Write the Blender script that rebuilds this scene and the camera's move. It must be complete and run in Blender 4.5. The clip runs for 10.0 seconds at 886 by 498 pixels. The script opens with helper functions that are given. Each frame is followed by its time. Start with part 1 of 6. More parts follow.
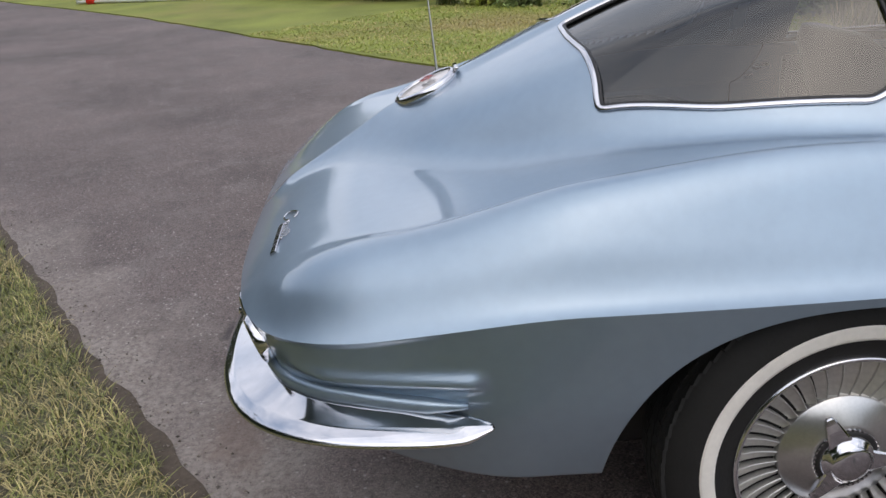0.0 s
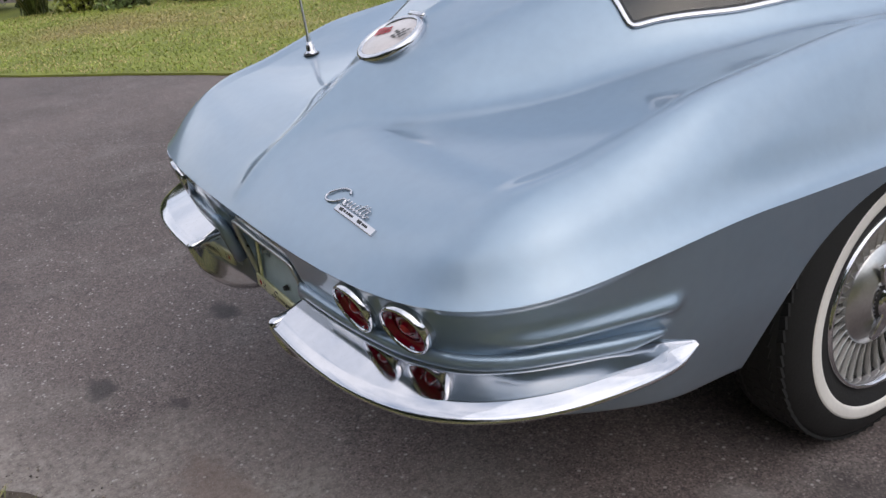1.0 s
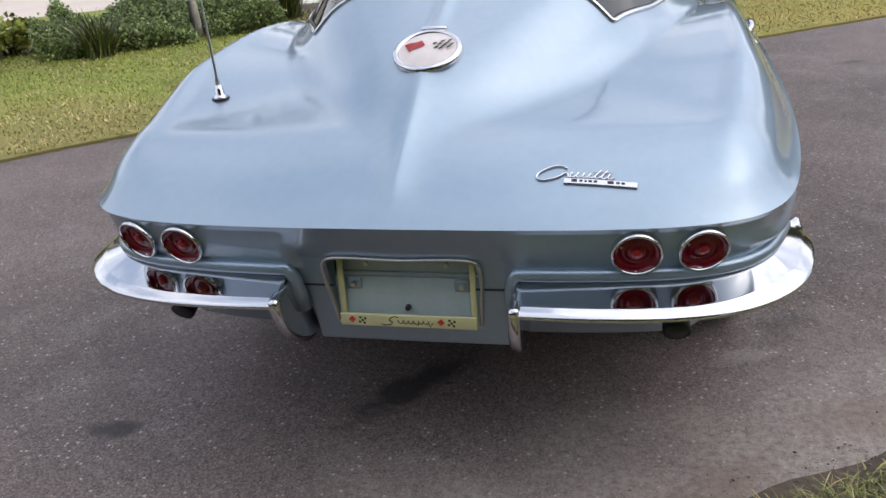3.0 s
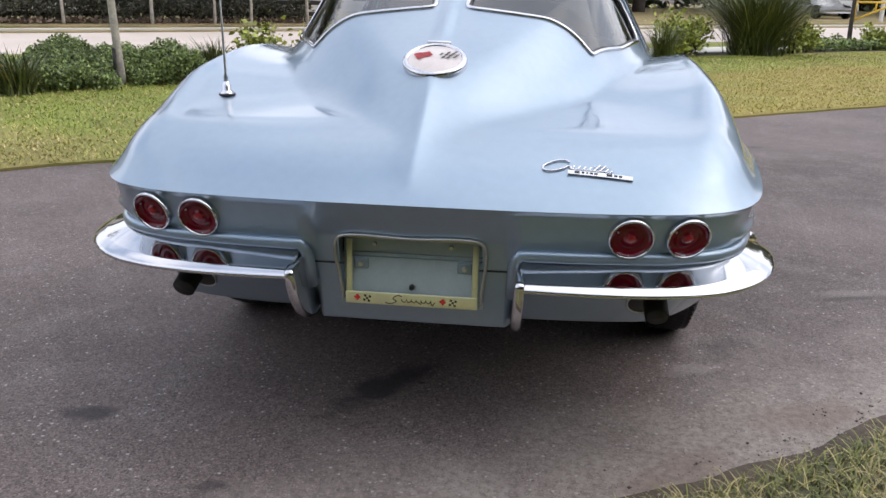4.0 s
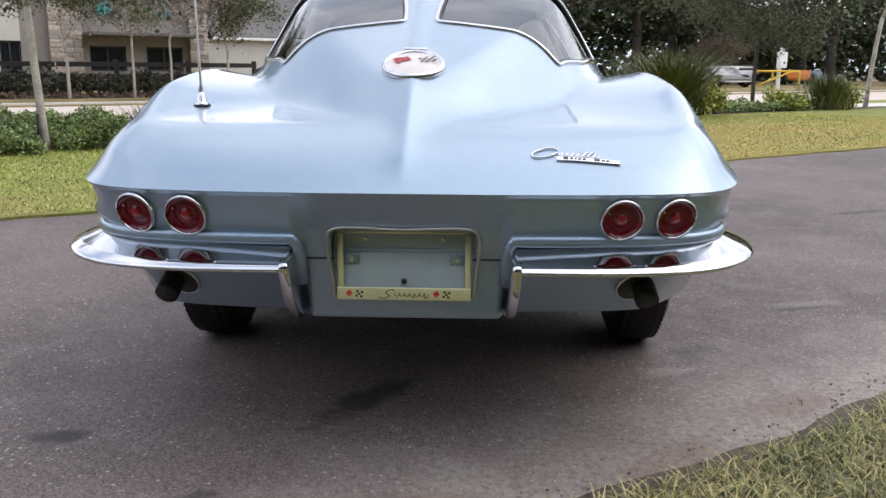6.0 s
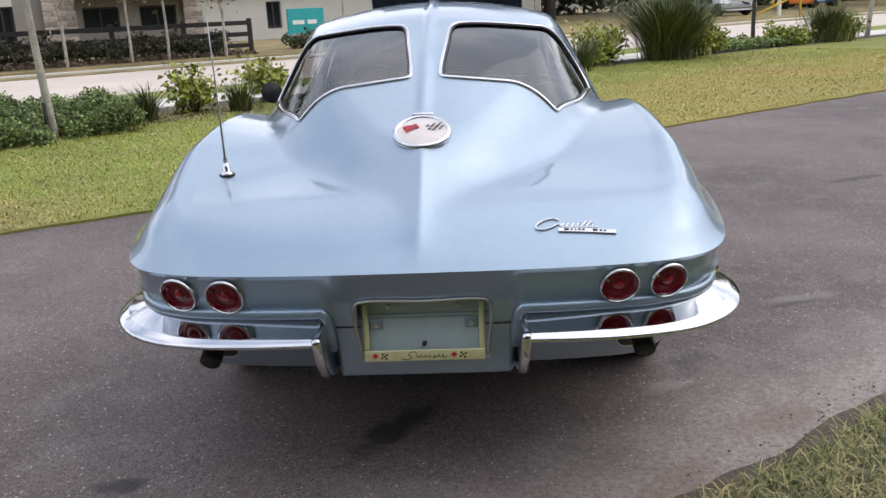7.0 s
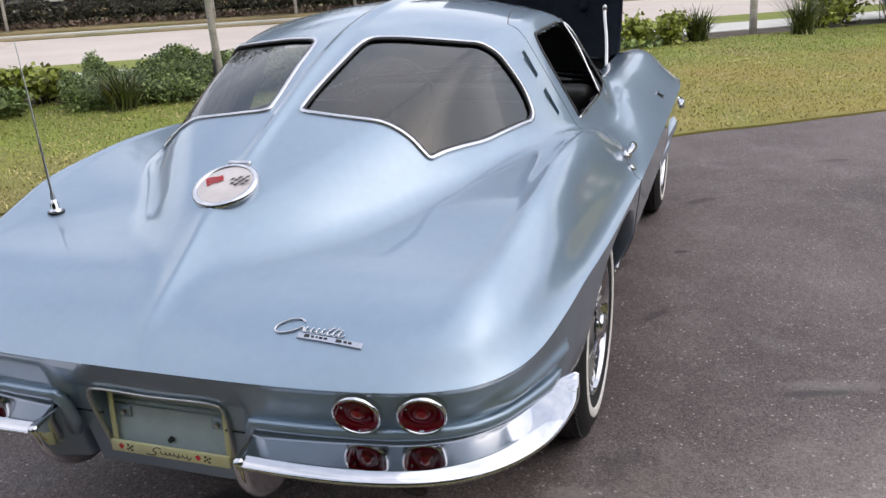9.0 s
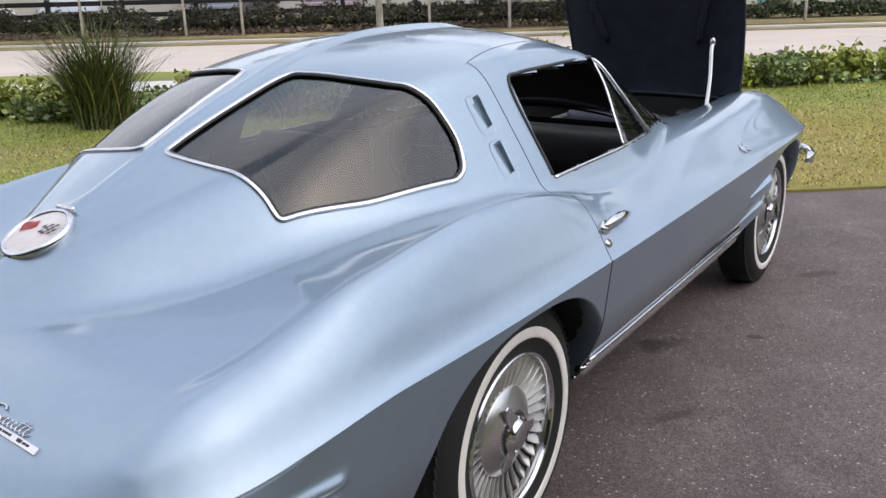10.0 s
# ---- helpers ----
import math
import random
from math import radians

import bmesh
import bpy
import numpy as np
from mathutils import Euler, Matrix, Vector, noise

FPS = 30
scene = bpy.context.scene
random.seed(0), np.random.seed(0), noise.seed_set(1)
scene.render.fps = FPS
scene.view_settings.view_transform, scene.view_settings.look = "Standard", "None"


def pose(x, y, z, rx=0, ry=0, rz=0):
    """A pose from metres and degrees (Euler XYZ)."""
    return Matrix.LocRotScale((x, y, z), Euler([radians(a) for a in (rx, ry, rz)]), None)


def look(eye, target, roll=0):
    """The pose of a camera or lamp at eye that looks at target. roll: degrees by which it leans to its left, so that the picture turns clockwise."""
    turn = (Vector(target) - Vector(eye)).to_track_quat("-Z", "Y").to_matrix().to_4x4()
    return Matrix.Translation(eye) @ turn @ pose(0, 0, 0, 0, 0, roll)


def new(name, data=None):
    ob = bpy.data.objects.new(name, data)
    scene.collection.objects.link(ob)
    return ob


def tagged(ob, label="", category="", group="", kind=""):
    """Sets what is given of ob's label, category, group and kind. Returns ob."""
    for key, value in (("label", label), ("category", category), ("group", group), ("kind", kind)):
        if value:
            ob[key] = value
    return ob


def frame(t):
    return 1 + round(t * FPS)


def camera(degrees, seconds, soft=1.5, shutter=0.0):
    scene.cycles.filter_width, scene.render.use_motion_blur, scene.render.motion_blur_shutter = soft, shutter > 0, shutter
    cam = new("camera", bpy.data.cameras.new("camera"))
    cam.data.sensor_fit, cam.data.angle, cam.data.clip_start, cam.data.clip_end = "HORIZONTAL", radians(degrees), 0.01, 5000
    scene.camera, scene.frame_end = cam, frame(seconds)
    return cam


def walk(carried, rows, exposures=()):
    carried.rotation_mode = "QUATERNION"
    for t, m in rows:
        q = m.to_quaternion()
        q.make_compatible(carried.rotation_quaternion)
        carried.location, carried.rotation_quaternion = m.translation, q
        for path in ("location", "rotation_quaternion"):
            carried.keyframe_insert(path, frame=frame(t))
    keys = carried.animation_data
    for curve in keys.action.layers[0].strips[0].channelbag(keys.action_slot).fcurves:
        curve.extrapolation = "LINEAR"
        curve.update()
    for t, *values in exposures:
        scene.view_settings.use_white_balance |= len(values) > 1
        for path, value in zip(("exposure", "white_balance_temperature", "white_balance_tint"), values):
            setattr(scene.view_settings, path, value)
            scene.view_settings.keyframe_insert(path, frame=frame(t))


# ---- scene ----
cam = camera(54.6, 10.0)
PATH = [
    (0, (2.065, -0.734, 1.324), (0.205, -0.663, 0.592), -3.9),
    (0.5, (1.929, -1.242, 1.29), (0.176, -0.697, 0.498), -4.0),
    (1, (1.68, -1.581, 1.264), (0.101, -0.656, 0.456), -6.1),
    (1.5, (1.366, -1.891, 1.261), (-0.002, -0.7, 0.418), -7.5),
    (2, (1.063, -2.127, 1.244), (-0.065, -0.73, 0.363), -7.4),
    (2.5, (0.756, -2.356, 1.258), (-0.047, -0.728, 0.419), -6.8),
    (2.7, (0.629, -2.459, 1.26), (-0.006, -0.739, 0.46), -6.1),
    (3.8, (0.367, -2.882, 1.196), (0.078, -1.006, 0.564), -0.7),
    (4, (0.296, -2.879, 1.107), (0.061, -0.979, 0.529), 1.1),
    (4.5, (0.168, -2.879, 0.92), (0.055, -0.938, 0.454), 2.5),
    (5, (0.145, -2.891, 0.887), (0.077, -0.947, 0.425), 2.2),
    (6.3, (0.143, -2.957, 0.968), (0.075, -0.999, 0.565), -0.2),
    (6.5, (0.137, -2.971, 1.077), (0.064, -1.026, 0.617), -0.6),
    (7, (0.133, -3.06, 1.275), (0.056, -1.138, 0.727), -2.5),
    (7.5, (0.226, -3.046, 1.355), (0.17, -1.139, 0.754), -5.0),
    (8, (0.489, -2.93, 1.401), (0.354, -1.043, 0.753), -3.9),
    (8.5, (0.781, -2.695, 1.401), (0.406, -0.852, 0.723), -2.6),
    (9, (1.133, -2.398, 1.436), (0.516, -0.609, 0.789), -2.6),
    (9.5, (1.506, -2.062, 1.448), (0.64, -0.37, 0.825), -1.8),
    (10, (1.732, -1.651, 1.442), (0.653, -0.078, 0.84), -1.4),
]
walk(cam, [(t, look(eye, target, roll)) for t, eye, target, roll in PATH], [(0.0, -0.13), (1.0, -0.13), (2.0, -0.03), (2.7, 0.10), (4.0, 0.25), (5.0, 0.44), (6.5, 0.28), (7.0, 0.21), (8.0, 0.16), (9.0, 0.10), (10.0, 0.14)])

# ---------------------------------------------------------------- light
SUN_UP, SUN_FROM = 52.0, 85.0     # the sun stands veiled to the right of the car
world = bpy.data.worlds.new("world")
scene.world = world
world.use_nodes = True
wn = world.node_tree.nodes
wl = world.node_tree.links
wn.clear()
sky = wn.new("ShaderNodeTexSky")
sky.sky_type = "NISHITA"
sky.sun_disc = False
sky.sun_elevation = radians(SUN_UP)
sky.sun_rotation = radians(SUN_FROM)
sky.air_density, sky.dust_density, sky.ozone_density = 1.0, 4.0, 1.0
cover = wn.new("ShaderNodeTexNoise")
cover.inputs["Scale"].default_value = 1.9
cover.inputs["Detail"].default_value = 4.0
cover.inputs["Roughness"].default_value = 0.55
coords = wn.new("ShaderNodeTexCoord")
squash = wn.new("ShaderNodeMapping")
squash.inputs["Scale"].default_value = (1.0, 1.0, 2.2)
wl.new(coords.outputs["Generated"], squash.inputs["Vector"])
wl.new(squash.outputs["Vector"], cover.inputs["Vector"])
ramp = wn.new("ShaderNodeValToRGB")
ramp.color_ramp.elements[0].position, ramp.color_ramp.elements[0].color = 0.36, (3.7, 4.35, 5.6, 1)
ramp.color_ramp.elements[1].position, ramp.color_ramp.elements[1].color = 0.62, (9.6, 9.5, 10.0, 1)
wl.new(cover.outputs["Fac"], ramp.inputs["Fac"])
clouds = wn.new("ShaderNodeMix")
clouds.data_type = "RGBA"
clouds.inputs[0].default_value = 0.70
wl.new(sky.outputs["Color"], clouds.inputs[6])
wl.new(ramp.outputs["Color"], clouds.inputs[7])
back = wn.new("ShaderNodeBackground")
back.inputs["Strength"].default_value = 0.185
wl.new(clouds.outputs[2], back.inputs["Color"])
wout = wn.new("ShaderNodeOutputWorld")
wl.new(back.outputs["Background"], wout.inputs["Surface"])

sun_data = bpy.data.lights.new("sun", "SUN")
sun_data.energy, sun_data.angle, sun_data.color = 0.7, radians(90), (1.0, 0.975, 0.94)
sun = new("sun", sun_data)
a, e = radians(SUN_FROM), radians(SUN_UP)
sun.matrix_world = look((math.sin(a) * math.cos(e) * 30, math.cos(a) * math.cos(e) * 30, math.sin(e) * 30), (0, 0, 0))
scene.view_settings.exposure = 0.0


# ---------------------------------------------------------------- materials
def material(name, base, rough=0.5, metal=0.0, spread=0.12, scale=8.0, fine=120.0, bump=0.0, bump_scale=60.0, coat=0.0, spec=0.5, random_by=None, dark=None, stain=0.0, stain_scale=1.2, random_amount=0.3):
    """A surface with colour that varies at two scales, and fine relief."""
    m = bpy.data.materials.new(name)
    m.use_nodes = True
    n, l = m.node_tree.nodes, m.node_tree.links
    p = n["Principled BSDF"]
    p.inputs["Roughness"].default_value, p.inputs["Metallic"].default_value = rough, metal
    p.inputs["Coat Weight"].default_value = coat
    p.inputs["Coat Roughness"].default_value = 0.04
    p.inputs["Specular IOR Level"].default_value = spec
    tc = n.new("ShaderNodeTexCoord")
    value = None
    for sc, amount in ((scale, spread), (fine, spread * 0.7)):
        t = n.new("ShaderNodeTexNoise")
        t.inputs["Scale"].default_value, t.inputs["Detail"].default_value = sc, 4.0
        l.new(tc.outputs["Object"], t.inputs["Vector"])
        r = n.new("ShaderNodeMapRange")
        r.inputs[1].default_value, r.inputs[2].default_value = 0.3, 0.7
        r.inputs[3].default_value, r.inputs[4].default_value = 1 - amount, 1 + amount
        l.new(t.outputs["Fac"], r.inputs[0])
        if value is None:
            value = r.outputs[0]
        else:
            mu = n.new("ShaderNodeMath")
            mu.operation = "MULTIPLY"
            l.new(value, mu.inputs[0]), l.new(r.outputs[0], mu.inputs[1])
            value = mu.outputs[0]
    if random_by:
        if random_by == "object":
            o = n.new("ShaderNodeObjectInfo").outputs["Random"]
        else:
            o = n.new("ShaderNodeNewGeometry").outputs["Random Per Island"]
        r = n.new("ShaderNodeMapRange")
        r.inputs[3].default_value, r.inputs[4].default_value = 1 - random_amount, 1 + random_amount
        l.new(o, r.inputs[0])
        mu = n.new("ShaderNodeMath")
        mu.operation = "MULTIPLY"
        l.new(value, mu.inputs[0]), l.new(r.outputs[0], mu.inputs[1])
        value = mu.outputs[0]
    col = n.new("ShaderNodeMix")
    col.data_type = "RGBA"
    col.blend_type = "MULTIPLY"
    col.inputs[0].default_value = 1.0
    col.inputs[6].default_value = (*base, 1)
    l.new(value, col.inputs[7])
    out = col.outputs[2]
    if dark:
        t = n.new("ShaderNodeTexNoise")
        t.inputs["Scale"].default_value, t.inputs["Detail"].default_value = stain_scale, 5.0
        l.new(tc.outputs["Object"], t.inputs["Vector"])
        r = n.new("ShaderNodeMapRange")
        r.inputs[1].default_value, r.inputs[2].default_value = 0.52, 0.68
        r.inputs[4].default_value = stain
        l.new(t.outputs["Fac"], r.inputs[0])
        mx = n.new("ShaderNodeMix")
        mx.data_type = "RGBA"
        mx.inputs[7].default_value = (*dark, 1)
        l.new(r.outputs[0], mx.inputs[0]), l.new(out, mx.inputs[6])
        out = mx.outputs[2]
    l.new(out, p.inputs["Base Color"])
    if bump:
        t = n.new("ShaderNodeTexNoise")
        t.inputs["Scale"].default_value, t.inputs["Detail"].default_value = bump_scale, 6.0
        l.new(tc.outputs["Object"], t.inputs["Vector"])
        b = n.new("ShaderNodeBump")
        b.inputs["Strength"].default_value, b.inputs["Distance"].default_value = bump, 0.01
        l.new(t.outputs["Fac"], b.inputs["Height"])
        l.new(b.outputs["Normal"], p.inputs["Normal"])
    return m


def paint_material():
    """Silver-blue metallic lacquer with fine flake under a clear coat."""
    m = material("silver_blue_lacquer", (0.282, 0.368, 0.460), 0.43, 0.78, 0.03, 3.0, 40.0, coat=1.0)
    n, l = m.node_tree.nodes, m.node_tree.links
    p = n["Principled BSDF"]
    p.inputs["Coat Roughness"].default_value = 0.055
    tc = n.new("ShaderNodeTexCoord")
    flake = n.new("ShaderNodeTexNoise")
    flake.inputs["Scale"].default_value, flake.inputs["Detail"].default_value = 900.0, 2.0
    l.new(tc.outputs["Object"], flake.inputs["Vector"])
    b = n.new("ShaderNodeBump")
    b.inputs["Strength"].default_value, b.inputs["Distance"].default_value = 0.05, 0.001
    l.new(flake.outputs["Fac"], b.inputs["Height"])
    l.new(b.outputs["Normal"], p.inputs["Normal"])
    return m


def glass_material(name, tint, gloss=1.0, rough=0.0):
    """A thin pane: see-through, tinted, with the reflection that its angle gives."""
    m = bpy.data.materials.new(name)
    m.use_nodes = True
    n, l = m.node_tree.nodes, m.node_tree.links
    n.clear()
    out = n.new("ShaderNodeOutputMaterial")
    see = n.new("ShaderNodeBsdfTransparent")
    see.inputs["Color"].default_value = (*tint, 1)
    shine = n.new("ShaderNodeBsdfGlossy")
    shine.inputs["Roughness"].default_value = rough
    shine.inputs["Color"].default_value = (gloss, gloss, gloss, 1)
    fr = n.new("ShaderNodeFresnel")
    fr.inputs["IOR"].default_value = 1.72
    mix = n.new("ShaderNodeMixShader")
    l.new(fr.outputs["Fac"], mix.inputs["Fac"])
    l.new(see.outputs[0], mix.inputs[1]), l.new(shine.outputs[0], mix.inputs[2])
    l.new(mix.outputs[0], out.inputs["Surface"])
    return m


def asphalt_material():
    """Worn grey asphalt: pale and dark stones, faded patches, oil spots."""
    m = bpy.data.materials.new("worn_asphalt")
    m.use_nodes = True
    n, l = m.node_tree.nodes, m.node_tree.links
    p = n["Principled BSDF"]
    p.inputs["Roughness"].default_value = 0.72
    p.inputs["Specular IOR Level"].default_value = 0.5
    tc = n.new("ShaderNodeTexCoord")

    def noise_at(scale, detail=5.0, lo=0.35, hi=0.65, a=0.0, b=1.0, rough=0.6):
        t = n.new("ShaderNodeTexNoise")
        t.inputs["Scale"].default_value, t.inputs["Detail"].default_value, t.inputs["Roughness"].default_value = scale, detail, rough
        l.new(tc.outputs["Object"], t.inputs["Vector"])
        r = n.new("ShaderNodeMapRange")
        for i, v in zip((1, 2, 3, 4), (lo, hi, a, b)):
            r.inputs[i].default_value = v
        l.new(t.outputs["Fac"], r.inputs[0])
        return r.outputs[0]

    def mix(fac, a, b):
        mx = n.new("ShaderNodeMix")
        mx.data_type = "RGBA"
        l.new(fac, mx.inputs[0])
        for k, v in ((6, a), (7, b)):
            if isinstance(v, tuple):
                mx.inputs[k].default_value = (*v, 1)
            else:
                l.new(v, mx.inputs[k])
        return mx.outputs[2]

    c = mix(noise_at(0.55), (0.114, 0.087, 0.081), (0.224, 0.175, 0.162))
    c = mix(noise_at(3.5, lo=0.5, hi=0.75, b=0.6), c, (0.27, 0.235, 0.22))
    c = mix(noise_at(160.0, 2.0, a=0.0, b=0.55), c, (0.045, 0.04, 0.04))
    # gravel grain: each small stone has a tone of its own
    for size, lo, hi in ((210.0, 0.60, 1.42), (90.0, 0.84, 1.18)):
        ve = n.new("ShaderNodeTexVoronoi")
        ve.inputs["Scale"].default_value = size
        l.new(tc.outputs["Object"], ve.inputs["Vector"])
        one = n.new("ShaderNodeSeparateColor")
        l.new(ve.outputs["Color"], one.inputs[0])
        rg = n.new("ShaderNodeMapRange")
        rg.inputs[3].default_value, rg.inputs[4].default_value = lo, hi
        l.new(one.outputs[1], rg.inputs[0])
        mu = n.new("ShaderNodeMix")
        mu.data_type = "RGBA"
        mu.blend_type = "MULTIPLY"
        mu.inputs[0].default_value = 1.0
        l.new(c, mu.inputs[6]), l.new(rg.outputs[0], mu.inputs[7])
        c = mu.outputs[2]
    # stones: a few pale ones, many small ones, and dark pits
    for size, share, tone, much in ((75.0, 0.935, (0.50, 0.46, 0.43), 0.85), (140.0, 0.84, (0.40, 0.36, 0.335), 0.65), (95.0, 0.84, (0.035, 0.03, 0.03), 0.75)):
        vo = n.new("ShaderNodeTexVoronoi")
        vo.inputs["Scale"].default_value = size
        l.new(tc.outputs["Object"], vo.inputs["Vector"])
        pick = n.new("ShaderNodeSeparateColor")
        l.new(vo.outputs["Color"], pick.inputs[0])
        few = n.new("ShaderNodeMath")
        few.operation = "GREATER_THAN"
        few.inputs[1].default_value = share
        l.new(pick.outputs[0], few.inputs[0])
        near = n.new("ShaderNodeMapRange")
        for i, v in zip((1, 2, 3, 4), (0.22, 0.40, much, 0.0)):
            near.inputs[i].default_value = v
        l.new(vo.outputs["Distance"], near.inputs[0])
        both = n.new("ShaderNodeMath")
        both.operation = "MULTIPLY"
        l.new(few.outputs[0], both.inputs[0]), l.new(near.outputs[0], both.inputs[1])
        c = mix(both.outputs[0], c, tone)
    c = mix(noise_at(1.6, lo=0.64, hi=0.72, b=0.45), c, (0.035, 0.032, 0.033))
    # fine dark grit between the stones
    c = mix(noise_at(420.0, 2.0, lo=0.55, hi=0.7, b=0.5), c, (0.03, 0.028, 0.028))
    # pale dust along the crumbling edge beside the grass
    sep = n.new("ShaderNodeSeparateXYZ")
    l.new(tc.outputs["Object"], sep.inputs[0])

    def math_node(op, a, b):
        q = n.new("ShaderNodeMath")
        q.operation = op
        for k, v in enumerate((a, b)):
            if isinstance(v, float):
                q.inputs[k].default_value = v
            else:
                l.new(v, q.inputs[k])
        return q.outputs[0]

    across = math_node("ADD", math_node("MULTIPLY", sep.outputs[0], -0.6), math_node("MULTIPLY", sep.outputs[1], 0.8))
    wob = math_node("ADD", across, noise_at(2.3, 4.0, lo=0.2, hi=0.8, a=-0.30, b=0.30))
    dust = n.new("ShaderNodeMapRange")
    for i, v in zip((1, 2, 3, 4), (-0.72, -1.12, 0.0, 0.92)):
        dust.inputs[i].default_value = v
    l.new(wob, dust.inputs[0])
    grain = math_node("MULTIPLY", dust.outputs[0], noise_at(45.0, 5.0, a=0.25, b=1.0))
    c = mix(grain, c, (0.36, 0.315, 0.28))
    # oil stains, drips and worn patches, each with a ragged edge
    oil, rust, pale = (0.022, 0.020, 0.021), (0.17, 0.112, 0.086), (0.40, 0.37, 0.34)
    spots = ((-0.14, -0.63, 0.27, 0.075, 54, 0.85, oil), (-0.89, -0.93, 0.085, 0.05, 10, 0.8, oil), (-0.04, -0.60, 0.022, 0.016, 0, 0.9, oil), (-0.44, -1.22, 0.05, 0.03, 20, 0.6, oil),
             (-0.67, -1.38, 0.09, 0.05, 10, 0.7, oil), (0.78, -0.36, 0.13, 0.05, 30, 0.28, pale), (1.46, 0.40, 0.17, 0.03, 20, 0.75, (0.05, 0.045, 0.043)), (1.55, 0.48, 0.24, 0.05, 15, 0.20, pale),
             (1.04, -0.64, 0.20, 0.10, 30, 0.5, rust), (0.65, -1.0, 0.22, 0.10, 50, 0.45, rust), (0.0, -1.26, 0.22, 0.10, 10, 0.45, rust), (0.89, 0.94, 0.12, 0.03, 60, 0.6, oil), (0.94, 1.76, 0.05, 0.03, 30, 0.7, oil),
             (0.63, 1.48, 0.14, 0.07, 60, 0.75, oil), (0.98, 2.69, 0.16, 0.05, 50, 0.5, oil), (2.78, 2.85, 0.30, 0.07, 25, 0.6, oil), (1.82, 3.86, 0.16, 0.05, 25, 0.5, oil))
    for x, y, rx, ry, turn, much, tone in spots:
        mp = n.new("ShaderNodeMapping")
        mp.vector_type = "TEXTURE"
        mp.inputs["Location"].default_value = (x, y, 0)
        mp.inputs["Rotation"].default_value = (0, 0, radians(turn))
        mp.inputs["Scale"].default_value = (rx, ry, 1)
        l.new(tc.outputs["Object"], mp.inputs["Vector"])
        ln = n.new("ShaderNodeVectorMath")
        ln.operation = "LENGTH"
        l.new(mp.outputs[0], ln.inputs[0])
        far = math_node("ADD", ln.outputs["Value"], noise_at(9.0, 6.0, lo=0.2, hi=0.8, a=-0.65, b=0.65, rough=0.7))
        r = n.new("ShaderNodeMapRange")
        for i, v in zip((1, 2, 3, 4), (0.45, 1.0, much, 0.0)):
            r.inputs[i].default_value = v
        l.new(far, r.inputs[0])
        c = mix(r.outputs[0], c, tone)
    l.new(c, p.inputs["Base Color"])
    t = n.new("ShaderNodeTexNoise")
    t.inputs["Scale"].default_value, t.inputs["Detail"].default_value = 300.0, 3.0
    l.new(tc.outputs["Object"], t.inputs["Vector"])
    b = n.new("ShaderNodeBump")
    b.inputs["Strength"].default_value, b.inputs["Distance"].default_value = 0.6, 0.006
    l.new(t.outputs["Fac"], b.inputs["Height"])
    l.new(b.outputs["Normal"], p.inputs["Normal"])
    return m


PAINT = paint_material()
CHROME = material("chrome", (0.62, 0.62, 0.65), 0.06, 1.0, 0.03, 6.0, 60.0)
FIN = material("dull_silver", (0.56, 0.55, 0.53), 0.38, 0.75, 0.10, 12.0, 150.0)
BRUSHED = material("satin_metal", (0.55, 0.55, 0.54), 0.28, 1.0, 0.08, 9.0, 150.0)
RUBBER = material("tyre_rubber", (0.008, 0.0078, 0.0078), 0.75, 0.0, 0.2, 12.0, 200.0, bump=0.08, bump_scale=150.0)
WHITEWALL = material("whitewall_rubber", (0.80, 0.77, 0.72), 0.6, 0.0, 0.05, 10.0, 90.0)
BLACK = material("black_paint", (0.012, 0.012, 0.013), 0.5, 0.0, 0.25, 10.0, 90.0)
LINING = material("black_lining", (0.018, 0.022, 0.034), 0.6, 0.0, 0.25, 10.0, 90.0, spec=0.35)
TRIM_BLACK = material("black_vinyl", (0.02, 0.02, 0.022), 0.5, 0.0, 0.2, 14.0, 200.0, bump=0.012, bump_scale=220.0)
CARPET = material("black_carpet", (0.02, 0.02, 0.022), 0.95, 0.0, 0.3, 10.0, 300.0, bump=0.08, bump_scale=300.0)
LENS_RED = material("red_lens", (0.15, 0.001, 0.011), 0.06, 0.0, 0.1, 20.0, 120.0, coat=0.0, spec=0.5)
LENS_DEEP = material("red_lens_centre", (0.30, 0.012, 0.022), 0.14, 0.0, 0.1, 20.0, 120.0, coat=0.2, spec=0.5)
GLASS = glass_material("tinted_glass", (0.34, 0.35, 0.36))
CLEAR = glass_material("clear_glass", (0.72, 0.75, 0.74))
EMBLEM_WHITE = material("white_enamel", (0.62, 0.56, 0.54), 0.25, 0.1, 0.05, 30.0, 150.0, coat=0.5)
EMBLEM_RED = material("red_enamel", (0.60, 0.035, 0.05), 0.25, 0.0, 0.06, 30.0, 150.0, coat=0.5)
EMBLEM_BLACK = material("black_enamel", (0.02, 0.02, 0.02), 0.3, 0.0, 0.06, 30.0, 150.0)
PIPE = material("sooty_steel", (0.014, 0.013, 0.013), 0.6, 0.1, 0.3, 20.0, 120.0)
PLATE = material("pale_blue_enamel", (0.42, 0.50, 0.53), 0.4, 0.15, 0.05, 20.0, 120.0)
ASPHALT = asphalt_material()

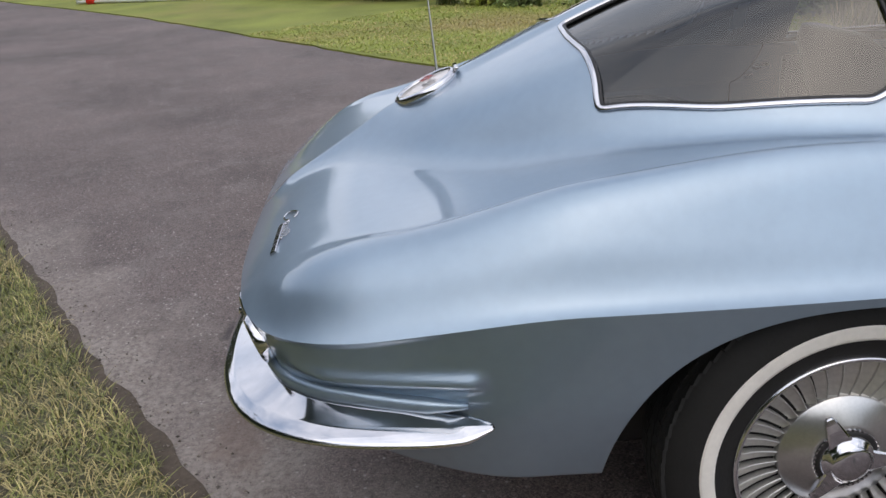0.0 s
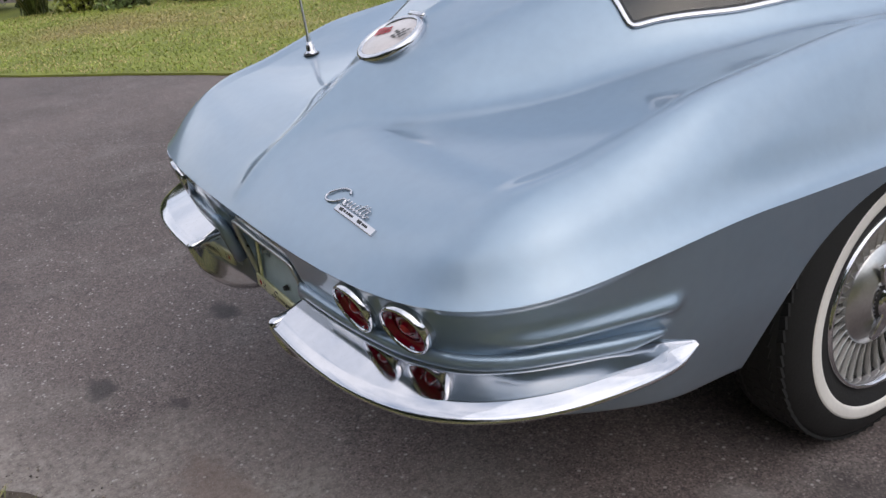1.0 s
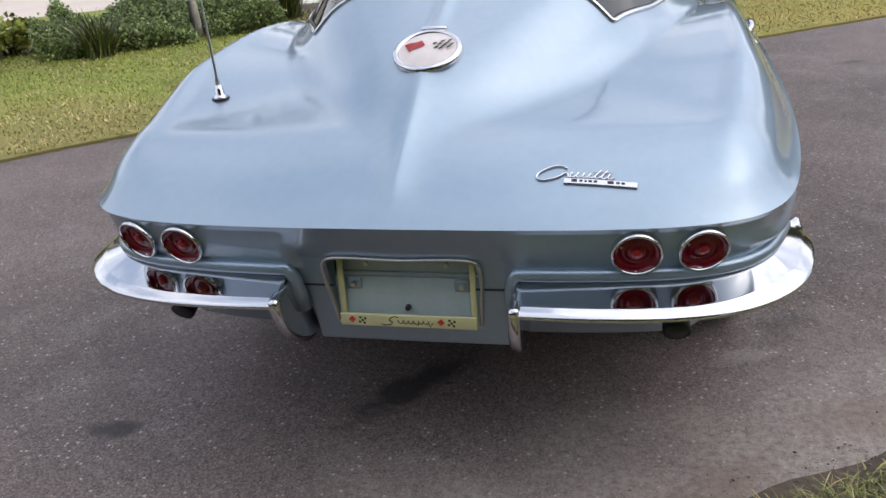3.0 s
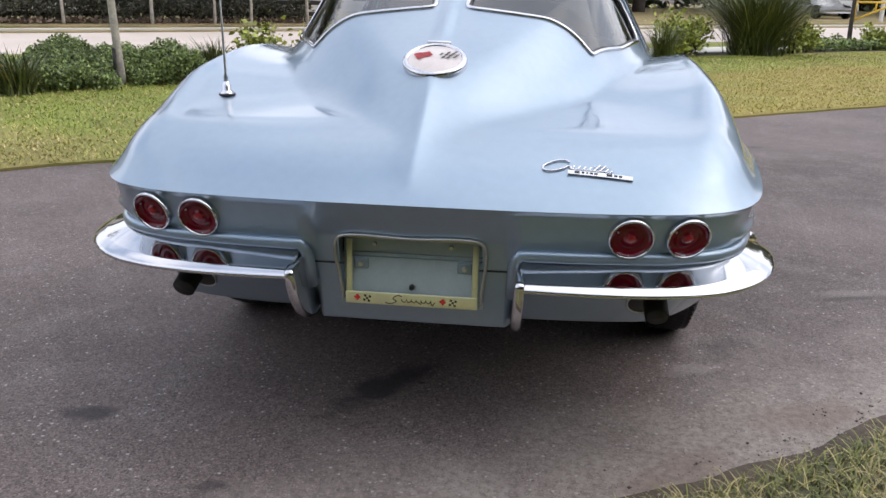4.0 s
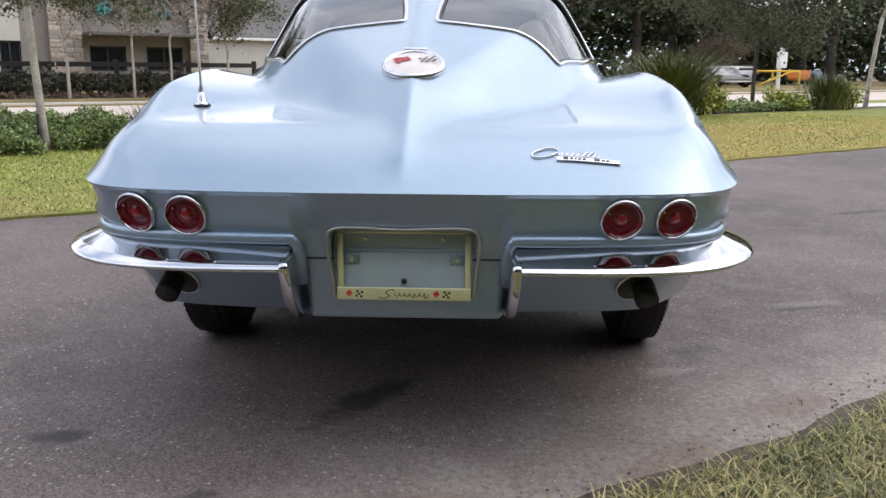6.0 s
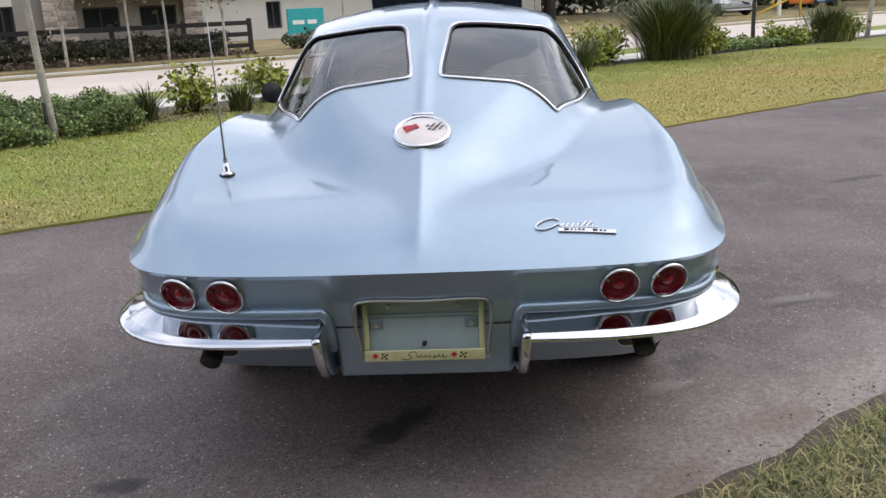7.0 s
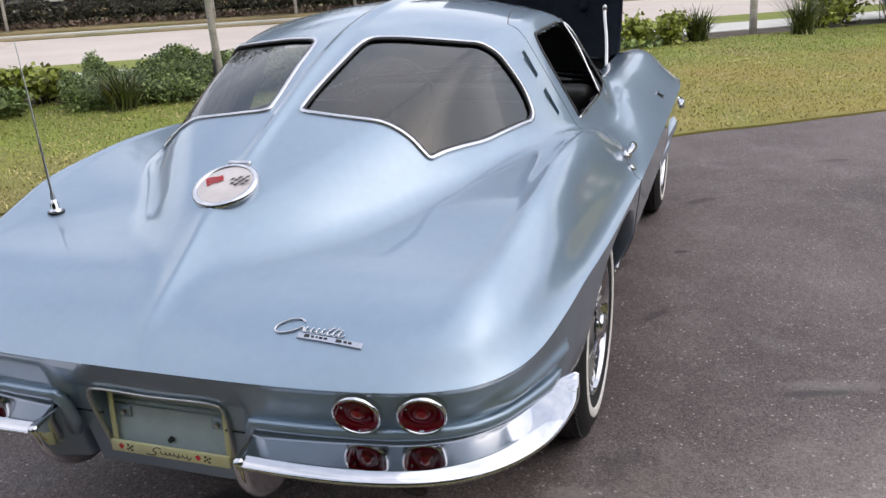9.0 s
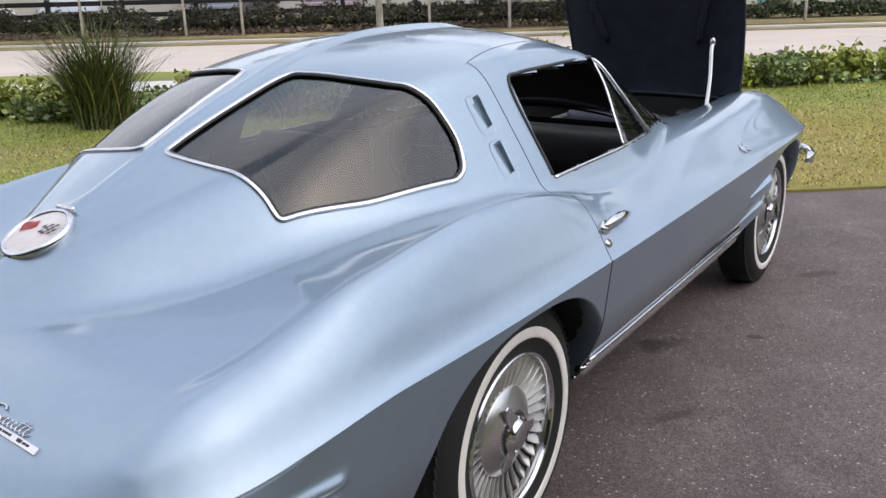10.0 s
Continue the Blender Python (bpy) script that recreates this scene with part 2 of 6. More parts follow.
# ---------------------------------------------------------------- the car's form
def curve(points):
    """A smooth curve through a few (y, value) stations."""
    a = np.array(sorted(points), float)
    yy, vv = a[:, 0], a[:, 1]
    d = np.diff(vv) / np.diff(yy)
    m = np.empty(len(yy))
    m[0], m[-1] = d[0], d[-1]
    w = np.diff(yy)
    m[1:-1] = (d[:-1] * w[1:] + d[1:] * w[:-1]) / (w[:-1] + w[1:])

    def value(y):
        y = np.clip(np.asarray(y, float), yy[0], yy[-1])
        i = np.clip(np.searchsorted(yy, y) - 1, 0, len(yy) - 2)
        h = yy[i + 1] - yy[i]
        t = (y - yy[i]) / h
        return ((2 * t**3 - 3 * t**2 + 1) * vv[i] + (t**3 - 2 * t**2 + t) * h * m[i]
                + (3 * t**2 - 2 * t**3) * vv[i + 1] + (t**3 - t**2) * h * m[i + 1])
    return value


def step(a, b, y):
    t = np.clip((np.asarray(y, float) - a) / (b - a), 0, 1)
    return t * t * (3 - 2 * t)


def soft_min(a, b, k):
    h = np.clip(0.5 + 0.5 * (b - a) / k, 0, 1)
    return b * (1 - h) + a * h - k * h * (1 - h)


def soft_max(a, b, k):
    return -soft_min(-a, -b, k)


def rounded(points, n=160, closed=True):
    """A smooth closed or open line through a few points (centripetal Catmull-Rom), evenly spaced."""
    p = np.array(points, float)
    q = np.vstack([p[-1], p, p[0], p[1]]) if closed else np.vstack([2 * p[0] - p[1], p, 2 * p[-1] - p[-2]])
    out = []
    for i in range(1, len(q) - 2):
        a, b, c, d = q[i - 1], q[i], q[i + 1], q[i + 2]
        t0, t1 = 0.0, max(np.linalg.norm(b - a), 1e-6) ** 0.5
        t2 = t1 + max(np.linalg.norm(c - b), 1e-6) ** 0.5
        t3 = t2 + max(np.linalg.norm(d - c), 1e-6) ** 0.5
        for t in np.linspace(t1, t2, 24, endpoint=False):
            e = (t1 - t) / t1 * a + t / t1 * b
            f = (t2 - t) / (t2 - t1) * b + (t - t1) / (t2 - t1) * c
            g = (t3 - t) / (t3 - t2) * c + (t - t2) / (t3 - t2) * d
            u = (t2 - t) / t2 * e + t / t2 * f
            v = (t3 - t) / (t3 - t1) * f + (t - t1) / (t3 - t1) * g
            out.append((t2 - t) / (t2 - t1) * u + (t - t1) / (t2 - t1) * v)
    out = np.array(out + ([out[0]] if closed else [p[-1]]))
    s = np.concatenate([[0], np.cumsum(np.linalg.norm(np.diff(out, axis=0), axis=1))])
    at = np.linspace(0, s[-1], n, endpoint=not closed)
    return np.stack([np.interp(at, s, out[:, k]) for k in range(out.shape[1])], 1)


TAIL, NOSE = -1.10, 3.37          # ends of the body; the rear axle is at y = 0, the front one at 2.489
# the waist line in plan, from the middle of the tail round the corner and along the side
PLAN = [(0.0, -1.10), (0.25, -1.097), (0.45, -1.084), (0.60, -1.056), (0.70, -1.008), (0.757, -0.945), (0.795, -0.86), (0.824, -0.70), (0.843, -0.48), (0.859, -0.2), (0.868, 0.15), (0.874, 0.6),
        (0.875, 1.3), (0.872, 2.0), (0.862, 2.6), (0.82, 2.95), (0.76, 3.12)]


PLAN_LINE = rounded(PLAN, 4000, closed=False)
CORNER_X, CORNER_Y = 0.757, -0.945


def half_width(y):
    on_side = PLAN_LINE[PLAN_LINE[:, 1] >= CORNER_Y - 0.02]
    return np.interp(y, on_side[:, 1], on_side[:, 0])


def tail_line(x):
    at_tail = PLAN_LINE[PLAN_LINE[:, 1] < 0.0]
    return np.interp(np.abs(x), at_tail[:, 0], at_tail[:, 1])


nose_line = curve([(0.0, 3.37), (0.3, 3.355), (0.55, 3.30), (0.68, 3.22), (0.76, 3.12), (0.9, 2.9)])
spine = curve([(-1.12, 0.64), (-1.098, 0.664), (-1.05, 0.708), (-0.974, 0.760), (-0.85, 0.832), (-0.69, 0.914), (-0.567, 0.966), (-0.368, 1.052),
               (-0.10, 1.158), (0.15, 1.234), (0.40, 1.275), (0.70, 1.287), (0.95, 1.276), (1.10, 1.25), (1.22, 1.20), (1.72, 0.91), (1.85, 0.80), (3.4, 0.5)])
crown = curve([(-1.1, 0.25), (-0.6, 0.5), (-0.3, 0.36), (0.3, 0.30), (1.1, 0.32), (1.8, 0.35)])
edge_x = curve([(-1.1, 0.10), (-0.85, 0.20), (-0.6, 0.295), (-0.338, 0.402), (-0.1, 0.447), (0.145, 0.475), (0.4, 0.50), (1.0, 0.50), (1.2, 0.52), (1.8, 0.60)])
edge_slope = curve([(-1.1, 0.3), (-0.85, 0.62), (-0.6, 0.95), (-0.338, 1.10), (-0.1, 1.35), (0.145, 1.6), (0.4, 1.77), (1.0, 1.8), (1.8, 1.8)])
edge_soft = curve([(-1.1, 0.04), (-0.6, 0.06), (-0.3, 0.06), (0.2, 0.05), (1.0, 0.045), (1.8, 0.05)])
side_rise = curve([(-1.0, 0.17), (-0.5, 0.18), (0.0, 0.20), (0.5, 0.22), (0.8, 0.235), (1.5, 0.235), (2.0, 0.20), (3.0, 0.16)])
side_slope = curve([(-1.0, 1.6), (-0.9, 1.30), (-0.78, 0.97), (-0.5, 0.57), (0.0, 0.50), (0.45, 0.62), (0.75, 0.95), (1.4, 0.92), (1.9, 0.60), (3.0, 0.55)])
hump = curve([(-1.06, 0.0), (-1.0, 0.010), (-0.93, 0.022), (-0.85, 0.034), (-0.7, 0.057), (-0.6, 0.083), (-0.47, 0.120), (-0.3, 0.144), (-0.17, 0.153), (0.05, 0.152), (0.28, 0.130), (0.48, 0.075), (0.62, 0.022), (0.72, 0.0),
              (1.35, 0.0), (1.6, 0.025), (1.9, 0.055), (2.3, 0.085), (2.6, 0.096), (2.9, 0.072), (3.15, 0.02), (3.3, 0.0)])
hump_x = curve([(-1.05, 0.64), (-0.95, 0.662), (-0.8, 0.692), (-0.6, 0.710), (0.0, 0.714), (0.6, 0.72), (1.6, 0.66), (2.4, 0.66), (3.3, 0.60)])


def crease_z(y):
    return 0.702 - 0.044 * step(-0.45, -1.02, y) - 0.03 * step(2.6, 3.35, y)


# where the cabin's flank meets the deck, and how far the deck sags between there and the crest of the wing
fold_x = curve([(-1.0, 0.10), (-0.83, 0.187), (-0.77, 0.23), (-0.65, 0.31), (-0.53, 0.355), (-0.42, 0.425), (-0.30, 0.475), (-0.20, 0.515), (-0.08, 0.55), (0.04, 0.585), (0.25, 0.62), (0.6, 0.66)])
fold_z = curve([(-1.0, 0.75), (-0.83, 0.797), (-0.77, 0.804), (-0.65, 0.814), (-0.53, 0.830), (-0.42, 0.856), (-0.30, 0.878), (-0.20, 0.888), (-0.08, 0.896), (0.04, 0.898), (0.25, 0.892), (0.6, 0.82)])
deck_sag = curve([(-1.0, 0.0), (-0.75, 0.006), (-0.60, 0.010), (-0.40, 0.007), (-0.20, 0.003), (0.6, 0.0)])


def wing_deck(x, y):
    """The deck with the swell of the wings, without the cabin."""
    base = crease_z(y)
    lean_side = (half_width(y + 0.01) - half_width(y - 0.01)) / 0.02
    lean_tail = (tail_line(x + 0.01) - tail_line(x - 0.01)) / 0.02
    from_side = np.maximum(half_width(y) - x, 0) / np.sqrt(1 + lean_side**2)
    from_tail = np.maximum(y - tail_line(x), 0) / np.sqrt(1 + np.minimum(lean_tail, 3.0) ** 2)
    from_nose = np.maximum(nose_line(x) - y, 0)
    h, s = side_rise(y), side_slope(y)
    side = h * (1 - np.exp(-from_side * s / h))
    tail = 0.185 * (1 - np.exp(-from_tail * 0.95 / 0.185)) + 0.06 * step(0.3, 0.8, from_tail)
    nose = 0.17 * (1 - np.exp(-from_nose * 0.9 / 0.17)) + 0.06 * step(0.2, 0.6, from_nose)
    both = ((side + 1e-4) ** -5.0 + (tail + 1e-4) ** -5.0) ** -0.2
    deck = np.maximum(base + soft_min(both, nose, 0.02), base)
    near = step(0.0, 0.06, np.minimum(from_side, np.minimum(from_tail, from_nose)))
    away = np.abs(x - hump_x(y))
    crest = np.sqrt(away**2 + 0.026**2) - 0.026
    ahead = step(1.2, 1.9, y)
    shape = np.where(x > hump_x(y), np.exp(-(away / (0.088 + 0.03 * ahead)) ** 2.2), np.exp(-(crest / (0.110 + 0.033 * ahead)) ** (1.12 + 0.63 * ahead)))
    return deck + near * hump(y) * shape, from_side, from_tail, base


def skin(x, y):
    """Height of the upper body over the plan."""
    x, y = np.abs(np.asarray(x, float)), np.asarray(y, float)
    deck, from_side, from_tail, base = wing_deck(x, y)
    # between the fold and the crest the deck is almost a flat facet
    xc = hump_x(y)
    zc = wing_deck(xc, y)[0]
    t = np.clip((xc - x) / (xc - fold_x(y)), 0, 1.3)
    facet = zc + (fold_z(y) - zc) * t - deck_sag(y) * 4 * t * (1 - np.minimum(t, 1))
    flat = step(-1.04, -0.74, y) * step(0.62, 0.30, y) * step(0.0, 0.16, t)
    deck = np.where(x < xc, deck * (1 - flat) + facet * flat, deck)
    z0 = spine(y)
    low = step(-0.50, -0.62, y)
    fold = np.sqrt(x * x + 0.008**2) - 0.008
    ridge = 0.013 * (1 - low) * np.exp(-(x / 0.018) ** 2) * step(1.2, 0.9, y)
    top = z0 - crown(y) * x * x + ridge
    flank = z0 - 0.12 - edge_slope(y) * (x - edge_x(y))
    cabin = soft_min(top, flank, edge_soft(y))
    k = 0.036 + 0.014 * step(0.0, -0.6, y)
    z = soft_max(deck, cabin, k) + low * 0.016 * np.exp(-fold / 0.032) * step(0.0, 0.09, from_tail)
    return np.where(np.minimum(from_tail, from_side) < 1e-6, base, z)


def skin_normal(x, y, e=0.004):
    zx = (skin(x + e, y) - skin(x - e, y)) / (2 * e)
    zy = (skin(x, y + e) - skin(x, y - e)) / (2 * e)
    n = np.stack([-zx, -zy, np.ones_like(zx)], -1)
    return n / np.linalg.norm(n, axis=-1, keepdims=True)


def inside(poly, x, y):
    """Which points lie in a closed line of the plan."""
    hit = np.zeros(np.shape(x), bool)
    for (ax, ay), (bx, by) in zip(poly, np.roll(poly, -1, axis=0)):
        if ay != by:
            cross = ((ay > y) != (by > y)) & (x < (bx - ax) * (y - ay) / (by - ay) + ax)
            hit ^= cross
    return hit

# ---------------------------------------------------------------- mesh helpers
def mesh_object(name, verts, faces, mat, parent=None, smooth=True, label=""):
    me = bpy.data.meshes.new(name)
    me.from_pydata([tuple(v) for v in verts], [], [tuple(f) for f in faces])
    me.materials.append(mat)
    if smooth:
        me.polygons.foreach_set("use_smooth", [True] * len(me.polygons))
    me.update()
    ob = new(name, me)
    if parent is not None:
        ob.parent = parent
    if label:
        ob["label"] = label
    return ob


def part(name, bm, mat, parent, label="", smooth=True):
    """Links a bmesh as one mesh object under a thing or a part."""
    me = bpy.data.meshes.new(name)
    bm.to_mesh(me)
    bm.free()
    me.materials.append(mat)
    if smooth:
        me.polygons.foreach_set("use_smooth", [True] * len(me.polygons))
    ob = new(name, me)
    ob.parent = parent
    if label:
        ob["label"] = label
    return ob


def thing(name, label, category, at=(0, 0, 0), group="", kind=""):
    ob = new(name)
    ob.location = at
    return tagged(ob, label, category, group, kind)


def sweep(path, ups, profile, closed=False, scale=None, caps=True):
    """Verts and faces of a profile (across, up) carried along a line; ups: the direction that is up at each point."""
    path, ups = np.array(path, float), np.array(ups, float)
    if ups.ndim == 1:
        ups = np.tile(ups, (len(path), 1))
    n, k = len(path), len(profile)
    if closed:
        t = np.roll(path, -1, 0) - np.roll(path, 1, 0)
    else:
        t = np.gradient(path, axis=0)
    t /= np.maximum(np.linalg.norm(t, axis=1, keepdims=True), 1e-9)
    side = np.cross(t, ups)
    side /= np.maximum(np.linalg.norm(side, axis=1, keepdims=True), 1e-9)
    up = np.cross(side, t)
    sc = np.ones(n) if scale is None else np.asarray(scale, float)
    pr = np.array(profile, float)
    v = (path[:, None, :] + side[:, None, :] * (pr[None, :, 0] * sc[:, None])[..., None]
         + up[:, None, :] * (pr[None, :, 1] * sc[:, None])[..., None]).reshape(-1, 3)
    f = []
    for i in range(n if closed else n - 1):
        j = (i + 1) % n
        for q in range(k):
            r = (q + 1) % k
            f.append((i * k + q, j * k + q, j * k + r, i * k + r))
    if not closed and caps:
        f.append(tuple(range(k))), f.append(tuple(range((n - 1) * k, n * k))[::-1])
    return v, f


def oval(w, h, n=12, power=2.0):
    out = []
    for i in range(n):
        a = 2 * math.pi * i / n
        c, s = math.cos(a), math.sin(a)
        out.append((w * math.copysign(abs(c) ** (2 / power), c), h * math.copysign(abs(s) ** (2 / power), s)))
    return out


def lathe(profile, n=48, axis="x"):
    """Verts and faces of a profile of (radius, along) turned about an axis through 0."""
    v, f = [], []
    for i in range(n):
        a = 2 * math.pi * i / n
        for r, s in profile:
            if axis == "x":
                v.append((s, r * math.cos(a), r * math.sin(a)))
            elif axis == "y":
                v.append((r * math.cos(a), s, r * math.sin(a)))
            else:
                v.append((r * math.cos(a), r * math.sin(a), s))
    k = len(profile)
    for i in range(n):
        j = (i + 1) % n
        for q in range(k - 1):
            f.append((i * k + q, j * k + q, j * k + q + 1, i * k + q + 1))
    return v, f


def turned(name, profile, mat, parent, n=48, axis="x", at=(0, 0, 0), label="", flip=False):
    v, f = lathe(profile, n, axis)
    v = np.array(v)
    ob = mesh_object(name, v, f, mat, parent, True, label)
    ob.location = at
    return ob


def box_bm(size, at=(0, 0, 0), bevel=0.0, seg=2):
    bm = bmesh.new()
    bmesh.ops.create_cube(bm, size=1.0, matrix=Matrix.Translation(at) @ Matrix.Diagonal((*size, 1)))
    if bevel:
        bmesh.ops.bevel(bm, geom=bm.edges[:], offset=bevel, segments=seg, affect="EDGES", profile=0.5)
    return bm


# ---------------------------------------------------------------- the car
REAR_AXLE, FRONT_AXLE = 0.02, 2.489
car = thing("sports_coupe", "silver-blue metallic split-window sports coupe with its bonnet open", "car", (-0.007, 0, 0))

# plan outlines of the openings in the upper body
WINDOW = [(0.050, -0.345), (0.12, -0.356), (0.20, -0.354), (0.29, -0.344), (0.355, -0.340), (0.392, -0.343), (0.403, -0.342), (0.410, -0.334), (0.424, -0.306), (0.50, -0.142), (0.562, 0.085), (0.570, 0.13), (0.562, 0.168),
          (0.53, 0.188), (0.475, 0.176), (0.43, 0.152), (0.365, 0.124), (0.276, 0.098), (0.15, 0.075), (0.095, 0.058), (0.078, 0.03), (0.062, -0.12), (0.046, -0.31)]
rear_right = rounded(WINDOW, 220)
rear_left = rear_right * np.array([-1, 1])
ENGINE = rounded([(-0.47, 1.86), (0, 1.80), (0.47, 1.86), (0.50, 2.2), (0.46, 2.9), (0.30, 3.02), (-0.30, 3.02), (-0.46, 2.9), (-0.50, 2.2)], 120)


def door_window(x, y, z):
    """The opening of a door's glass: behind the windscreen pillar, under the roof."""
    rear = 0.505 + 0.0 * z
    front = 1.30 - (z - 0.89) * 0.66
    return (np.abs(x) > 0.42) & (y > rear) & (y < front) & (z > 0.893) & (z < 1.172)


def windscreen(x, y, z):
    return (y > np.maximum(1.16, 1.345 - (z - 0.89) * 0.66)) & (y < 1.70) & (np.abs(x) < 0.60) & (z > 0.90)


SLOTS = (((0.498, 0.313), (0.552, 0.318)), ((0.567, 0.318), (0.622, 0.322)))


def slots(x, y):
    """The cooling slots in the pillars behind the doors."""
    hit = np.zeros(np.shape(x), bool)
    for (x0, y0), (x1, y1) in SLOTS:
        hit |= (np.abs(x) > x0 + 0.005) & (np.abs(x) < x1 - 0.005) & (np.abs(y - (y0 + y1) / 2) < 0.023)
    return hit


def upper_grid():
    rows = np.concatenate([np.linspace(CORNER_Y, -0.915, 6, endpoint=False), np.linspace(-0.915, 1.4, 330, endpoint=False), np.linspace(1.4, 3.12, 130)])
    half = np.concatenate([np.linspace(0, 0.97, 110, endpoint=False), np.linspace(0.97, 1.0, 7)])
    a = np.concatenate([-half[:0:-1], half])
    A, R = np.meshgrid(a, rows)
    X = A * half_width(R)
    wt = (1 - step(CORNER_Y, -0.20, R)) ** 1.0
    wn_ = step(2.3, 3.12, R)
    X_end = np.abs(A) * CORNER_X
    Y = R + wt * (tail_line(X_end) - CORNER_Y)
    Y = Y + wn_ * (nose_line(np.abs(A) * 0.76) - 3.12)
    return X, Y, skin(X, Y)


GX, GY, GZ = upper_grid()
nr, nc = GX.shape
verts = np.stack([GX, GY, GZ], -1).reshape(-1, 3)
ii, jj = np.meshgrid(np.arange(nr - 1), np.arange(nc - 1), indexing="ij")
quads = np.stack([ii * nc + jj, ii * nc + jj + 1, (ii + 1) * nc + jj + 1, (ii + 1) * nc + jj], -1).reshape(-1, 4)
mid = verts[quads].mean(1)
is_rr = inside(rear_right, mid[:, 0], mid[:, 1])
is_rl = inside(rear_left, mid[:, 0], mid[:, 1])
is_eng = inside(ENGINE, mid[:, 0], mid[:, 1])
is_door = door_window(mid[:, 0], mid[:, 1], mid[:, 2])
is_ws = windscreen(mid[:, 0], mid[:, 1], mid[:, 2])


def sub_mesh(name, pick, mat, parent, drop=0.0, label=""):
    q = quads[pick]
    used, inv = np.unique(q, return_inverse=True)
    v = verts[used].copy()
    if drop:
        v -= drop * skin_normal(v[:, 0], v[:, 1])
    return mesh_object(name, v, inv.reshape(-1, 4), mat, parent, True, label)


# skirt: from the sharp waist line down to the sills, round the whole car
def waist():
    side_line = PLAN_LINE
    s = np.concatenate([[0], np.cumsum(np.linalg.norm(np.diff(side_line, axis=0), axis=1))])
    arches = np.concatenate([c + 0.45 * np.cos(np.linspace(0.02, math.pi - 0.02, 60)) for c in (REAR_AXLE, FRONT_AXLE)])
    extra = np.interp(arches, side_line[1000:, 1], s[1000:])
    at = np.unique(np.round(np.concatenate([np.linspace(0, s[-1], 560), np.linspace(0.18, 0.32, 60), extra]), 4))
    body_line = np.stack([np.interp(at, s, side_line[:, 0]), np.interp(at, s, side_line[:, 1])], 1)
    xn = 0.76 * np.cos(np.linspace(0, 1, 40)[1:] * math.pi / 2)
    nose = np.stack([xn, nose_line(xn)], 1)
    return np.vstack([body_line, nose])


W = waist()
N_TAIL = int(np.sum(W[:, 1] < CORNER_Y))
tan = np.gradient(W, axis=0)
tan /= np.linalg.norm(tan, axis=1, keepdims=True)
for _ in range(12):
    tan = (tan + np.roll(tan, 1, 0) + np.roll(tan, -1, 0))
    tan[0], tan[-1] = (1, 0), (-1, 0)
    tan /= np.linalg.norm(tan, axis=1, keepdims=True)
inward = np.stack([-tan[:, 1], tan[:, 0]], 1)
WZ = crease_z(W[:, 1])


def arch(y):
    """Height of the wheel openings' edge, or of the sill."""
    z = np.full(np.shape(y), 0.0)
    for c in (REAR_AXLE, FRONT_AXLE):
        u = np.clip(np.abs(y - c) / 0.45, 0, 1)
        z = np.maximum(z, np.where(u < 1, 0.25 + 0.435 * (1 - u ** 2.5) ** (1 / 2.5), 0))
    return z


def bottom(x, y):
    low = 0.300 + 0.047 * step(-0.20, -0.44, y) + 0.03 * step(2.9, 3.3, y)
    return np.maximum(low, arch(y))


def tuck(x, y, z):
    """How far the skirt lies inside the waist line at a height."""
    rear = step(-0.55, -0.95, y)
    mid_part = step(0.256, 0.218, np.abs(x)) * rear
    d = np.maximum(crease_z(y) - z, 0)
    under = 0.55 + 0.45 * step(0.0, 0.3, y) * step(2.5, 2.2, y)
    side = 0.10 * d + under * np.maximum(d - 0.17, 0) ** 1.6
    lamps = 0.32 * d + 0.006 * step(0, 0.012, d)
    lamps = lamps + 0.012 * step(0.545, 0.530, z) + 0.40 * np.maximum(0.485 - z, 0)
    middle = 0.62 * np.minimum(d, 0.09) + 0.24 * np.maximum(d - 0.09, 0)
    t = side * (1 - rear) + lamps * rear
    t = t * (1 - mid_part) + middle * mid_part
    bulge = step(-0.62, -0.66, y) * step(-1.01, -0.90, y)
    t = t - bulge * 0.016 * np.exp(-((z - 0.585) / 0.017) ** 2)
    return t


rows_v = np.concatenate([[0, 0.006, 0.016, 0.03], np.linspace(0.05, 1, 56)])
B = bottom(W[:, 0], W[:, 1])
sv = []
for v in rows_v:
    z = WZ - v * (WZ - B)
    t = tuck(W[:, 0], W[:, 1], z)
    sv.append(np.stack([W[:, 0] + inward[:, 0] * t, W[:, 1] + inward[:, 1] * t, z], 1))
last = sv[-1]
for extra, up in ((0.012, -0.004), (0.05, 0.004), (0.10, 0.02)):
    t = tuck(W[:, 0], W[:, 1], last[:, 2]) + extra
    sv.append(np.stack([W[:, 0] + inward[:, 0] * t, W[:, 1] + inward[:, 1] * t, last[:, 2] + up], 1))
sv = np.array(sv)
m_, k_ = sv.shape[:2]
si, sj = np.meshgrid(np.arange(m_ - 1), np.arange(k_ - 1), indexing="ij")
sq = np.stack([si * k_ + sj, (si + 1) * k_ + sj, (si + 1) * k_ + sj + 1, si * k_ + sj + 1], -1).reshape(-1, 4)
right = sv.reshape(-1, 3)
left = right * np.array([-1, 1, 1])
is_slot = slots(mid[:, 0], mid[:, 1])
keep = ~(is_rr | is_rl | is_eng | is_door | is_ws | is_slot)
all_v = np.vstack([verts, right, left])
smid = right[sq].mean(1)
hole = (smid[:, 0] < 0.166) & (smid[:, 2] > 0.404) & (smid[:, 2] < 0.566) & (smid[:, 1] < -0.9)
sq = sq[~hole]
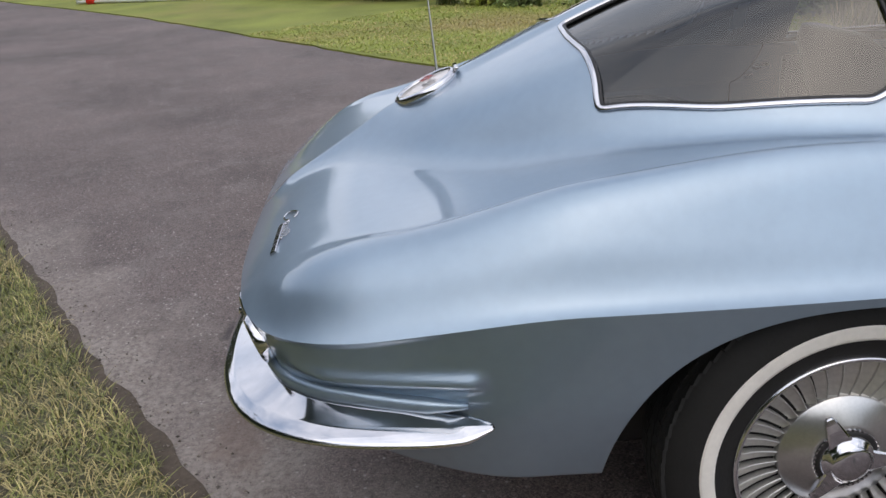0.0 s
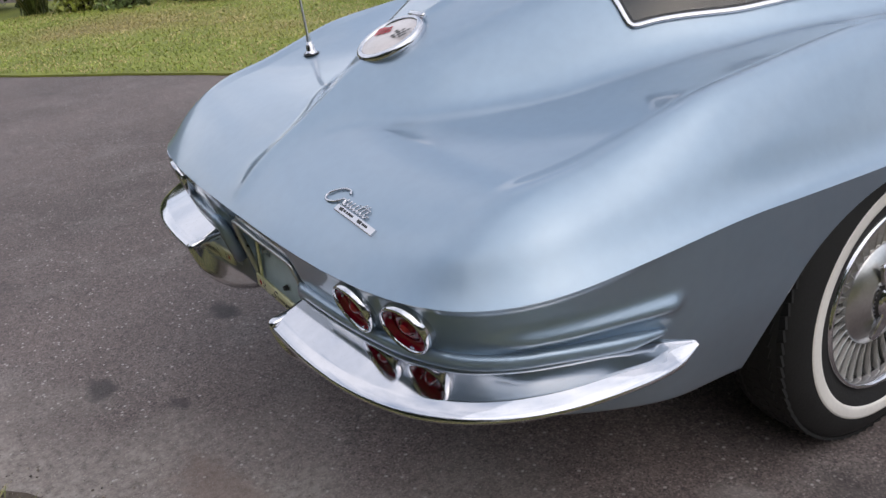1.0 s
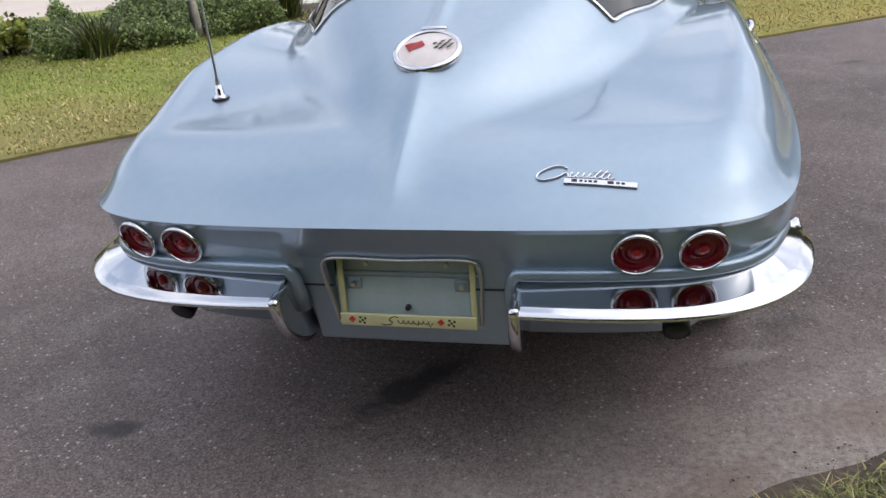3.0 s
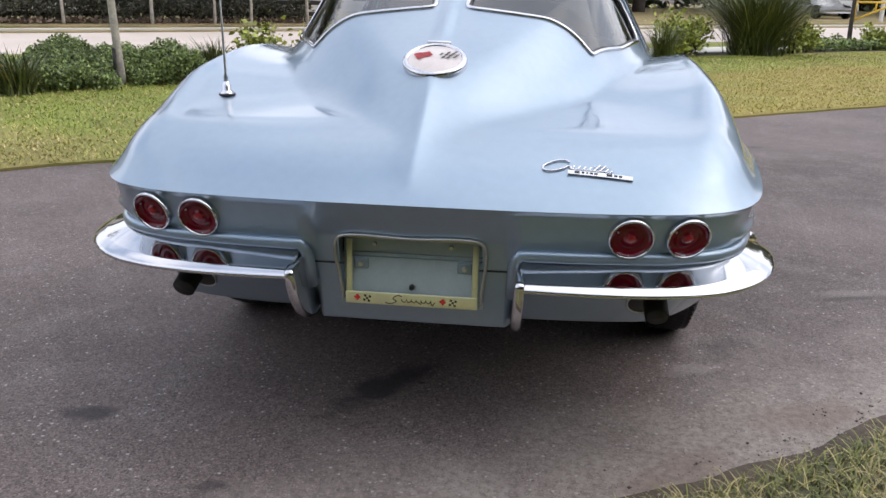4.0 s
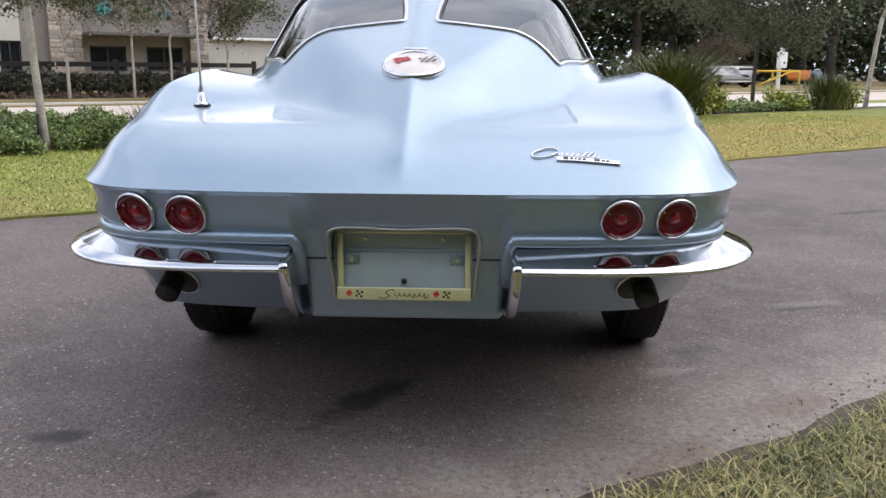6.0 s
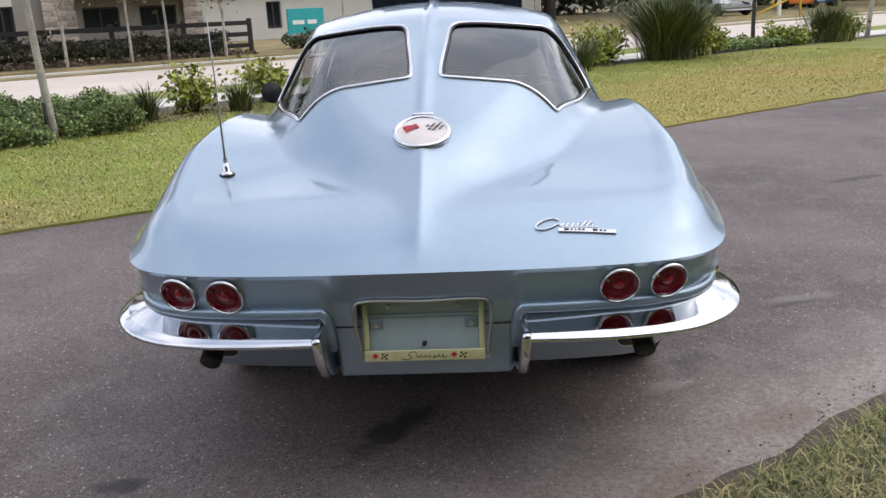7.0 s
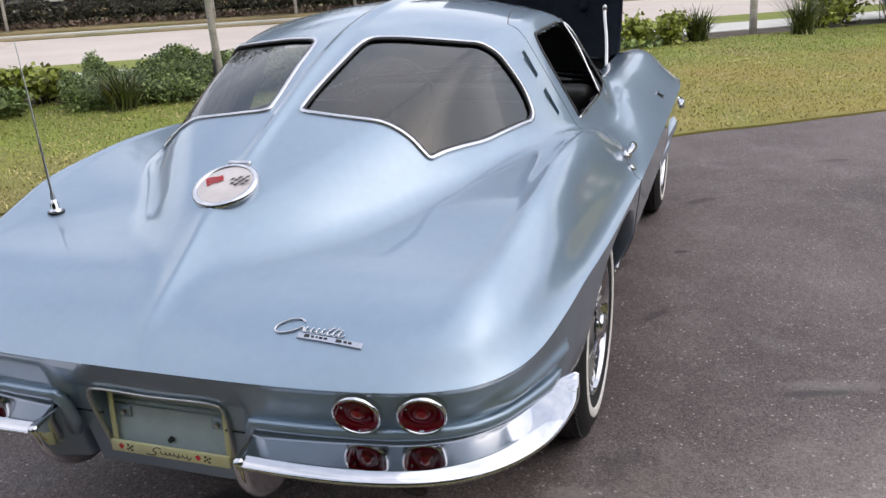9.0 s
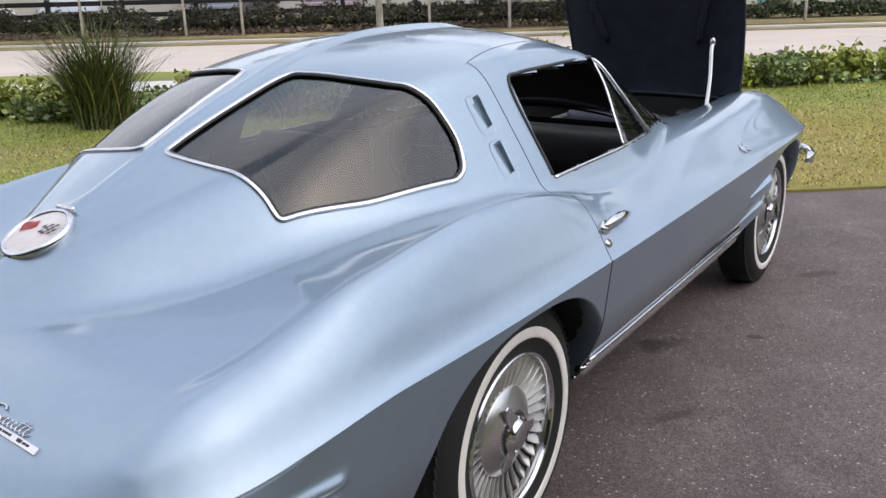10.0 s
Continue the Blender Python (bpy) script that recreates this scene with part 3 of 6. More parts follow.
all_f = np.vstack([quads[keep], sq + len(verts), sq[:, ::-1] + len(verts) + len(right)])
used, inv = np.unique(all_f, return_inverse=True)
mesh_object("body", all_v[used], inv.reshape(-1, 4), PAINT, car, True, "silver-blue lacquered body with flared wings and a sharp waist line")
for pick in (is_rr, is_rl):
    pane = sub_mesh("rear_window", pick, GLASS, car, 0.006, "tinted curved rear window pane")
    pane.visible_shadow = False
pane = sub_mesh("windscreen", is_ws, CLEAR, car, 0.006, "clear curved windscreen")
pane.visible_shadow = False

vent = is_door & (mid[:, 1] > 1.035 + (mid[:, 2] - 0.895) * 0.37)
for side in (1, -1):
    pane = sub_mesh("vent_window", vent & (mid[:, 0] * side > 0), GLASS, car, 0.006, "small dark vent window pane")
    pane.visible_shadow = False

# bright frames round the rear windows, with a dark rubber seal inside them
def frame_on_skin(name, poly, w, h, mat, shift=0.0, lift=0.0, label=""):
    n = skin_normal(poly[:, 0], poly[:, 1])
    p = np.stack([poly[:, 0], poly[:, 1], skin(poly[:, 0], poly[:, 1])], 1)
    t = np.roll(p, -1, 0) - np.roll(p, 1, 0)
    t /= np.linalg.norm(t, axis=1, keepdims=True)
    p = p + shift * np.cross(t, n) + lift * n
    v, f = sweep(p, n, oval(w, h, 10, 2.6), closed=True)
    return mesh_object(name, v, f, mat, car, True, label)


for poly, way in ((rear_right, 1), (rear_left, -1)):
    frame_on_skin("window_trim", poly, 0.0068, 0.006, CHROME, 0.0, 0.001, "polished bright window trim")
    frame_on_skin("window_seal", poly, 0.0038, 0.004, TRIM_BLACK, -0.0088 * way, -0.001)

# ---------------------------------------------------------------- ground
def place(p, n, z=0.0):
    """A spot by its way along the drive and its way across it, towards the street."""
    return (0.8 * p - 0.6 * n, 0.6 * p + 0.8 * n, z)


LAWN = material("lawn", (0.200, 0.225, 0.040), 0.9, 0.0, 0.22, 1.1, 55.0, bump=0.5, bump_scale=38.0, dark=(0.22, 0.165, 0.065), stain=0.9, stain_scale=0.28)
DRY_LAWN = material("dry_lawn", (0.11, 0.105, 0.062), 0.9, 0.0, 0.3, 1.5, 50.0, bump=0.8, bump_scale=60.0, dark=(0.085, 0.068, 0.048), stain=0.7, stain_scale=2.0)
SOIL = material("dry_soil", (0.085, 0.066, 0.05), 0.95, 0.0, 0.3, 3.0, 60.0, bump=0.6, bump_scale=50.0)
DRY_VERGE = material("dry_verge", (0.26, 0.20, 0.09), 0.9, 0.0, 0.3, 1.1, 40.0, bump=0.8, bump_scale=30.0, dark=(0.14, 0.15, 0.04), stain=0.8, stain_scale=0.5)
ROAD = material("pale_concrete_road", (0.58, 0.50, 0.44), 0.85, 0.0, 0.07, 0.6, 20.0, bump=0.1)
WALKWAY = material("pale_concrete", (0.62, 0.60, 0.55), 0.85, 0.0, 0.07, 1.5, 40.0, bump=0.1)


def near_bend(p):
    """How far the near edge of the drive swings towards the street behind the car."""
    return 0.088 * np.clip(0.15 - np.asarray(p, float), 0.0, 9.0)


def far_bend(p):
    """The same for the lawn's edge on the street side."""
    p = np.asarray(p, float)
    return 0.13 * np.exp(-((p + 0.7) / 1.0) ** 2) + 0.07 * np.clip(-5.2 - p, 0.0, 8.0)


def dry_out(m, tan):
    """Lets a grass material turn to dry straw colour where the lawn lies open, towards the far end of the drive."""
    n, l = m.node_tree.nodes, m.node_tree.links
    p = n["Principled BSDF"]
    was = p.inputs["Base Color"].links[0].from_socket
    tc = n.new("ShaderNodeTexCoord")

    def along(way, lo, hi):
        dot = n.new("ShaderNodeVectorMath")
        dot.operation = "DOT_PRODUCT"
        dot.inputs[1].default_value = way
        l.new(tc.outputs["Object"], dot.inputs[0])
        r = n.new("ShaderNodeMapRange")
        r.interpolation_type = "SMOOTHSTEP"
        r.inputs[1].default_value, r.inputs[2].default_value = lo, hi
        l.new(dot.outputs["Value"], r.inputs[0])
        return r.outputs[0]

    def times(a, b):
        q = n.new("ShaderNodeMath")
        q.operation = "MULTIPLY"
        l.new(a, q.inputs[0]), l.new(b, q.inputs[1])
        return q.outputs[0]

    t = n.new("ShaderNodeTexNoise")
    t.inputs["Scale"].default_value, t.inputs["Detail"].default_value = 0.7, 5.0
    l.new(tc.outputs["Object"], t.inputs["Vector"])
    r = n.new("ShaderNodeMapRange")
    for i, v in zip((1, 2, 3, 4), (0.3, 0.6, 0.30, 0.85)):
        r.inputs[i].default_value = v
    l.new(t.outputs["Fac"], r.inputs[0])
    much = times(times(along((0.8, 0.6, 0), 0.8, 3.6), along((-0.6, 0.8, 0), 7.4, 6.2)), r.outputs[0])
    mx = n.new("ShaderNodeMix")
    mx.data_type = "RGBA"
    mx.inputs[7].default_value = (*tan, 1)
    l.new(much, mx.inputs[0]), l.new(was, mx.inputs[6])
    l.new(mx.outputs[2], p.inputs["Base Color"])


dry_out(LAWN, (0.27, 0.21, 0.055))


def strip(name, n0, n1, z, mat, p0=-60, p1=90, label="", category="", wavy0=0.0, wavy1=0.0, fine=0.25, near=(-14, 16), thick=0.08, bend0=None, bend1=None):
    """A band of ground between two lines across the drive, with uneven edges and a downturned rim."""
    ps = np.unique(np.concatenate([np.linspace(p0, p1, 60), np.arange(near[0], near[1], fine)]))
    rows = []
    for p in ps:
        w0 = wavy0 * (noise.noise((p * 1.3, n0, 0)) + 0.6 * noise.noise((p * 6.1, n0, 3))+ 0.35 * noise.noise((p * 19, n0, 5)))
        w1 = wavy1 * (noise.noise((p * 1.3, n1, 0)) + 0.6 * noise.noise((p * 6.1, n1, 3)))
        w0 += float(bend0(p)) if bend0 else 0.0
        w1 += float(bend1(p)) if bend1 else 0.0
        rows.append([place(p, n0 + w0, z - thick), place(p, n0 + w0, z), *[place(p, n0 + w0 + (n1 + w1 - n0 - w0) * q, z) for q in (0.25, 0.5, 0.75)], place(p, n1 + w1, z), place(p, n1 + w1, z - thick)])
    v = [c for r in rows for c in r]
    f = [(i * 7 + q, (i + 1) * 7 + q, (i + 1) * 7 + q + 1, i * 7 + q + 1) for i in range(len(ps) - 1) for q in range(6)]
    ob = mesh_object(name, v, f, mat, None, False)
    return tagged(ob, label, category, kind="structure")


g = 2500.0
ground = mesh_object("ground", [(-g, -g, -0.06), (g, -g, -0.06), (g, g, -0.06), (-g, g, -0.06)], [(0, 1, 2, 3)], SOIL, None, False)
tagged(ground, "bare dry soil under the lawns and paving", "ground", kind="structure")
strip("driveway", -1.55, 4.4, 0.0, ASPHALT, label="worn grey asphalt drive with pale stones and oil spots", category="driveway")
strip("lawn_street_side", 3.19, 8.1, 0.018, LAWN, bend0=far_bend, bend1=lambda q: 1.25 * step(2.0, 11.0, q), label="mown green lawn with dry yellow patches", category="lawn", wavy0=0.05, wavy1=0.1)
strip("edge_soil", -1.60, -1.255, 0.006, SOIL, bend1=near_bend, label="strip of dark crumbly soil along the edge of the drive", category="soil", wavy1=0.05, p0=-20, p1=20, fine=0.06)
strip("lawn_near_side", -40.0, -1.325, 0.022, DRY_LAWN, bend1=near_bend, label="dry patchy grass along the edge of the drive", category="lawn", wavy1=0.035)
strip("planting_bed", 8.0, 10.1, 0.012, SOIL, label="planting bed of bare brown soil", category="bed", wavy0=0.1)
strip("footpath", 10.0, 11.3, 0.025, WALKWAY, label="pale concrete footpath", category="footpath")
strip("verge", 11.2, 12.8, 0.02, LAWN, label="narrow mown grass verge beside the street", category="verge")
strip("street", 12.8, 19.5, 0.0, ROAD, label="wide pale concrete street", category="road")
strip("gutter_verge", 19.5, 20.25, 0.02, DRY_VERGE, label="narrow dry grass strip beyond the street", category="verge", wavy0=0.05)
strip("kerb", 20.25, 20.6, 0.06, WALKWAY, label="pale concrete kerb", category="kerb", thick=0.12)
strip("far_verge", 20.6, 70.0, 0.11, DRY_VERGE, label="grass strip across the street", category="verge")

# ---------------------------------------------------------------- parts of the car
def skirt_point(x, z, side=1):
    """A spot on the tail below the waist line, and the way out of it."""
    i = int(np.argmin(np.abs(W[:N_TAIL, 0] - x)))

    def at(k, zz):
        t = float(tuck(W[k, 0], W[k, 1], zz))
        return Vector((W[k, 0] + inward[k, 0] * t, W[k, 1] + inward[k, 1] * t, zz))
    c = at(i, z)
    along, up = at(i + 2, z) - at(i - 2, z), at(i, z + 0.02) - at(i, z - 0.02)
    n = along.cross(up).normalized()
    if n.y > 0:
        n = -n
    return Vector((c.x * side, c.y, c.z)), Vector((n.x * side, n.y, n.z))


def facing(at, n, name_up=Vector((0, 0, 1))):
    """A pose whose z axis looks along n."""
    z = n.normalized()
    x = name_up.cross(z).normalized()
    y = z.cross(x)
    return Matrix.Translation(at) @ Matrix((x, y, z)).transposed().to_4x4()


# bead under the lamps, round both rear corners
for side in (1, -1):
    idx = [i for i in range(len(W)) if W[i, 0] > 0.264 and W[i, 1] < -0.655][::2]
    pts, k = [], len(idx)
    for i in idx:
        zz = 0.548 - 0.012 * step(-0.9, -0.7, W[i, 1])
        t = float(tuck(W[i, 0], W[i, 1], 0.565)) + 0.004
        pts.append((side * (W[i, 0] + inward[i, 0] * t), W[i, 1] + inward[i, 1] * t, float(zz)))
    x0_, y0_, z0_ = pts[0]
    pts = [(side * 0.236, y0_ + 0.030, 0.440), (side * 0.237, y0_ + 0.016, 0.490), (side * 0.239, y0_ + 0.008, 0.520), (side * 0.244, y0_ + 0.003, 0.538), (side * 0.252, y0_ + 0.001, 0.549)] + pts
    k = len(pts)
    sc = [min(1.0, 0.35 + 0.16 * (k - 1 - j)) for j in range(k)]
    v, f = sweep(pts, (0, 0, 1), oval(0.016, 0.0145, 14, 2.6), scale=sc)
    mesh_object("rear_bead", v, f, PAINT, car, True, "rounded painted bead above the bumper")

# rear bumpers: a broad chrome shelf with a rolled outer edge on each side, tapering forward, and a guard at the inner end
BUMPER = [(0.250, -1.142), (0.40, -1.144), (0.55, -1.129), (0.67, -1.091), (0.765, -1.022), (0.827, -0.926), (0.856, -0.81), (0.862, -0.70), (0.845, -0.620)]
shelf_width = curve([(0.0, 0.130), (0.35, 0.130), (0.50, 0.122), (0.62, 0.108), (0.80, 0.092), (0.90, 0.072), (0.96, 0.045), (1.0, 0.010)])
roll = [(1.0, 0.0), (0.86, -0.0010), (0.72, -0.0028), (0.40, -0.0078), (0.15, -0.0120), (0.03, -0.0155), (0.0, -0.0190), (0.06, -0.0225), (0.22, -0.0240), (0.50, -0.0215), (1.0, -0.0130)]
for side in (1, -1):
    line = rounded(BUMPER, 150, closed=False)
    k = len(line)
    for _ in range(60):
        line[1:-1] = 0.25 * line[:-2] + 0.5 * line[1:-1] + 0.25 * line[2:]
    u_ = np.arange(k) / (k - 1)
    top_z = 0.511 + 0.008 * step(0.35, 0.70, u_) - 0.006 * step(0.8, 1.0, u_)
    width_ = shelf_width(u_)
    lip = np.minimum(0.028 + 0.010 * step(0.35, 0.62, u_), width_ * 0.62)
    small = np.clip(lip / 0.028, 0.25, 1.15)
    rings = []
    tl = np.gradient(line, axis=0)
    for _ in range(20):
        tl[1:-1] = 0.25 * tl[:-2] + 0.5 * tl[1:-1] + 0.25 * tl[2:]
    tl /= np.linalg.norm(tl, axis=1, keepdims=True)
    for j in range(k):
        in_x, in_y = -tl[j, 1], tl[j, 0]
        rise = (0.40 + 0.08 * float(step(0.35, 0.6, u_[j]))) * (width_[j] - lip[j])
        section = [(width_[j], rise), (lip[j] + 0.5 * (width_[j] - lip[j]), 0.5 * rise)]
        section += [(lip[j] * a_, b_ * small[j]) for a_, b_ in roll]
        section += [(width_[j], rise - 0.014 * small[j])]
        for d, w in section:
            rings.append((side * (line[j, 0] + in_x * d), line[j, 1] + in_y * d, float(top_z[j]) + w))
    q_ = len(section)
    f = [(j * q_ + i, (j + 1) * q_ + i, (j + 1) * q_ + (i + 1) % q_, j * q_ + (i + 1) % q_) for j in range(k - 1) for i in range(q_)]
    f += [tuple(range(q_)), tuple(range((k - 1) * q_, k * q_))]
    bumper = mesh_object("rear_bumper", rings, f, CHROME, car, True, "broad chrome rear bumper wrapped round the corner")
    outline = rounded([(-1.143, 0.506), (-1.140, 0.478), (-1.122, 0.432), (-1.085, 0.388), (-1.040, 0.360), (-0.995, 0.350), (-0.955, 0.362), (-0.935, 0.405), (-0.932, 0.470), (-0.950, 0.512), (-1.05, 0.520), (-1.12, 0.512)], 60)
    bm = bmesh.new()
    rings = []
    for x_, k_ in ((0.2420, 0.80), (0.2420, 0.90), (0.2430, 0.955), (0.246, 0.99), (0.250, 1.0), (0.258, 1.0), (0.262, 0.99), (0.2650, 0.955), (0.2660, 0.90), (0.2660, 0.80)):
        rings.append([bm.verts.new((side * (x_ + 0.06 * (z_ - 0.50)), -1.04 + (y_ + 1.04) * k_, 0.44 + (z_ - 0.44) * k_)) for y_, z_ in outline])
    for r0, r1 in zip(rings, rings[1:]):
        for i in range(60):
            bm.faces.new((r0[i], r0[(i + 1) % 60], r1[(i + 1) % 60], r1[i]))
    bm.faces.new(rings[0][::-1]); bm.faces.new(rings[-1])
    bmesh.ops.recalc_face_normals(bm, faces=bm.faces[:])
    part("bumper_guard", bm, CHROME, bumper)

# tail lamps
def tail_lamp(at, n, r, name="tail_lamp"):
    m = facing(at, n)
    ring = [(r * 0.92, 0.008), (r * 0.94, 0.0115), (r * 0.98, 0.0130), (r * 1.03, 0.010), (r * 1.05, 0.003), (r * 1.05, -0.03), (r * 0.92, -0.03), (r * 0.92, 0.009)]
    v, f = lathe(ring, 48, "z")
    bezel = mesh_object(name, v, f, CHROME, car, True, "round red tail lamp in a chrome ring")
    bezel.matrix_local = m
    lens = [(r * 0.93, 0.0075), (r * 0.86, 0.0025), (r * 0.74, -0.0015), (r * 0.56, -0.001), (r * 0.53, 0.0012), (r * 0.42, 0.000), (r * 0.30, 0.0005), (r * 0.26, 0.004), (r * 0.12, 0.008), (0.0004, 0.009)]
    v, f = lathe(lens, 48, "z")
    o = mesh_object("lens", v, f, LENS_RED, bezel, True, "ribbed dark red lens")
    v, f = lathe([(r * 0.235, 0.0062), (r * 0.12, 0.0098), (0.0004, 0.0110)], 32, "z")
    mesh_object("lens_centre", v, f, LENS_DEEP, bezel, True)
    sc = bmesh.new()
    bmesh.ops.create_uvsphere(sc, u_segments=10, v_segments=6, radius=0.0022, matrix=Matrix.Translation((-r * 0.62, r * 0.3, 0.0025)))
    part("screw", sc, BRUSHED, bezel)
    return bezel


for side in (1, -1):
    for x, z, r in ((0.486, 0.603, 0.0480), (0.619, 0.603, 0.0480)):
        at, n = skirt_point(x, z, side)
        tail_lamp(at + n * 0.004, Vector((n.x * 0.75, n.y, n.z)).normalized(), r)

# number-plate recess: hood-like rim, back plate, gold frame; the plate itself is blank
def plate_y(z):
    return -0.992 - (0.56 - z) * 0.13


rim = rounded([(-0.162, 0.408), (-0.166, 0.45), (-0.173, 0.550), (-0.160, 0.5685), (0.0, 0.570), (0.160, 0.5685), (0.173, 0.550), (0.166, 0.45), (0.162, 0.408)], 90, closed=False)


def tail_y(x, z):
    i = int(np.argmin(np.abs(W[:N_TAIL, 0] - abs(x))))
    return W[i, 1] + float(tuck(0.0, W[i, 1], z))


pts = [(x, tail_y(x, z) - 0.004, z) for x, z in rim]
v, f = sweep(pts, (0, -1, 0), oval(0.004, 0.007, 10, 2.4))
holder = mesh_object("plate_recess", v, f, BRUSHED, car, True, "satin metal number-plate recess")
v, f = [], []
for i, (x, z) in enumerate(rim):
    v += [(x, tail_y(x, z), z), (x * 0.97, plate_y(z) + 0.012, z - 0.003)]
    if i:
        f.append((2 * i - 2, 2 * i - 1, 2 * i + 1, 2 * i))
mesh_object("recess_wall", v, f, PAINT, holder, True)
bm = bmesh.new()
zs = [0.395, 0.505, 0.5055, 0.513, 0.5135, 0.57]
ys = [0.0, 0.0, 0.006, 0.006, 0.012, 0.012]
grid = [[bm.verts.new((x, plate_y(z) + 0.006 + d, z)) for x in (-0.168, 0.168)] for z, d in zip(zs, ys)]
for r0, r1 in zip(grid, grid[1:]):
    bm.faces.new((r0[0], r0[1], r1[1], r1[0]))
part("back_plate", bm, PLATE, holder, "blank painted mounting plate", smooth=False)
GF = material("gold_plate_frame", (0.70, 0.68, 0.40), 0.28, 0.35, 0.05, 30.0, 200.0)
bm = bmesh.new()
for size, at in (((0.014, 0.006, 0.144), (-0.148, 0, 0.464)), ((0.014, 0.006, 0.144), (0.148, 0, 0.464)), ((0.31, 0.006, 0.007), (0, 0, 0.540)), ((0.31, 0.007, 0.030), (0, 0, 0.399))):
    b2 = box_bm(size, (at[0], plate_y(at[2]) - 0.006, at[2]), 0.0025, 2)
    tmp = bpy.data.meshes.new("tmp")
    b2.to_mesh(tmp)
    b2.free()
    bm.from_mesh(tmp)
    bpy.data.meshes.remove(tmp)
for v_ in bm.verts:
    v_.co.y = v_.co.y + (plate_y(v_.co.z) - plate_y(0.47)) * (0.6 if abs(v_.co.x) > 0.14 and 0.42 < v_.co.z < 0.54 else 0.0)
plate_frame = part("plate_frame", bm, GF, holder, "pale gold number-plate frame")
plate_frame.location = (0, -0.002, 0.014)
for x, z, r in ((-0.122, 0.490, 0.007), (0.122, 0.490, 0.007), (0.0, 0.440, 0.0075), (-0.09, 0.538, 0.006), (0.09, 0.538, 0.006)):
    bm = bmesh.new()
    bmesh.ops.create_cone(bm, segments=6 if r > 0.0065 else 16, radius1=r, radius2=r * 0.8, depth=0.010, cap_ends=True, matrix=Matrix.Translation((x, plate_y(z) - 0.003, z)) @ Matrix.Rotation(radians(90), 4, "X"))
    part("bolt", bm, BRUSHED if abs(x) > 0.05 else BLACK, holder, smooth=False)
    if abs(x) > 0.1:
        bm = box_bm((0.034, 0.004, 0.026), (x, plate_y(z) + 0.003, z), 0.003, 2)
        part("bolt_pad", bm, PAINT, holder)
yb = plate_y(0.399) - 0.0098
for cx, mat_, wdt in ((-0.127, EMBLEM_RED, 0.017), (0.075, EMBLEM_RED, 0.017)):
    bm = bmesh.new()
    q = [bm.verts.new((cx + a_ * wdt / 2, yb, 0.400 + b_ * 0.017 / 2)) for a_, b_ in ((-1, 0.1), (0, -1), (1, 0.0), (0.1, 1))]
    bm.faces.new(q)
    part("red_mark", bm, mat_, plate_frame, smooth=False)
    bm = bmesh.new()
    for i in range(3):
        for j in range(3):
            if (i + j) % 2 == 0:
                x0, z0 = cx + 0.014 + i * 0.0055 + j * 0.001, 0.3925 + j * 0.0052 - i * 0.001
                bm.faces.new([bm.verts.new(p_) for p_ in ((x0, yb, z0), (x0 + 0.0055, yb, z0 - 0.001), (x0 + 0.0065, yb, z0 + 0.0042), (x0 + 0.001, yb, z0 + 0.0052))])
    part("checked_mark", bm, EMBLEM_BLACK, plate_frame, smooth=False)


def scrawl(points, radius, place_at, name, mat, parent, n=140, label=""):
    """A flowing stroke on a surface; place_at turns (across, up) into a spot."""
    line = rounded(points, n, closed=False)
    p3, up3 = zip(*[place_at(a_, b_) for a_, b_ in line])
    v, f = sweep(p3, np.array(up3), oval(radius, radius * 0.8, 8))
    return mesh_object(name, v, f, mat, parent, True, label)


wave = [(-0.060, 0.392), (-0.052, 0.3895), (-0.040, 0.391), (-0.034, 0.396), (-0.042, 0.402), (-0.030, 0.410), (-0.020, 0.408)]
scrawl(wave, 0.0011, lambda a_, b_: ((a_, yb - 0.0005, b_), (0, -1, 0)), "stroke", EMBLEM_BLACK, plate_frame, 60)
wave = []
for i in range(40):
    u = i / 39
    wave.append((-0.024 + 0.080 * u + 0.0022 * math.cos(u * 44), 0.3985 + 0.0042 * math.sin(u * 44) + (-0.006 if i in (22, 23, 37) else 0.0)))
scrawl(wave, 0.0009, lambda a_, b_: ((a_, yb - 0.0005, b_), (0, -1, 0)), "stroke", EMBLEM_BLACK, plate_frame, 200)

# thin seam across the tail, beside the plate
for side in (1, -1):
    pts = []
    for x in np.linspace(0.158, 0.262, 16):
        i = int(np.argmin(np.abs(W[:N_TAIL, 0] - x)))
        t = float(tuck(W[i, 0], W[i, 1], 0.497)) - 0.0012
        pts.append((side * W[i, 0], W[i, 1] + t, 0.497))
    v, f = sweep(pts, (0, 0, 1), oval(0.002, 0.0022, 6))
    mesh_object("tail_seam", v, f, BLACK, car)

# fuel lid with its emblem, on the spine
def on_skin(x, y, lift=0.0):
    p = Vector((x, y, float(skin(x, y))))
    n = Vector(skin_normal(np.array([float(x)]), np.array([float(y)]))[0])
    return p + n * lift, n


e0 = Vector((0, -0.735, float(skin(0.05, -0.735)))); e1 = Vector((0, -0.595, float(skin(0.05, -0.595))))
ey = (e1 - e0).normalized()
ez = Vector((1, 0, 0)).cross(ey).normalized()
lid_at = (e0 + e1) / 2 + ez * 0.009
lid_m = Matrix.Translation(lid_at) @ Matrix((Vector((1, 0, 0)), ey, ez)).transposed().to_4x4()
v, f = lathe([(0.0, -0.02), (0.083, -0.02), (0.083, 0.002), (0.080, 0.008), (0.074, 0.011), (0.070, 0.010), (0.068, 0.006)], 64, "z")
lid = mesh_object("fuel_lid", v, f, CHROME, car, True, "round fuel lid with a white and red crossed-flags emblem")
lid.matrix_local = lid_m
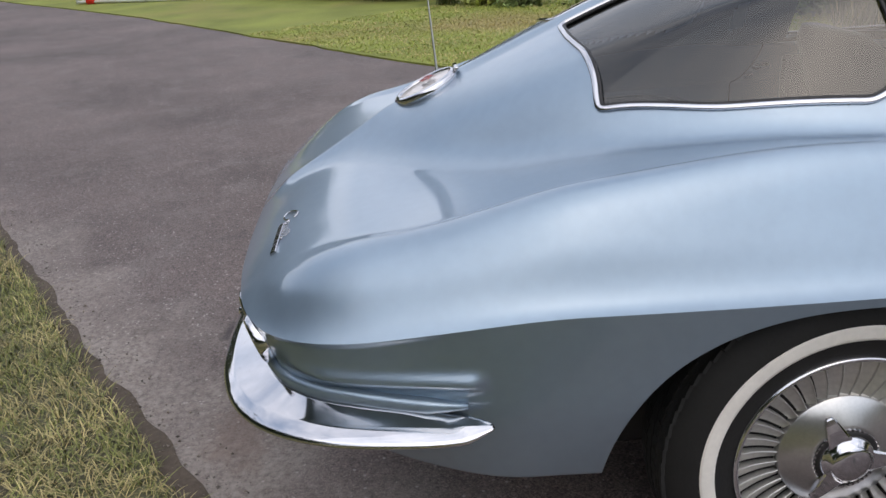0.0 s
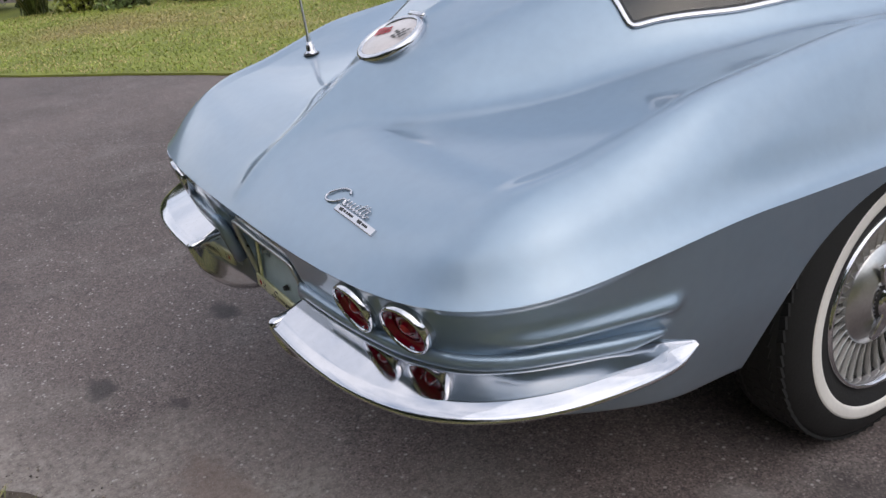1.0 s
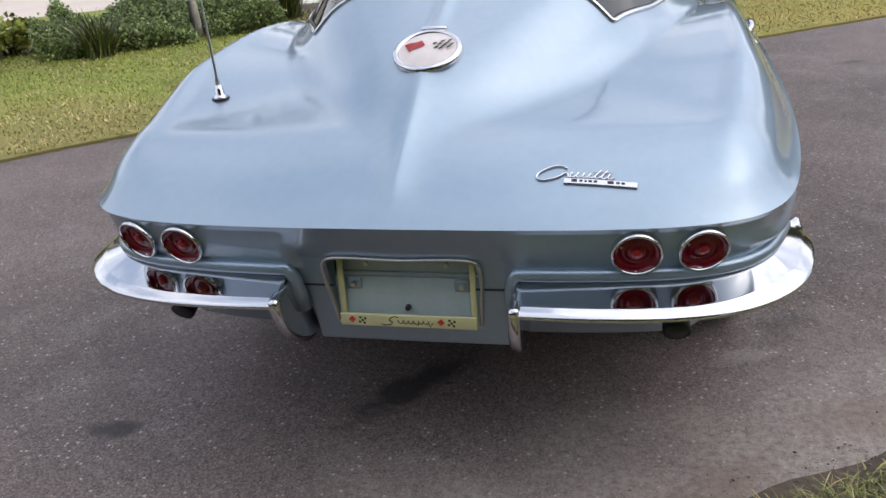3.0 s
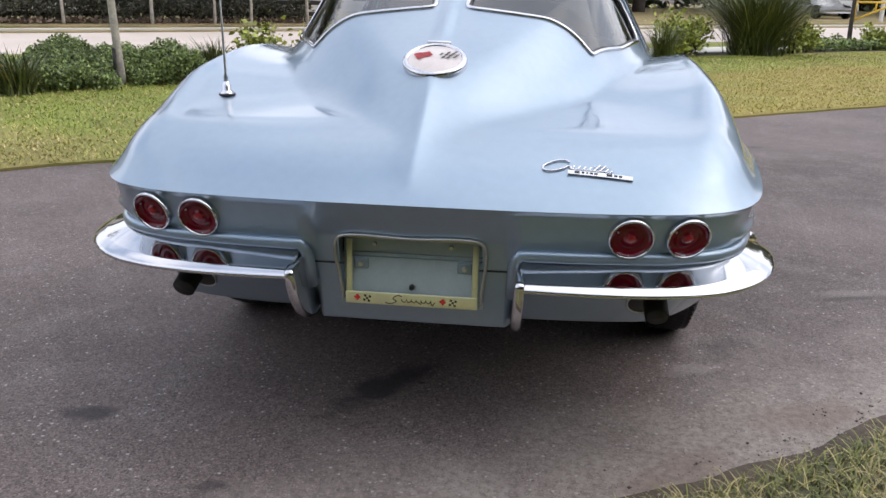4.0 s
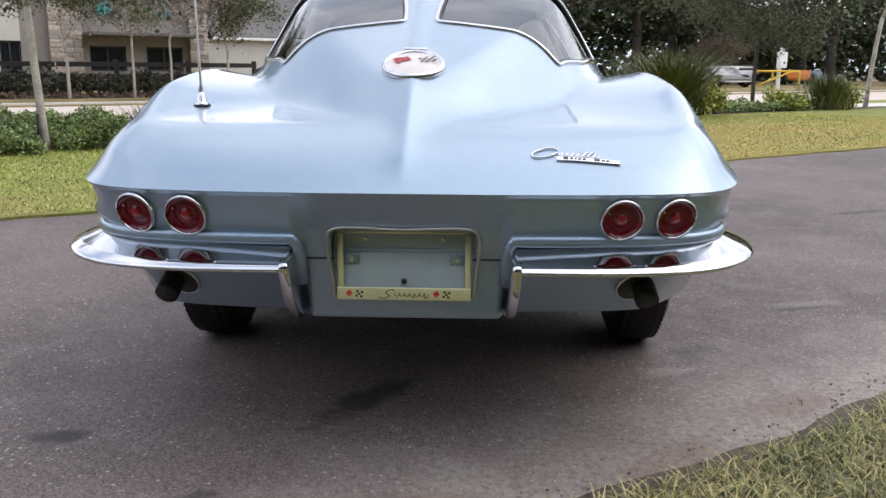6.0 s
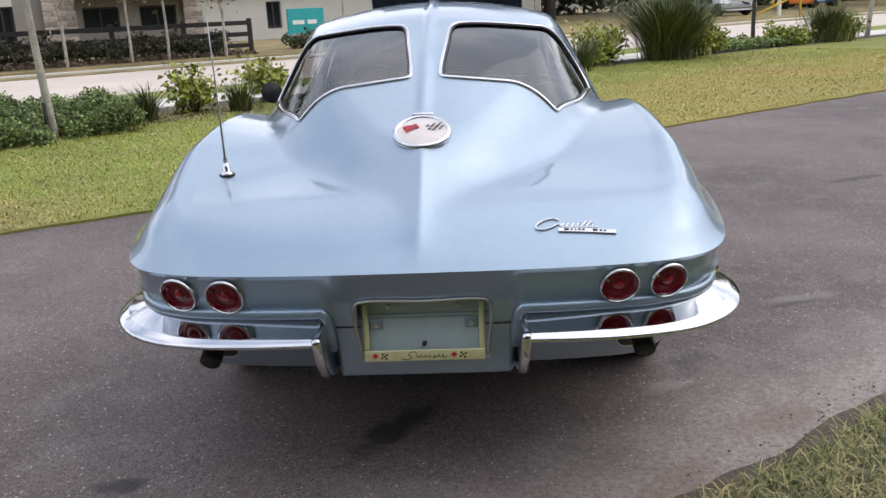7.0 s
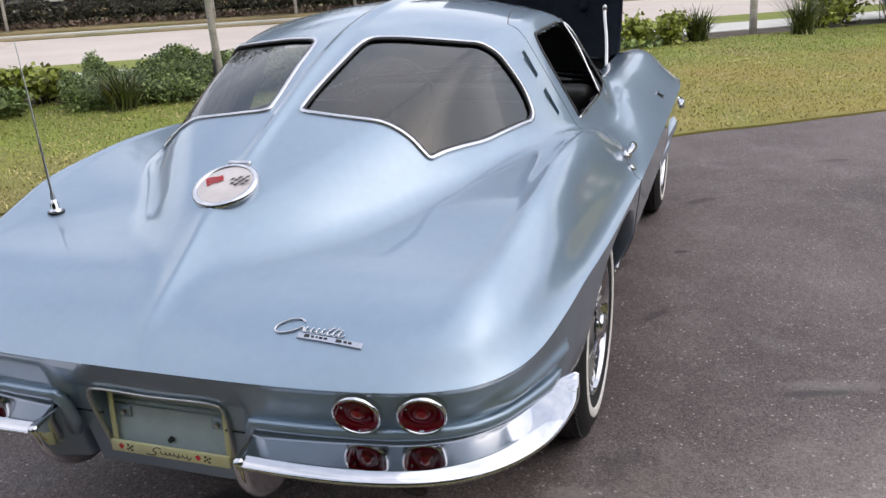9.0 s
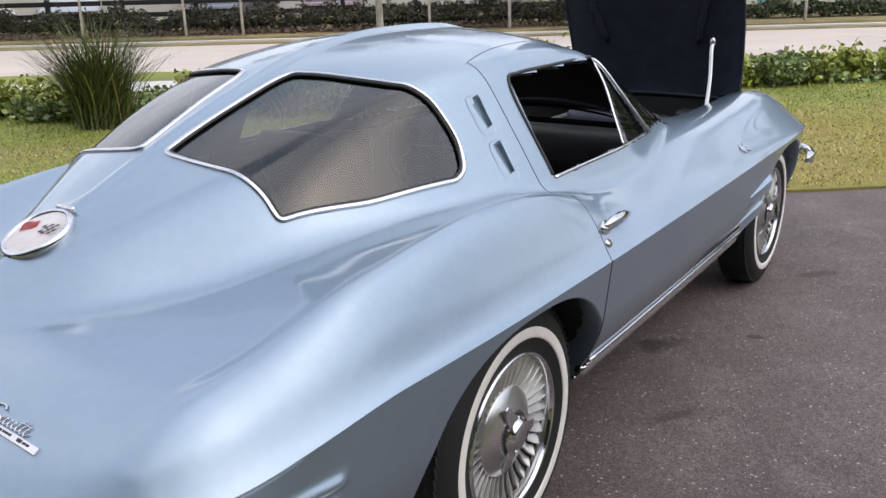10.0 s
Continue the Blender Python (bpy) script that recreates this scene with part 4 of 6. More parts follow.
v, f = lathe([(0.0685, 0.006), (0.05, 0.0095), (0.025, 0.011), (0.0003, 0.0115)], 64, "z")
mesh_object("emblem_disc", v, f, EMBLEM_WHITE, lid)
part("hinge", box_bm((0.062, 0.012, 0.012), (0, 0.084, 0.006), 0.003), CHROME, lid)
part("catch", box_bm((0.024, 0.008, 0.008), (0, -0.079, 0.003), 0.002), BLACK, lid)
flag = [(-0.056, 0.010), (-0.018, 0.030), (-0.006, 0.010), (-0.040, -0.016)]
bm = bmesh.new()
n_ = 8
g_ = []
for i in range(n_ + 1):
    u = i / n_
    a0 = Vector(flag[0]).lerp(Vector(flag[1]), u)
    a1 = Vector(flag[3]).lerp(Vector(flag[2]), u)
    wob = 0.003 * math.sin(u * 6.0)
    g_.append([bm.verts.new((a0.x, a0.y + wob, 0.0125)), bm.verts.new((a1.x, a1.y + wob, 0.0125))])
for q0, q1 in zip(g_, g_[1:]):
    bm.faces.new((q0[0], q0[1], q1[1], q1[0]))
bmesh.ops.solidify(bm, geom=bm.faces[:], thickness=0.0015)
part("red_flag", bm, EMBLEM_RED, lid, smooth=False)
bm = bmesh.new()
for i in range(5):
    for j in range(4):
        if (i + j) % 2 == 0:
            x0, y0 = 0.010 + i * 0.0088 + j * 0.0030, 0.010 - j * 0.0080 + i * 0.0030 + 0.002 * math.sin(i * 1.2)
            bm.faces.new([bm.verts.new((x0 + a_, y0 + b_, 0.0128)) for a_, b_ in ((0, 0), (0.0088, 0.003), (0.0118, 0.011), (0.003, 0.008))])
bmesh.ops.solidify(bm, geom=bm.faces[:], thickness=0.001)
part("checked_flag", bm, EMBLEM_BLACK, lid, smooth=False)

# flowing script ornament on the tail deck
so, sx_ = Vector((0.288, 0, 0)), 0.197


def deck_spot(u, w, lift=0.003):
    x = 0.288 + u
    y0 = -1.000 - 0.004 * (u / 0.197)
    p, n = on_skin(x, y0, 0)
    q, n2 = on_skin(x, y0 + w * 0.78, lift)
    return tuple(q), tuple(n2)


loop = [(0.060, 0.034), (0.052, 0.041), (0.036, 0.040), (0.016, 0.028), (0.002, 0.012), (0.002, 0.002), (0.012, -0.003), (0.030, 0.001), (0.046, 0.010), (0.056, 0.019), (0.062, 0.018), (0.063, 0.010), (0.068, 0.008)]
script = scrawl(loop, 0.0023, deck_spot, "script_ornament", CHROME, car, 110, "flowing bright script ornament over a slim bar")
wave = []
for i in range(52):
    u = i / 51
    lift_ = 0.0075 * math.sin(u * 44)
    wave.append((0.064 + 0.086 * u + 0.0030 * math.cos(u * 44) + 0.45 * lift_, 0.0155 + lift_))
scrawl(wave, 0.0016, deck_spot, "script_wave", CHROME, script, 300)
for a_ in (0.112, 0.124):
    scrawl([(a_, 0.009), (a_ + 0.008, 0.021), (a_ + 0.015, 0.034)], 0.0015, deck_spot, "script_stroke", CHROME, script, 16)
scrawl([(0.112, 0.0255), (0.130, 0.0275), (0.148, 0.0260)], 0.0012, deck_spot, "script_stroke", CHROME, script, 20)
pts, ups = zip(*[deck_spot(u, -0.003, 0.0012) for u in np.linspace(0.056, 0.197, 24)])
v, f = sweep(pts, np.array(ups), [(-0.0072, -0.002), (-0.0072, 0.0024), (-0.0060, 0.0034), (0.0060, 0.0034), (0.0072, 0.0024), (0.0072, -0.002)])
mesh_object("script_bar", v, f, CHROME, script, False)
for at_, w_ in ((0.066, 0.011), (0.079, 0.006), (0.088, 0.004), (0.097, 0.007), (0.107, 0.007), (0.136, 0.012), (0.150, 0.007), (0.160, 0.007)):
    c0, n0 = deck_spot(at_ + 0.010, -0.002, 0.0050)
    bm = bmesh.new()
    bmesh.ops.create_cube(bm, size=1.0, matrix=facing(Vector(c0), Vector(n0), Vector((0, 1, 0))) @ Matrix.Diagonal((w_, 0.0062 if w_ > 0.010 else 0.0042, 0.0010, 1)))
    part("bar_mark", bm, BLACK, script, smooth=False)

# aerial on the other rear wing
ab, an = on_skin(-0.578, -0.612)
v, f = lathe([(0.0, 0.0), (0.019, 0.0), (0.019, 0.004), (0.015, 0.009), (0.012, 0.012), (0.012, 0.024), (0.009, 0.027), (0.008, 0.036), (0.0, 0.036)], 24, "z")
aerial = mesh_object("aerial", v, f, CHROME, car, True, "chrome telescopic aerial on a black seat")
aerial.matrix_local = Matrix.Translation(ab) @ Matrix.Rotation(radians(3.5), 4, "X")
v, f = lathe([(0.0, 0.030), (0.0075, 0.030), (0.006, 0.050), (0.0036, 0.056), (0.0030, 0.20), (0.0023, 0.202), (0.0025, 0.34), (0.0016, 0.342), (0.0014, 0.45), (0.0, 0.452)], 12, "z")
mesh_object("mast", v, f, BRUSHED, aerial)
v, f = lathe([(0.0, 0.0), (0.023, -0.001), (0.022, 0.003), (0.0, 0.003)], 24, "z")
mesh_object("rubber_seat", v, f, TRIM_BLACK, aerial)

# exhaust tips, each at a black disc that paints the hole's shade on the valance
for side in (1, -1):
    pts = rounded([(0.566, -0.80, 0.420), (0.566, -0.88, 0.424), (0.566, -0.94, 0.418), (0.566, -0.975, 0.406), (0.567, -0.992, 0.397)], 30, closed=False) * np.array([side, 1, 1])
    v, f = sweep(pts, (0, 0, 1), oval(0.028, 0.028, 18), caps=False)
    pipe = mesh_object("exhaust_pipe", v, f, PIPE, car, True, "sooty round exhaust tip")
    v, f = sweep(pts[::-1] * 1.0, (0, 0, 1), oval(0.0255, 0.0255, 18), caps=True)
    mesh_object("pipe_bore", v, f, BLACK, pipe)
    at, n = skirt_point(0.575, 0.420, side)
    v, f = lathe([(0.0, 0.002), (0.043, 0.002), (0.045, 0.0), (0.045, -0.01)], 28, "z")
    o = mesh_object("opening_shade_disc", v, f, BLACK, car)
    o.matrix_local = facing(at, n)
    v, f = lathe([(0.0435, 0.002), (0.0445, 0.0035), (0.0465, 0.0035), (0.0475, 0.0)], 28, "z")
    o2 = mesh_object("exhaust_lip", v, f, BRUSHED, car)
    o2.matrix_local = facing(at, n)

# wheels: tyre with a white ring, turbine cover with fins, three-bar spinner
TW = 0.076
tyre_profile = [(0.205, -0.070), (0.225, -TW), (0.262, -TW - 0.010), (0.300, -TW - 0.006), (0.327, -0.066), (0.341, -0.050), (0.345, -0.03), (0.345, 0.03), (0.341, 0.050), (0.327, 0.066), (0.300, TW + 0.006),
                (0.282, TW + 0.0095), (0.262, TW + 0.010), (0.24, TW + 0.006), (0.225, TW), (0.205, 0.070)]
fin_bm = bmesh.new()
grid = []
for i in range(7):
    u = i / 6
    r_ = 0.1165 + (0.199 - 0.1165) * u
    half = 0.0072 + 0.0068 * u
    out = 0.045 + 0.012 * u
    lean_ = 0.008 + 0.005 * u
    bow = 0.006 * math.sin(u * 2.6)
    grid.append([fin_bm.verts.new((out - lean_, bow - half, r_)), fin_bm.verts.new((out - 0.001, bow + half * 0.80, r_)), fin_bm.verts.new((out + 0.0022, bow + half * 0.93, r_)),
                 fin_bm.verts.new((out + 0.0014, bow + half * 1.10, r_)), fin_bm.verts.new((out - lean_ * 1.2, bow + half * 1.04, r_))])
for a_, b_ in zip(grid, grid[1:]):
    for q in range(4):
        fin_bm.faces.new((a_[q], a_[q + 1], b_[q + 1], b_[q]))
bmesh.ops.recalc_face_normals(fin_bm, faces=fin_bm.faces[:])
fin_mesh = bpy.data.meshes.new("fin")
fin_bm.to_mesh(fin_mesh)
fin_bm.free()
fin_mesh.materials.append(FIN)
# tread: rows of shallow blocks round the rim
tread_bm = bmesh.new()
for i in range(76):
    for row, x0 in enumerate((-0.052, -0.027, 0.0, 0.027, 0.052)):
        a_ = 2 * math.pi * (i + 0.5 * (row % 2)) / 76
        m0 = Matrix.Rotation(a_, 4, "X") @ Matrix.Translation((x0, 0, 0.3425 if abs(x0) < 0.04 else 0.3375)) @ Matrix.Rotation(radians(14 * (-1) ** row), 4, "Z") @ Matrix.Diagonal((0.021, 0.0255, 0.007, 1))
        bmesh.ops.create_cube(tread_bm, size=1.0, matrix=m0)
tread_mesh = bpy.data.meshes.new("tread")
tread_bm.to_mesh(tread_mesh)
tread_bm.free()
tread_mesh.materials.append(RUBBER)


def wheel(x, y, side):
    v, f = lathe(tyre_profile, 72, "x")
    w = mesh_object("wheel", v, f, RUBBER, car, True, "black whitewall tyre with a bright turbine wheel cover")
    w.matrix_local = pose(x * side, y, 0.343, 0, 0, 0 if side > 0 else 180)
    tr = new("tread", tread_mesh)
    tr.parent = w
    v, f = lathe([(0.2785, TW + 0.0075), (0.2775, TW + 0.0105), (0.272, TW + 0.0115), (0.256, TW + 0.0115), (0.2495, TW + 0.0100), (0.2485, TW + 0.004)], 96, "x")
    mesh_object("white_ring", v, f, WHITEWALL, w, True, "cream white tyre ring")
    v, f = lathe([(0.213, 0.045), (0.2145, 0.068), (0.211, 0.078), (0.2065, 0.0805), (0.2025, 0.077), (0.2005, 0.064), (0.1985, 0.050)], 96, "x")
    mesh_object("rim_ring", v, f, CHROME, w, True, "polished outer rim ring")
    v, f = lathe([(0.2005, 0.050), (0.19, 0.036), (0.10, 0.030), (0.095, 0.036)], 64, "x")
    mesh_object("cover_disc", v, f, PIPE, w)
    for i in range(36):
        o = new("fin", fin_mesh)
        o.parent = w
        o.matrix_local = Matrix.Rotation(2 * math.pi * i / 36, 4, "X")
    v, f = lathe([(0.118, 0.026), (0.118, 0.047), (0.1155, 0.0495), (0.092, 0.060), (0.068, 0.0705), (0.061, 0.0725), (0.058, 0.071)], 72, "x")
    mesh_object("hub_cone", v, f, BRUSHED, w, True, "polished conical hub")
    v, f = lathe([(0.061, 0.060), (0.0605, 0.074), (0.056, 0.078), (0.050, 0.078)], 48, "x")
    ring = mesh_object("knurled_ring", v, f, PIPE, w, True)
    tooth = bmesh.new()
    for i in range(40):
        bmesh.ops.create_cube(tooth, size=1.0, matrix=Matrix.Rotation(2 * math.pi * i / 40, 4, "X") @ Matrix.Translation((0.071, 0, 0.0605)) @ Matrix.Diagonal((0.010, 0.0045, 0.003, 1)))
    part("knurl", tooth, CHROME, ring, smooth=False)
    v, f = lathe([(0.052, 0.070), (0.051, 0.080), (0.046, 0.085), (0.039, 0.087), (0.037, 0.092), (0.033, 0.0955), (0.018, 0.098), (0.0003, 0.0985)], 48, "x")
    sp = mesh_object("spinner", v, f, CHROME, w, True, "three-bar chrome spinner")
    for i in range(3):
        bm = bmesh.new()
        rows_ = []
        for u, hw, hx in ((0.030, 0.026, 0.006), (0.050, 0.021, 0.006), (0.072, 0.015, 0.0055), (0.088, 0.011, 0.0045), (0.097, 0.008, 0.0035), (0.100, 0.005, 0.002)):
            rows_.append([bm.verts.new((0.080 + sx0 * hx - 0.006 * (u / 0.1) ** 2, sy0 * hw, u)) for sx0, sy0 in ((-1, -1), (0.6, -1), (1.0, -0.8), (1.0, 0.8), (0.6, 1), (-1, 1))])
        for a_, b_ in zip(rows_, rows_[1:]):
            for q in range(6):
                bm.faces.new((a_[q], a_[(q + 1) % 6], b_[(q + 1) % 6], b_[q]))
        bm.faces.new(rows_[0])
        bm.faces.new(rows_[-1][::-1])
        bmesh.ops.rotate(bm, verts=bm.verts[:], cent=(0, 0, 0), matrix=Matrix.Rotation(radians(120 * i + 25), 3, "X"))
        part("spinner_bar", bm, CHROME, w, smooth=False)
    return w


for side in (1, -1):
    wheel(0.718, 0.028, side)
    wheel(0.714, 2.489, side)

# dark wheel housings, and floor pans as boxes that keep light from the ground
for side in (1, -1):
    for c in (REAR_AXLE, FRONT_AXLE):
        v, f = [], []
        for i in range(25):
            a_ = math.pi * i / 24
            u = math.cos(a_)
            yy = c + 0.455 * u
            zz = max(0.25 + 0.44 * (1 - abs(u) ** 2.5) ** (1 / 2.5), 0.355 if (c < 1 and u < 0) else 0.31)
            for x in (0.50, float(half_width(yy)) - float(tuck(0.87, yy, min(zz, 0.69))) - 0.012):
                v.append((side * x, yy, min(zz, 0.69)))
        f = [(2 * i, 2 * i + 1, 2 * i + 3, 2 * i + 2) for i in range(24)]
        v += [(side * 0.50, c - 0.47, 0.30), (side * 0.50, c + 0.47, 0.30)]
        f.append(tuple(range(0, 50, 2)))
        mesh_object("wheel_housing", v, f, BLACK, car, False)
bm = box_bm((1.0, 3.4, 0.12), (0, 1.35, 0.275), 0.01)
part("floor_shade_pan", bm, BLACK, car)
bm = box_bm((1.40, 1.52, 0.07), (0, 1.255, 0.310), 0.01)
part("floor_shade_pan", bm, BLACK, car)
bm = box_bm((1.12, 0.62, 0.03), (0, -0.60, 0.395), 0.01)
part("floor_shade_pan", bm, BLACK, car)
# hidden block added below the floor, only to deepen the shade under the tail
bm = box_bm((0.92, 0.50, 0.09), (0, -0.50, 0.345), 0.03)
part("floor_shade_pan", bm, BLACK, car)

# bright ribbed sill mouldings
for side in (1, -1):
    ys_ = np.linspace(0.466, 2.045, 40)
    for zc_, ww, hh in ((0.302, 0.008, 0.006), (0.328, 0.016, 0.020), (0.356, 0.009, 0.006), (0.371, 0.008, 0.006)):
        pts = [(side * (half_width(y_) - float(tuck(0.87, y_, zc_)) + 0.004), y_, zc_) for y_ in ys_]
        v, f = sweep(pts, (0, 0, 1), oval(ww, hh, 12, 2.2))
        mesh_object("sill_moulding", v, f, CHROME, car, True, "bright ribbed sill moulding")

# door seams, roof seam, bonnet edge
def seam(points, name="door_seam", n=60):
    line = rounded(points, n, closed=False)
    p = np.stack([line[:, 0], line[:, 1], skin(line[:, 0], line[:, 1])], 1)
    nn = skin_normal(line[:, 0], line[:, 1])
    v, f = sweep(p - 0.0004 * nn, nn, oval(0.0022, 0.0012, 6))
    return mesh_object(name, v, f, BLACK, car)


for side in (1, -1):
    s = np.array([side, 1])
    seam(np.array([(0.437, 0.385), (0.42, 0.46), (0.395, 0.60), (0.375, 0.80), (0.372, 1.08)]) * s, "roof_seam")
    seam(np.array([(0.437, 0.385), (0.475, 0.395), (0.52, 0.405), (0.60, 0.415), (0.66, 0.424), (0.70, 0.45), (0.75, 0.475), (0.80, 0.47), (0.85, 0.44), (0.874, 0.42)]) * s)
    zz = np.linspace(0.699, 0.378, 20)
    pts = [(side * (half_width(0.42) - float(tuck(0.87, 0.42 + 0.02 * (0.7 - z_), z_)) + 0.0004), 0.42 - 0.03 * (0.7 - z_), z_) for z_ in zz]
    v, f = sweep(pts, (side, 0, 0), oval(0.0022, 0.0012, 6))
    mesh_object("door_seam", v, f, BLACK, car)
    # cooling slots behind the door
    for (x0, y0), (x1, y1) in SLOTS:
        line = np.array([(x0, y0), (x1, y1)]) * s
        p0, n0 = on_skin(*line[0]); p1, n1 = on_skin(*line[1])
        mid_, nn = (p0 + p1) / 2, (n0 + n1).normalized()
        long_ = (p1 - p0)
        up_ = long_.normalized()
        x_ = up_.cross(nn).normalized()
        m0 = Matrix.Translation(mid_) @ Matrix((x_, up_, nn)).transposed().to_4x4()
        bm = bmesh.new()
        hl, hw = long_.length / 2 + 0.006, 0.034
        ring_o, ring_i = [], []
        for i in range(28):
            a_ = 2 * math.pi * i / 28
            cx, cy = math.copysign(abs(math.cos(a_)) ** 0.5, math.cos(a_)), math.copysign(abs(math.sin(a_)) ** 0.35, math.sin(a_))
            ring_o.append(bm.verts.new((cx * hw, cy * hl, 0.0005)))
            ring_i.append(bm.verts.new((cx * hw * 0.93, cy * hl * 0.97, -0.0005)))
        ring_c = [bm.verts.new((v_.co.x * 0.80, v_.co.y * 0.93, -0.013 if v_.co.x * side < 0 else -0.002)) for v_ in ring_i]
        for r0, r1 in ((ring_o, ring_i), (ring_i, ring_c)):
            for i in range(28):
                bm.faces.new((r0[i], r0[(i + 1) % 28], r1[(i + 1) % 28], r1[i]))
        bm.faces.new(ring_c)
        o = part("cooling_slot", bm, PAINT, car, "recessed cooling slot in the roof pillar", smooth=False)
        o.matrix_local = m0
    # door handle and lock
    h0, hn = on_skin(side * 0.806, 0.577)
    bm = bmesh.new()
    rows_ = []
    for i in range(13):
        u = i / 12
        w_ = 0.015 * (0.35 + 0.65 * math.sin(math.pi * min(1, u * 1.15)) ** 0.6) if u < 0.87 else 0.008
        hgt = 0.010 + 0.022 * math.sin(math.pi * min(1.0, u * 1.05)) ** 0.7
        rows_.append([bm.verts.new((w_ * math.cos(a_), -0.10 + 0.20 * u, hgt + 0.011 * math.sin(a_))) for a_ in np.linspace(0, 2 * math.pi, 10, endpoint=False)])
    for a_, b_ in zip(rows_, rows_[1:]):
        for q in range(10):
            bm.faces.new((a_[q], a_[(q + 1) % 10], b_[(q + 1) % 10], b_[q]))
    bm.faces.new(rows_[0][::-1]); bm.faces.new(rows_[-1])
    bmesh.ops.create_cone(bm, segments=18, radius1=0.026, radius2=0.020, depth=0.020, cap_ends=True, matrix=Matrix.Translation((0, -0.075, 0.006)) @ Matrix.Diagonal((0.8, 1.3, 1, 1)))
    handle = part("door_handle", bm, CHROME, car, "chrome door handle with a button")
    handle.matrix_local = facing(h0, hn, Vector((0, 1, 0))) @ Matrix.Rotation(0, 4, "Z")
    bm = bmesh.new()
    bmesh.ops.create_cone(bm, segments=20, radius1=0.015, radius2=0.012, depth=0.014, cap_ends=True)
    k0, kn = on_skin(side * 0.836, 0.469)
    lock = part("door_lock", bm, CHROME, car)
    lock.matrix_local = facing(k0, kn)
    # bright strips round the door glass
    def side_spot(y_, z_):
        xs = np.linspace(0.40, 0.80, 400)
        zs_ = skin(xs, np.full(400, y_))
        x_ = xs[int(np.argmin(np.abs(zs_ - z_)))]
        return (side * x_, y_, z_)
    for name, ends, w0 in (("glass_strip", [(0.505, 0.893), (0.75, 0.893), (1.0, 0.892), (1.30, 0.891)], 0.006), ("glass_strip", [(1.13, 1.165), (1.10, 1.08), (1.06, 0.98), (1.03, 0.895)], 0.006), ("pillar_trim", [(1.135, 1.17), (1.22, 1.04), (1.32, 0.892)], 0.017)):
        p3 = rounded([side_spot(*q) for q in ends], 30, closed=False)
        v, f = sweep(p3, np.tile((side * 0.87, 0, 0.5), (30, 1)), oval(w0, 0.004, 8))
        mesh_object(name, v, f, CHROME if name == "glass_strip" else TRIM_BLACK, car)
    p3 = rounded([side_spot(*q) for q in [(0.500, 0.90), (0.500, 1.165), (0.56, 1.174), (0.8, 1.176), (1.11, 1.174)]], 60, closed=False)
    v, f = sweep(p3, np.tile((side * 0.87, 0, 0.5), (60, 1)), oval(0.006, 0.005, 8))
    mesh_object("door_seal", v, f, TRIM_BLACK, car)

# windscreen surround
line = rounded([(-0.612, 1.345), (-0.55, 1.235), (-0.50, 1.17), (-0.44, 1.156), (0, 1.152), (0.44, 1.156), (0.50, 1.17), (0.55, 1.235), (0.612, 1.345)], 120, closed=False)
v, f = sweep(np.stack([line[:, 0], line[:, 1], skin(line[:, 0], line[:, 1]) + 0.002], 1), skin_normal(line[:, 0], line[:, 1]), oval(0.008, 0.006, 8))
mesh_object("windscreen_trim", v, f, CHROME, car, True, "bright windscreen trim")

# dark seal along the foot of the windscreen
xs_ = np.linspace(-0.57, 0.57, 80)
ys_ = np.linspace(1.30, 1.80, 400)
foot = []
for x_ in xs_:
    zs_ = skin(np.full(400, x_), ys_)
    foot.append((x_, float(ys_[int(np.argmin(np.abs(zs_ - 0.90)))])))
foot = np.array(foot)
for _ in range(6):
    foot[1:-1, 1] = (foot[:-2, 1] + foot[1:-1, 1] + foot[2:, 1]) / 3
v, f = sweep(np.column_stack([foot, skin(foot[:, 0], foot[:, 1]) + 0.003]), skin_normal(foot[:, 0], foot[:, 1]), oval(0.016, 0.006, 8))
mesh_object("windscreen_seal", v, f, TRIM_BLACK, car, True, "black windscreen foot seal")

# small badge on the front wing, mirror on the far door
for side in (1, -1):
    b0, bn = on_skin(side * 0.805, 1.90)
    bm = bmesh.new()
    for a_ in (32, -32):
        bmesh.ops.create_cube(bm, size=1.0, matrix=Matrix.Rotation(radians(a_), 4, "Z") @ Matrix.Diagonal((0.012, 0.075, 0.008, 1)))
    bmesh.ops.create_cube(bm, size=1.0, matrix=Matrix.Translation((0, -0.03, 0.001)) @ Matrix.Diagonal((0.018, 0.03, 0.008, 1)))
    o = part("wing_badge", bm, CHROME, car, "small bright crossed badge", smooth=False)
    o.matrix_local = facing(b0, bn, Vector((0, 1, 0)))
v, f = lathe([(0.0, 0.03), (0.02, 0.028), (0.045, 0.015), (0.055, -0.01), (0.052, -0.016), (0.0, -0.014)], 28, "y")
mirror = mesh_object("door_mirror", v, f, BLACK, car, True, "dark round door mirror on a short stalk")
mirror.location = (-0.885, 1.40, 0.875)
bm = bmesh.new()
bmesh.ops.create_cone(bm, segments=12, radius1=0.012, radius2=0.008, depth=0.12, cap_ends=True, matrix=Matrix.Translation((0.045, 0.0, -0.055)) @ Matrix.Rotation(radians(-35), 4, "Y"))
part("stalk", bm, BLACK, mirror)
v, f = lathe([(0.0, -0.0162), (0.048, -0.0162), (0.048, -0.015)], 28, "y")
mesh_object("mirror_glass", v, f, BLACK, mirror)

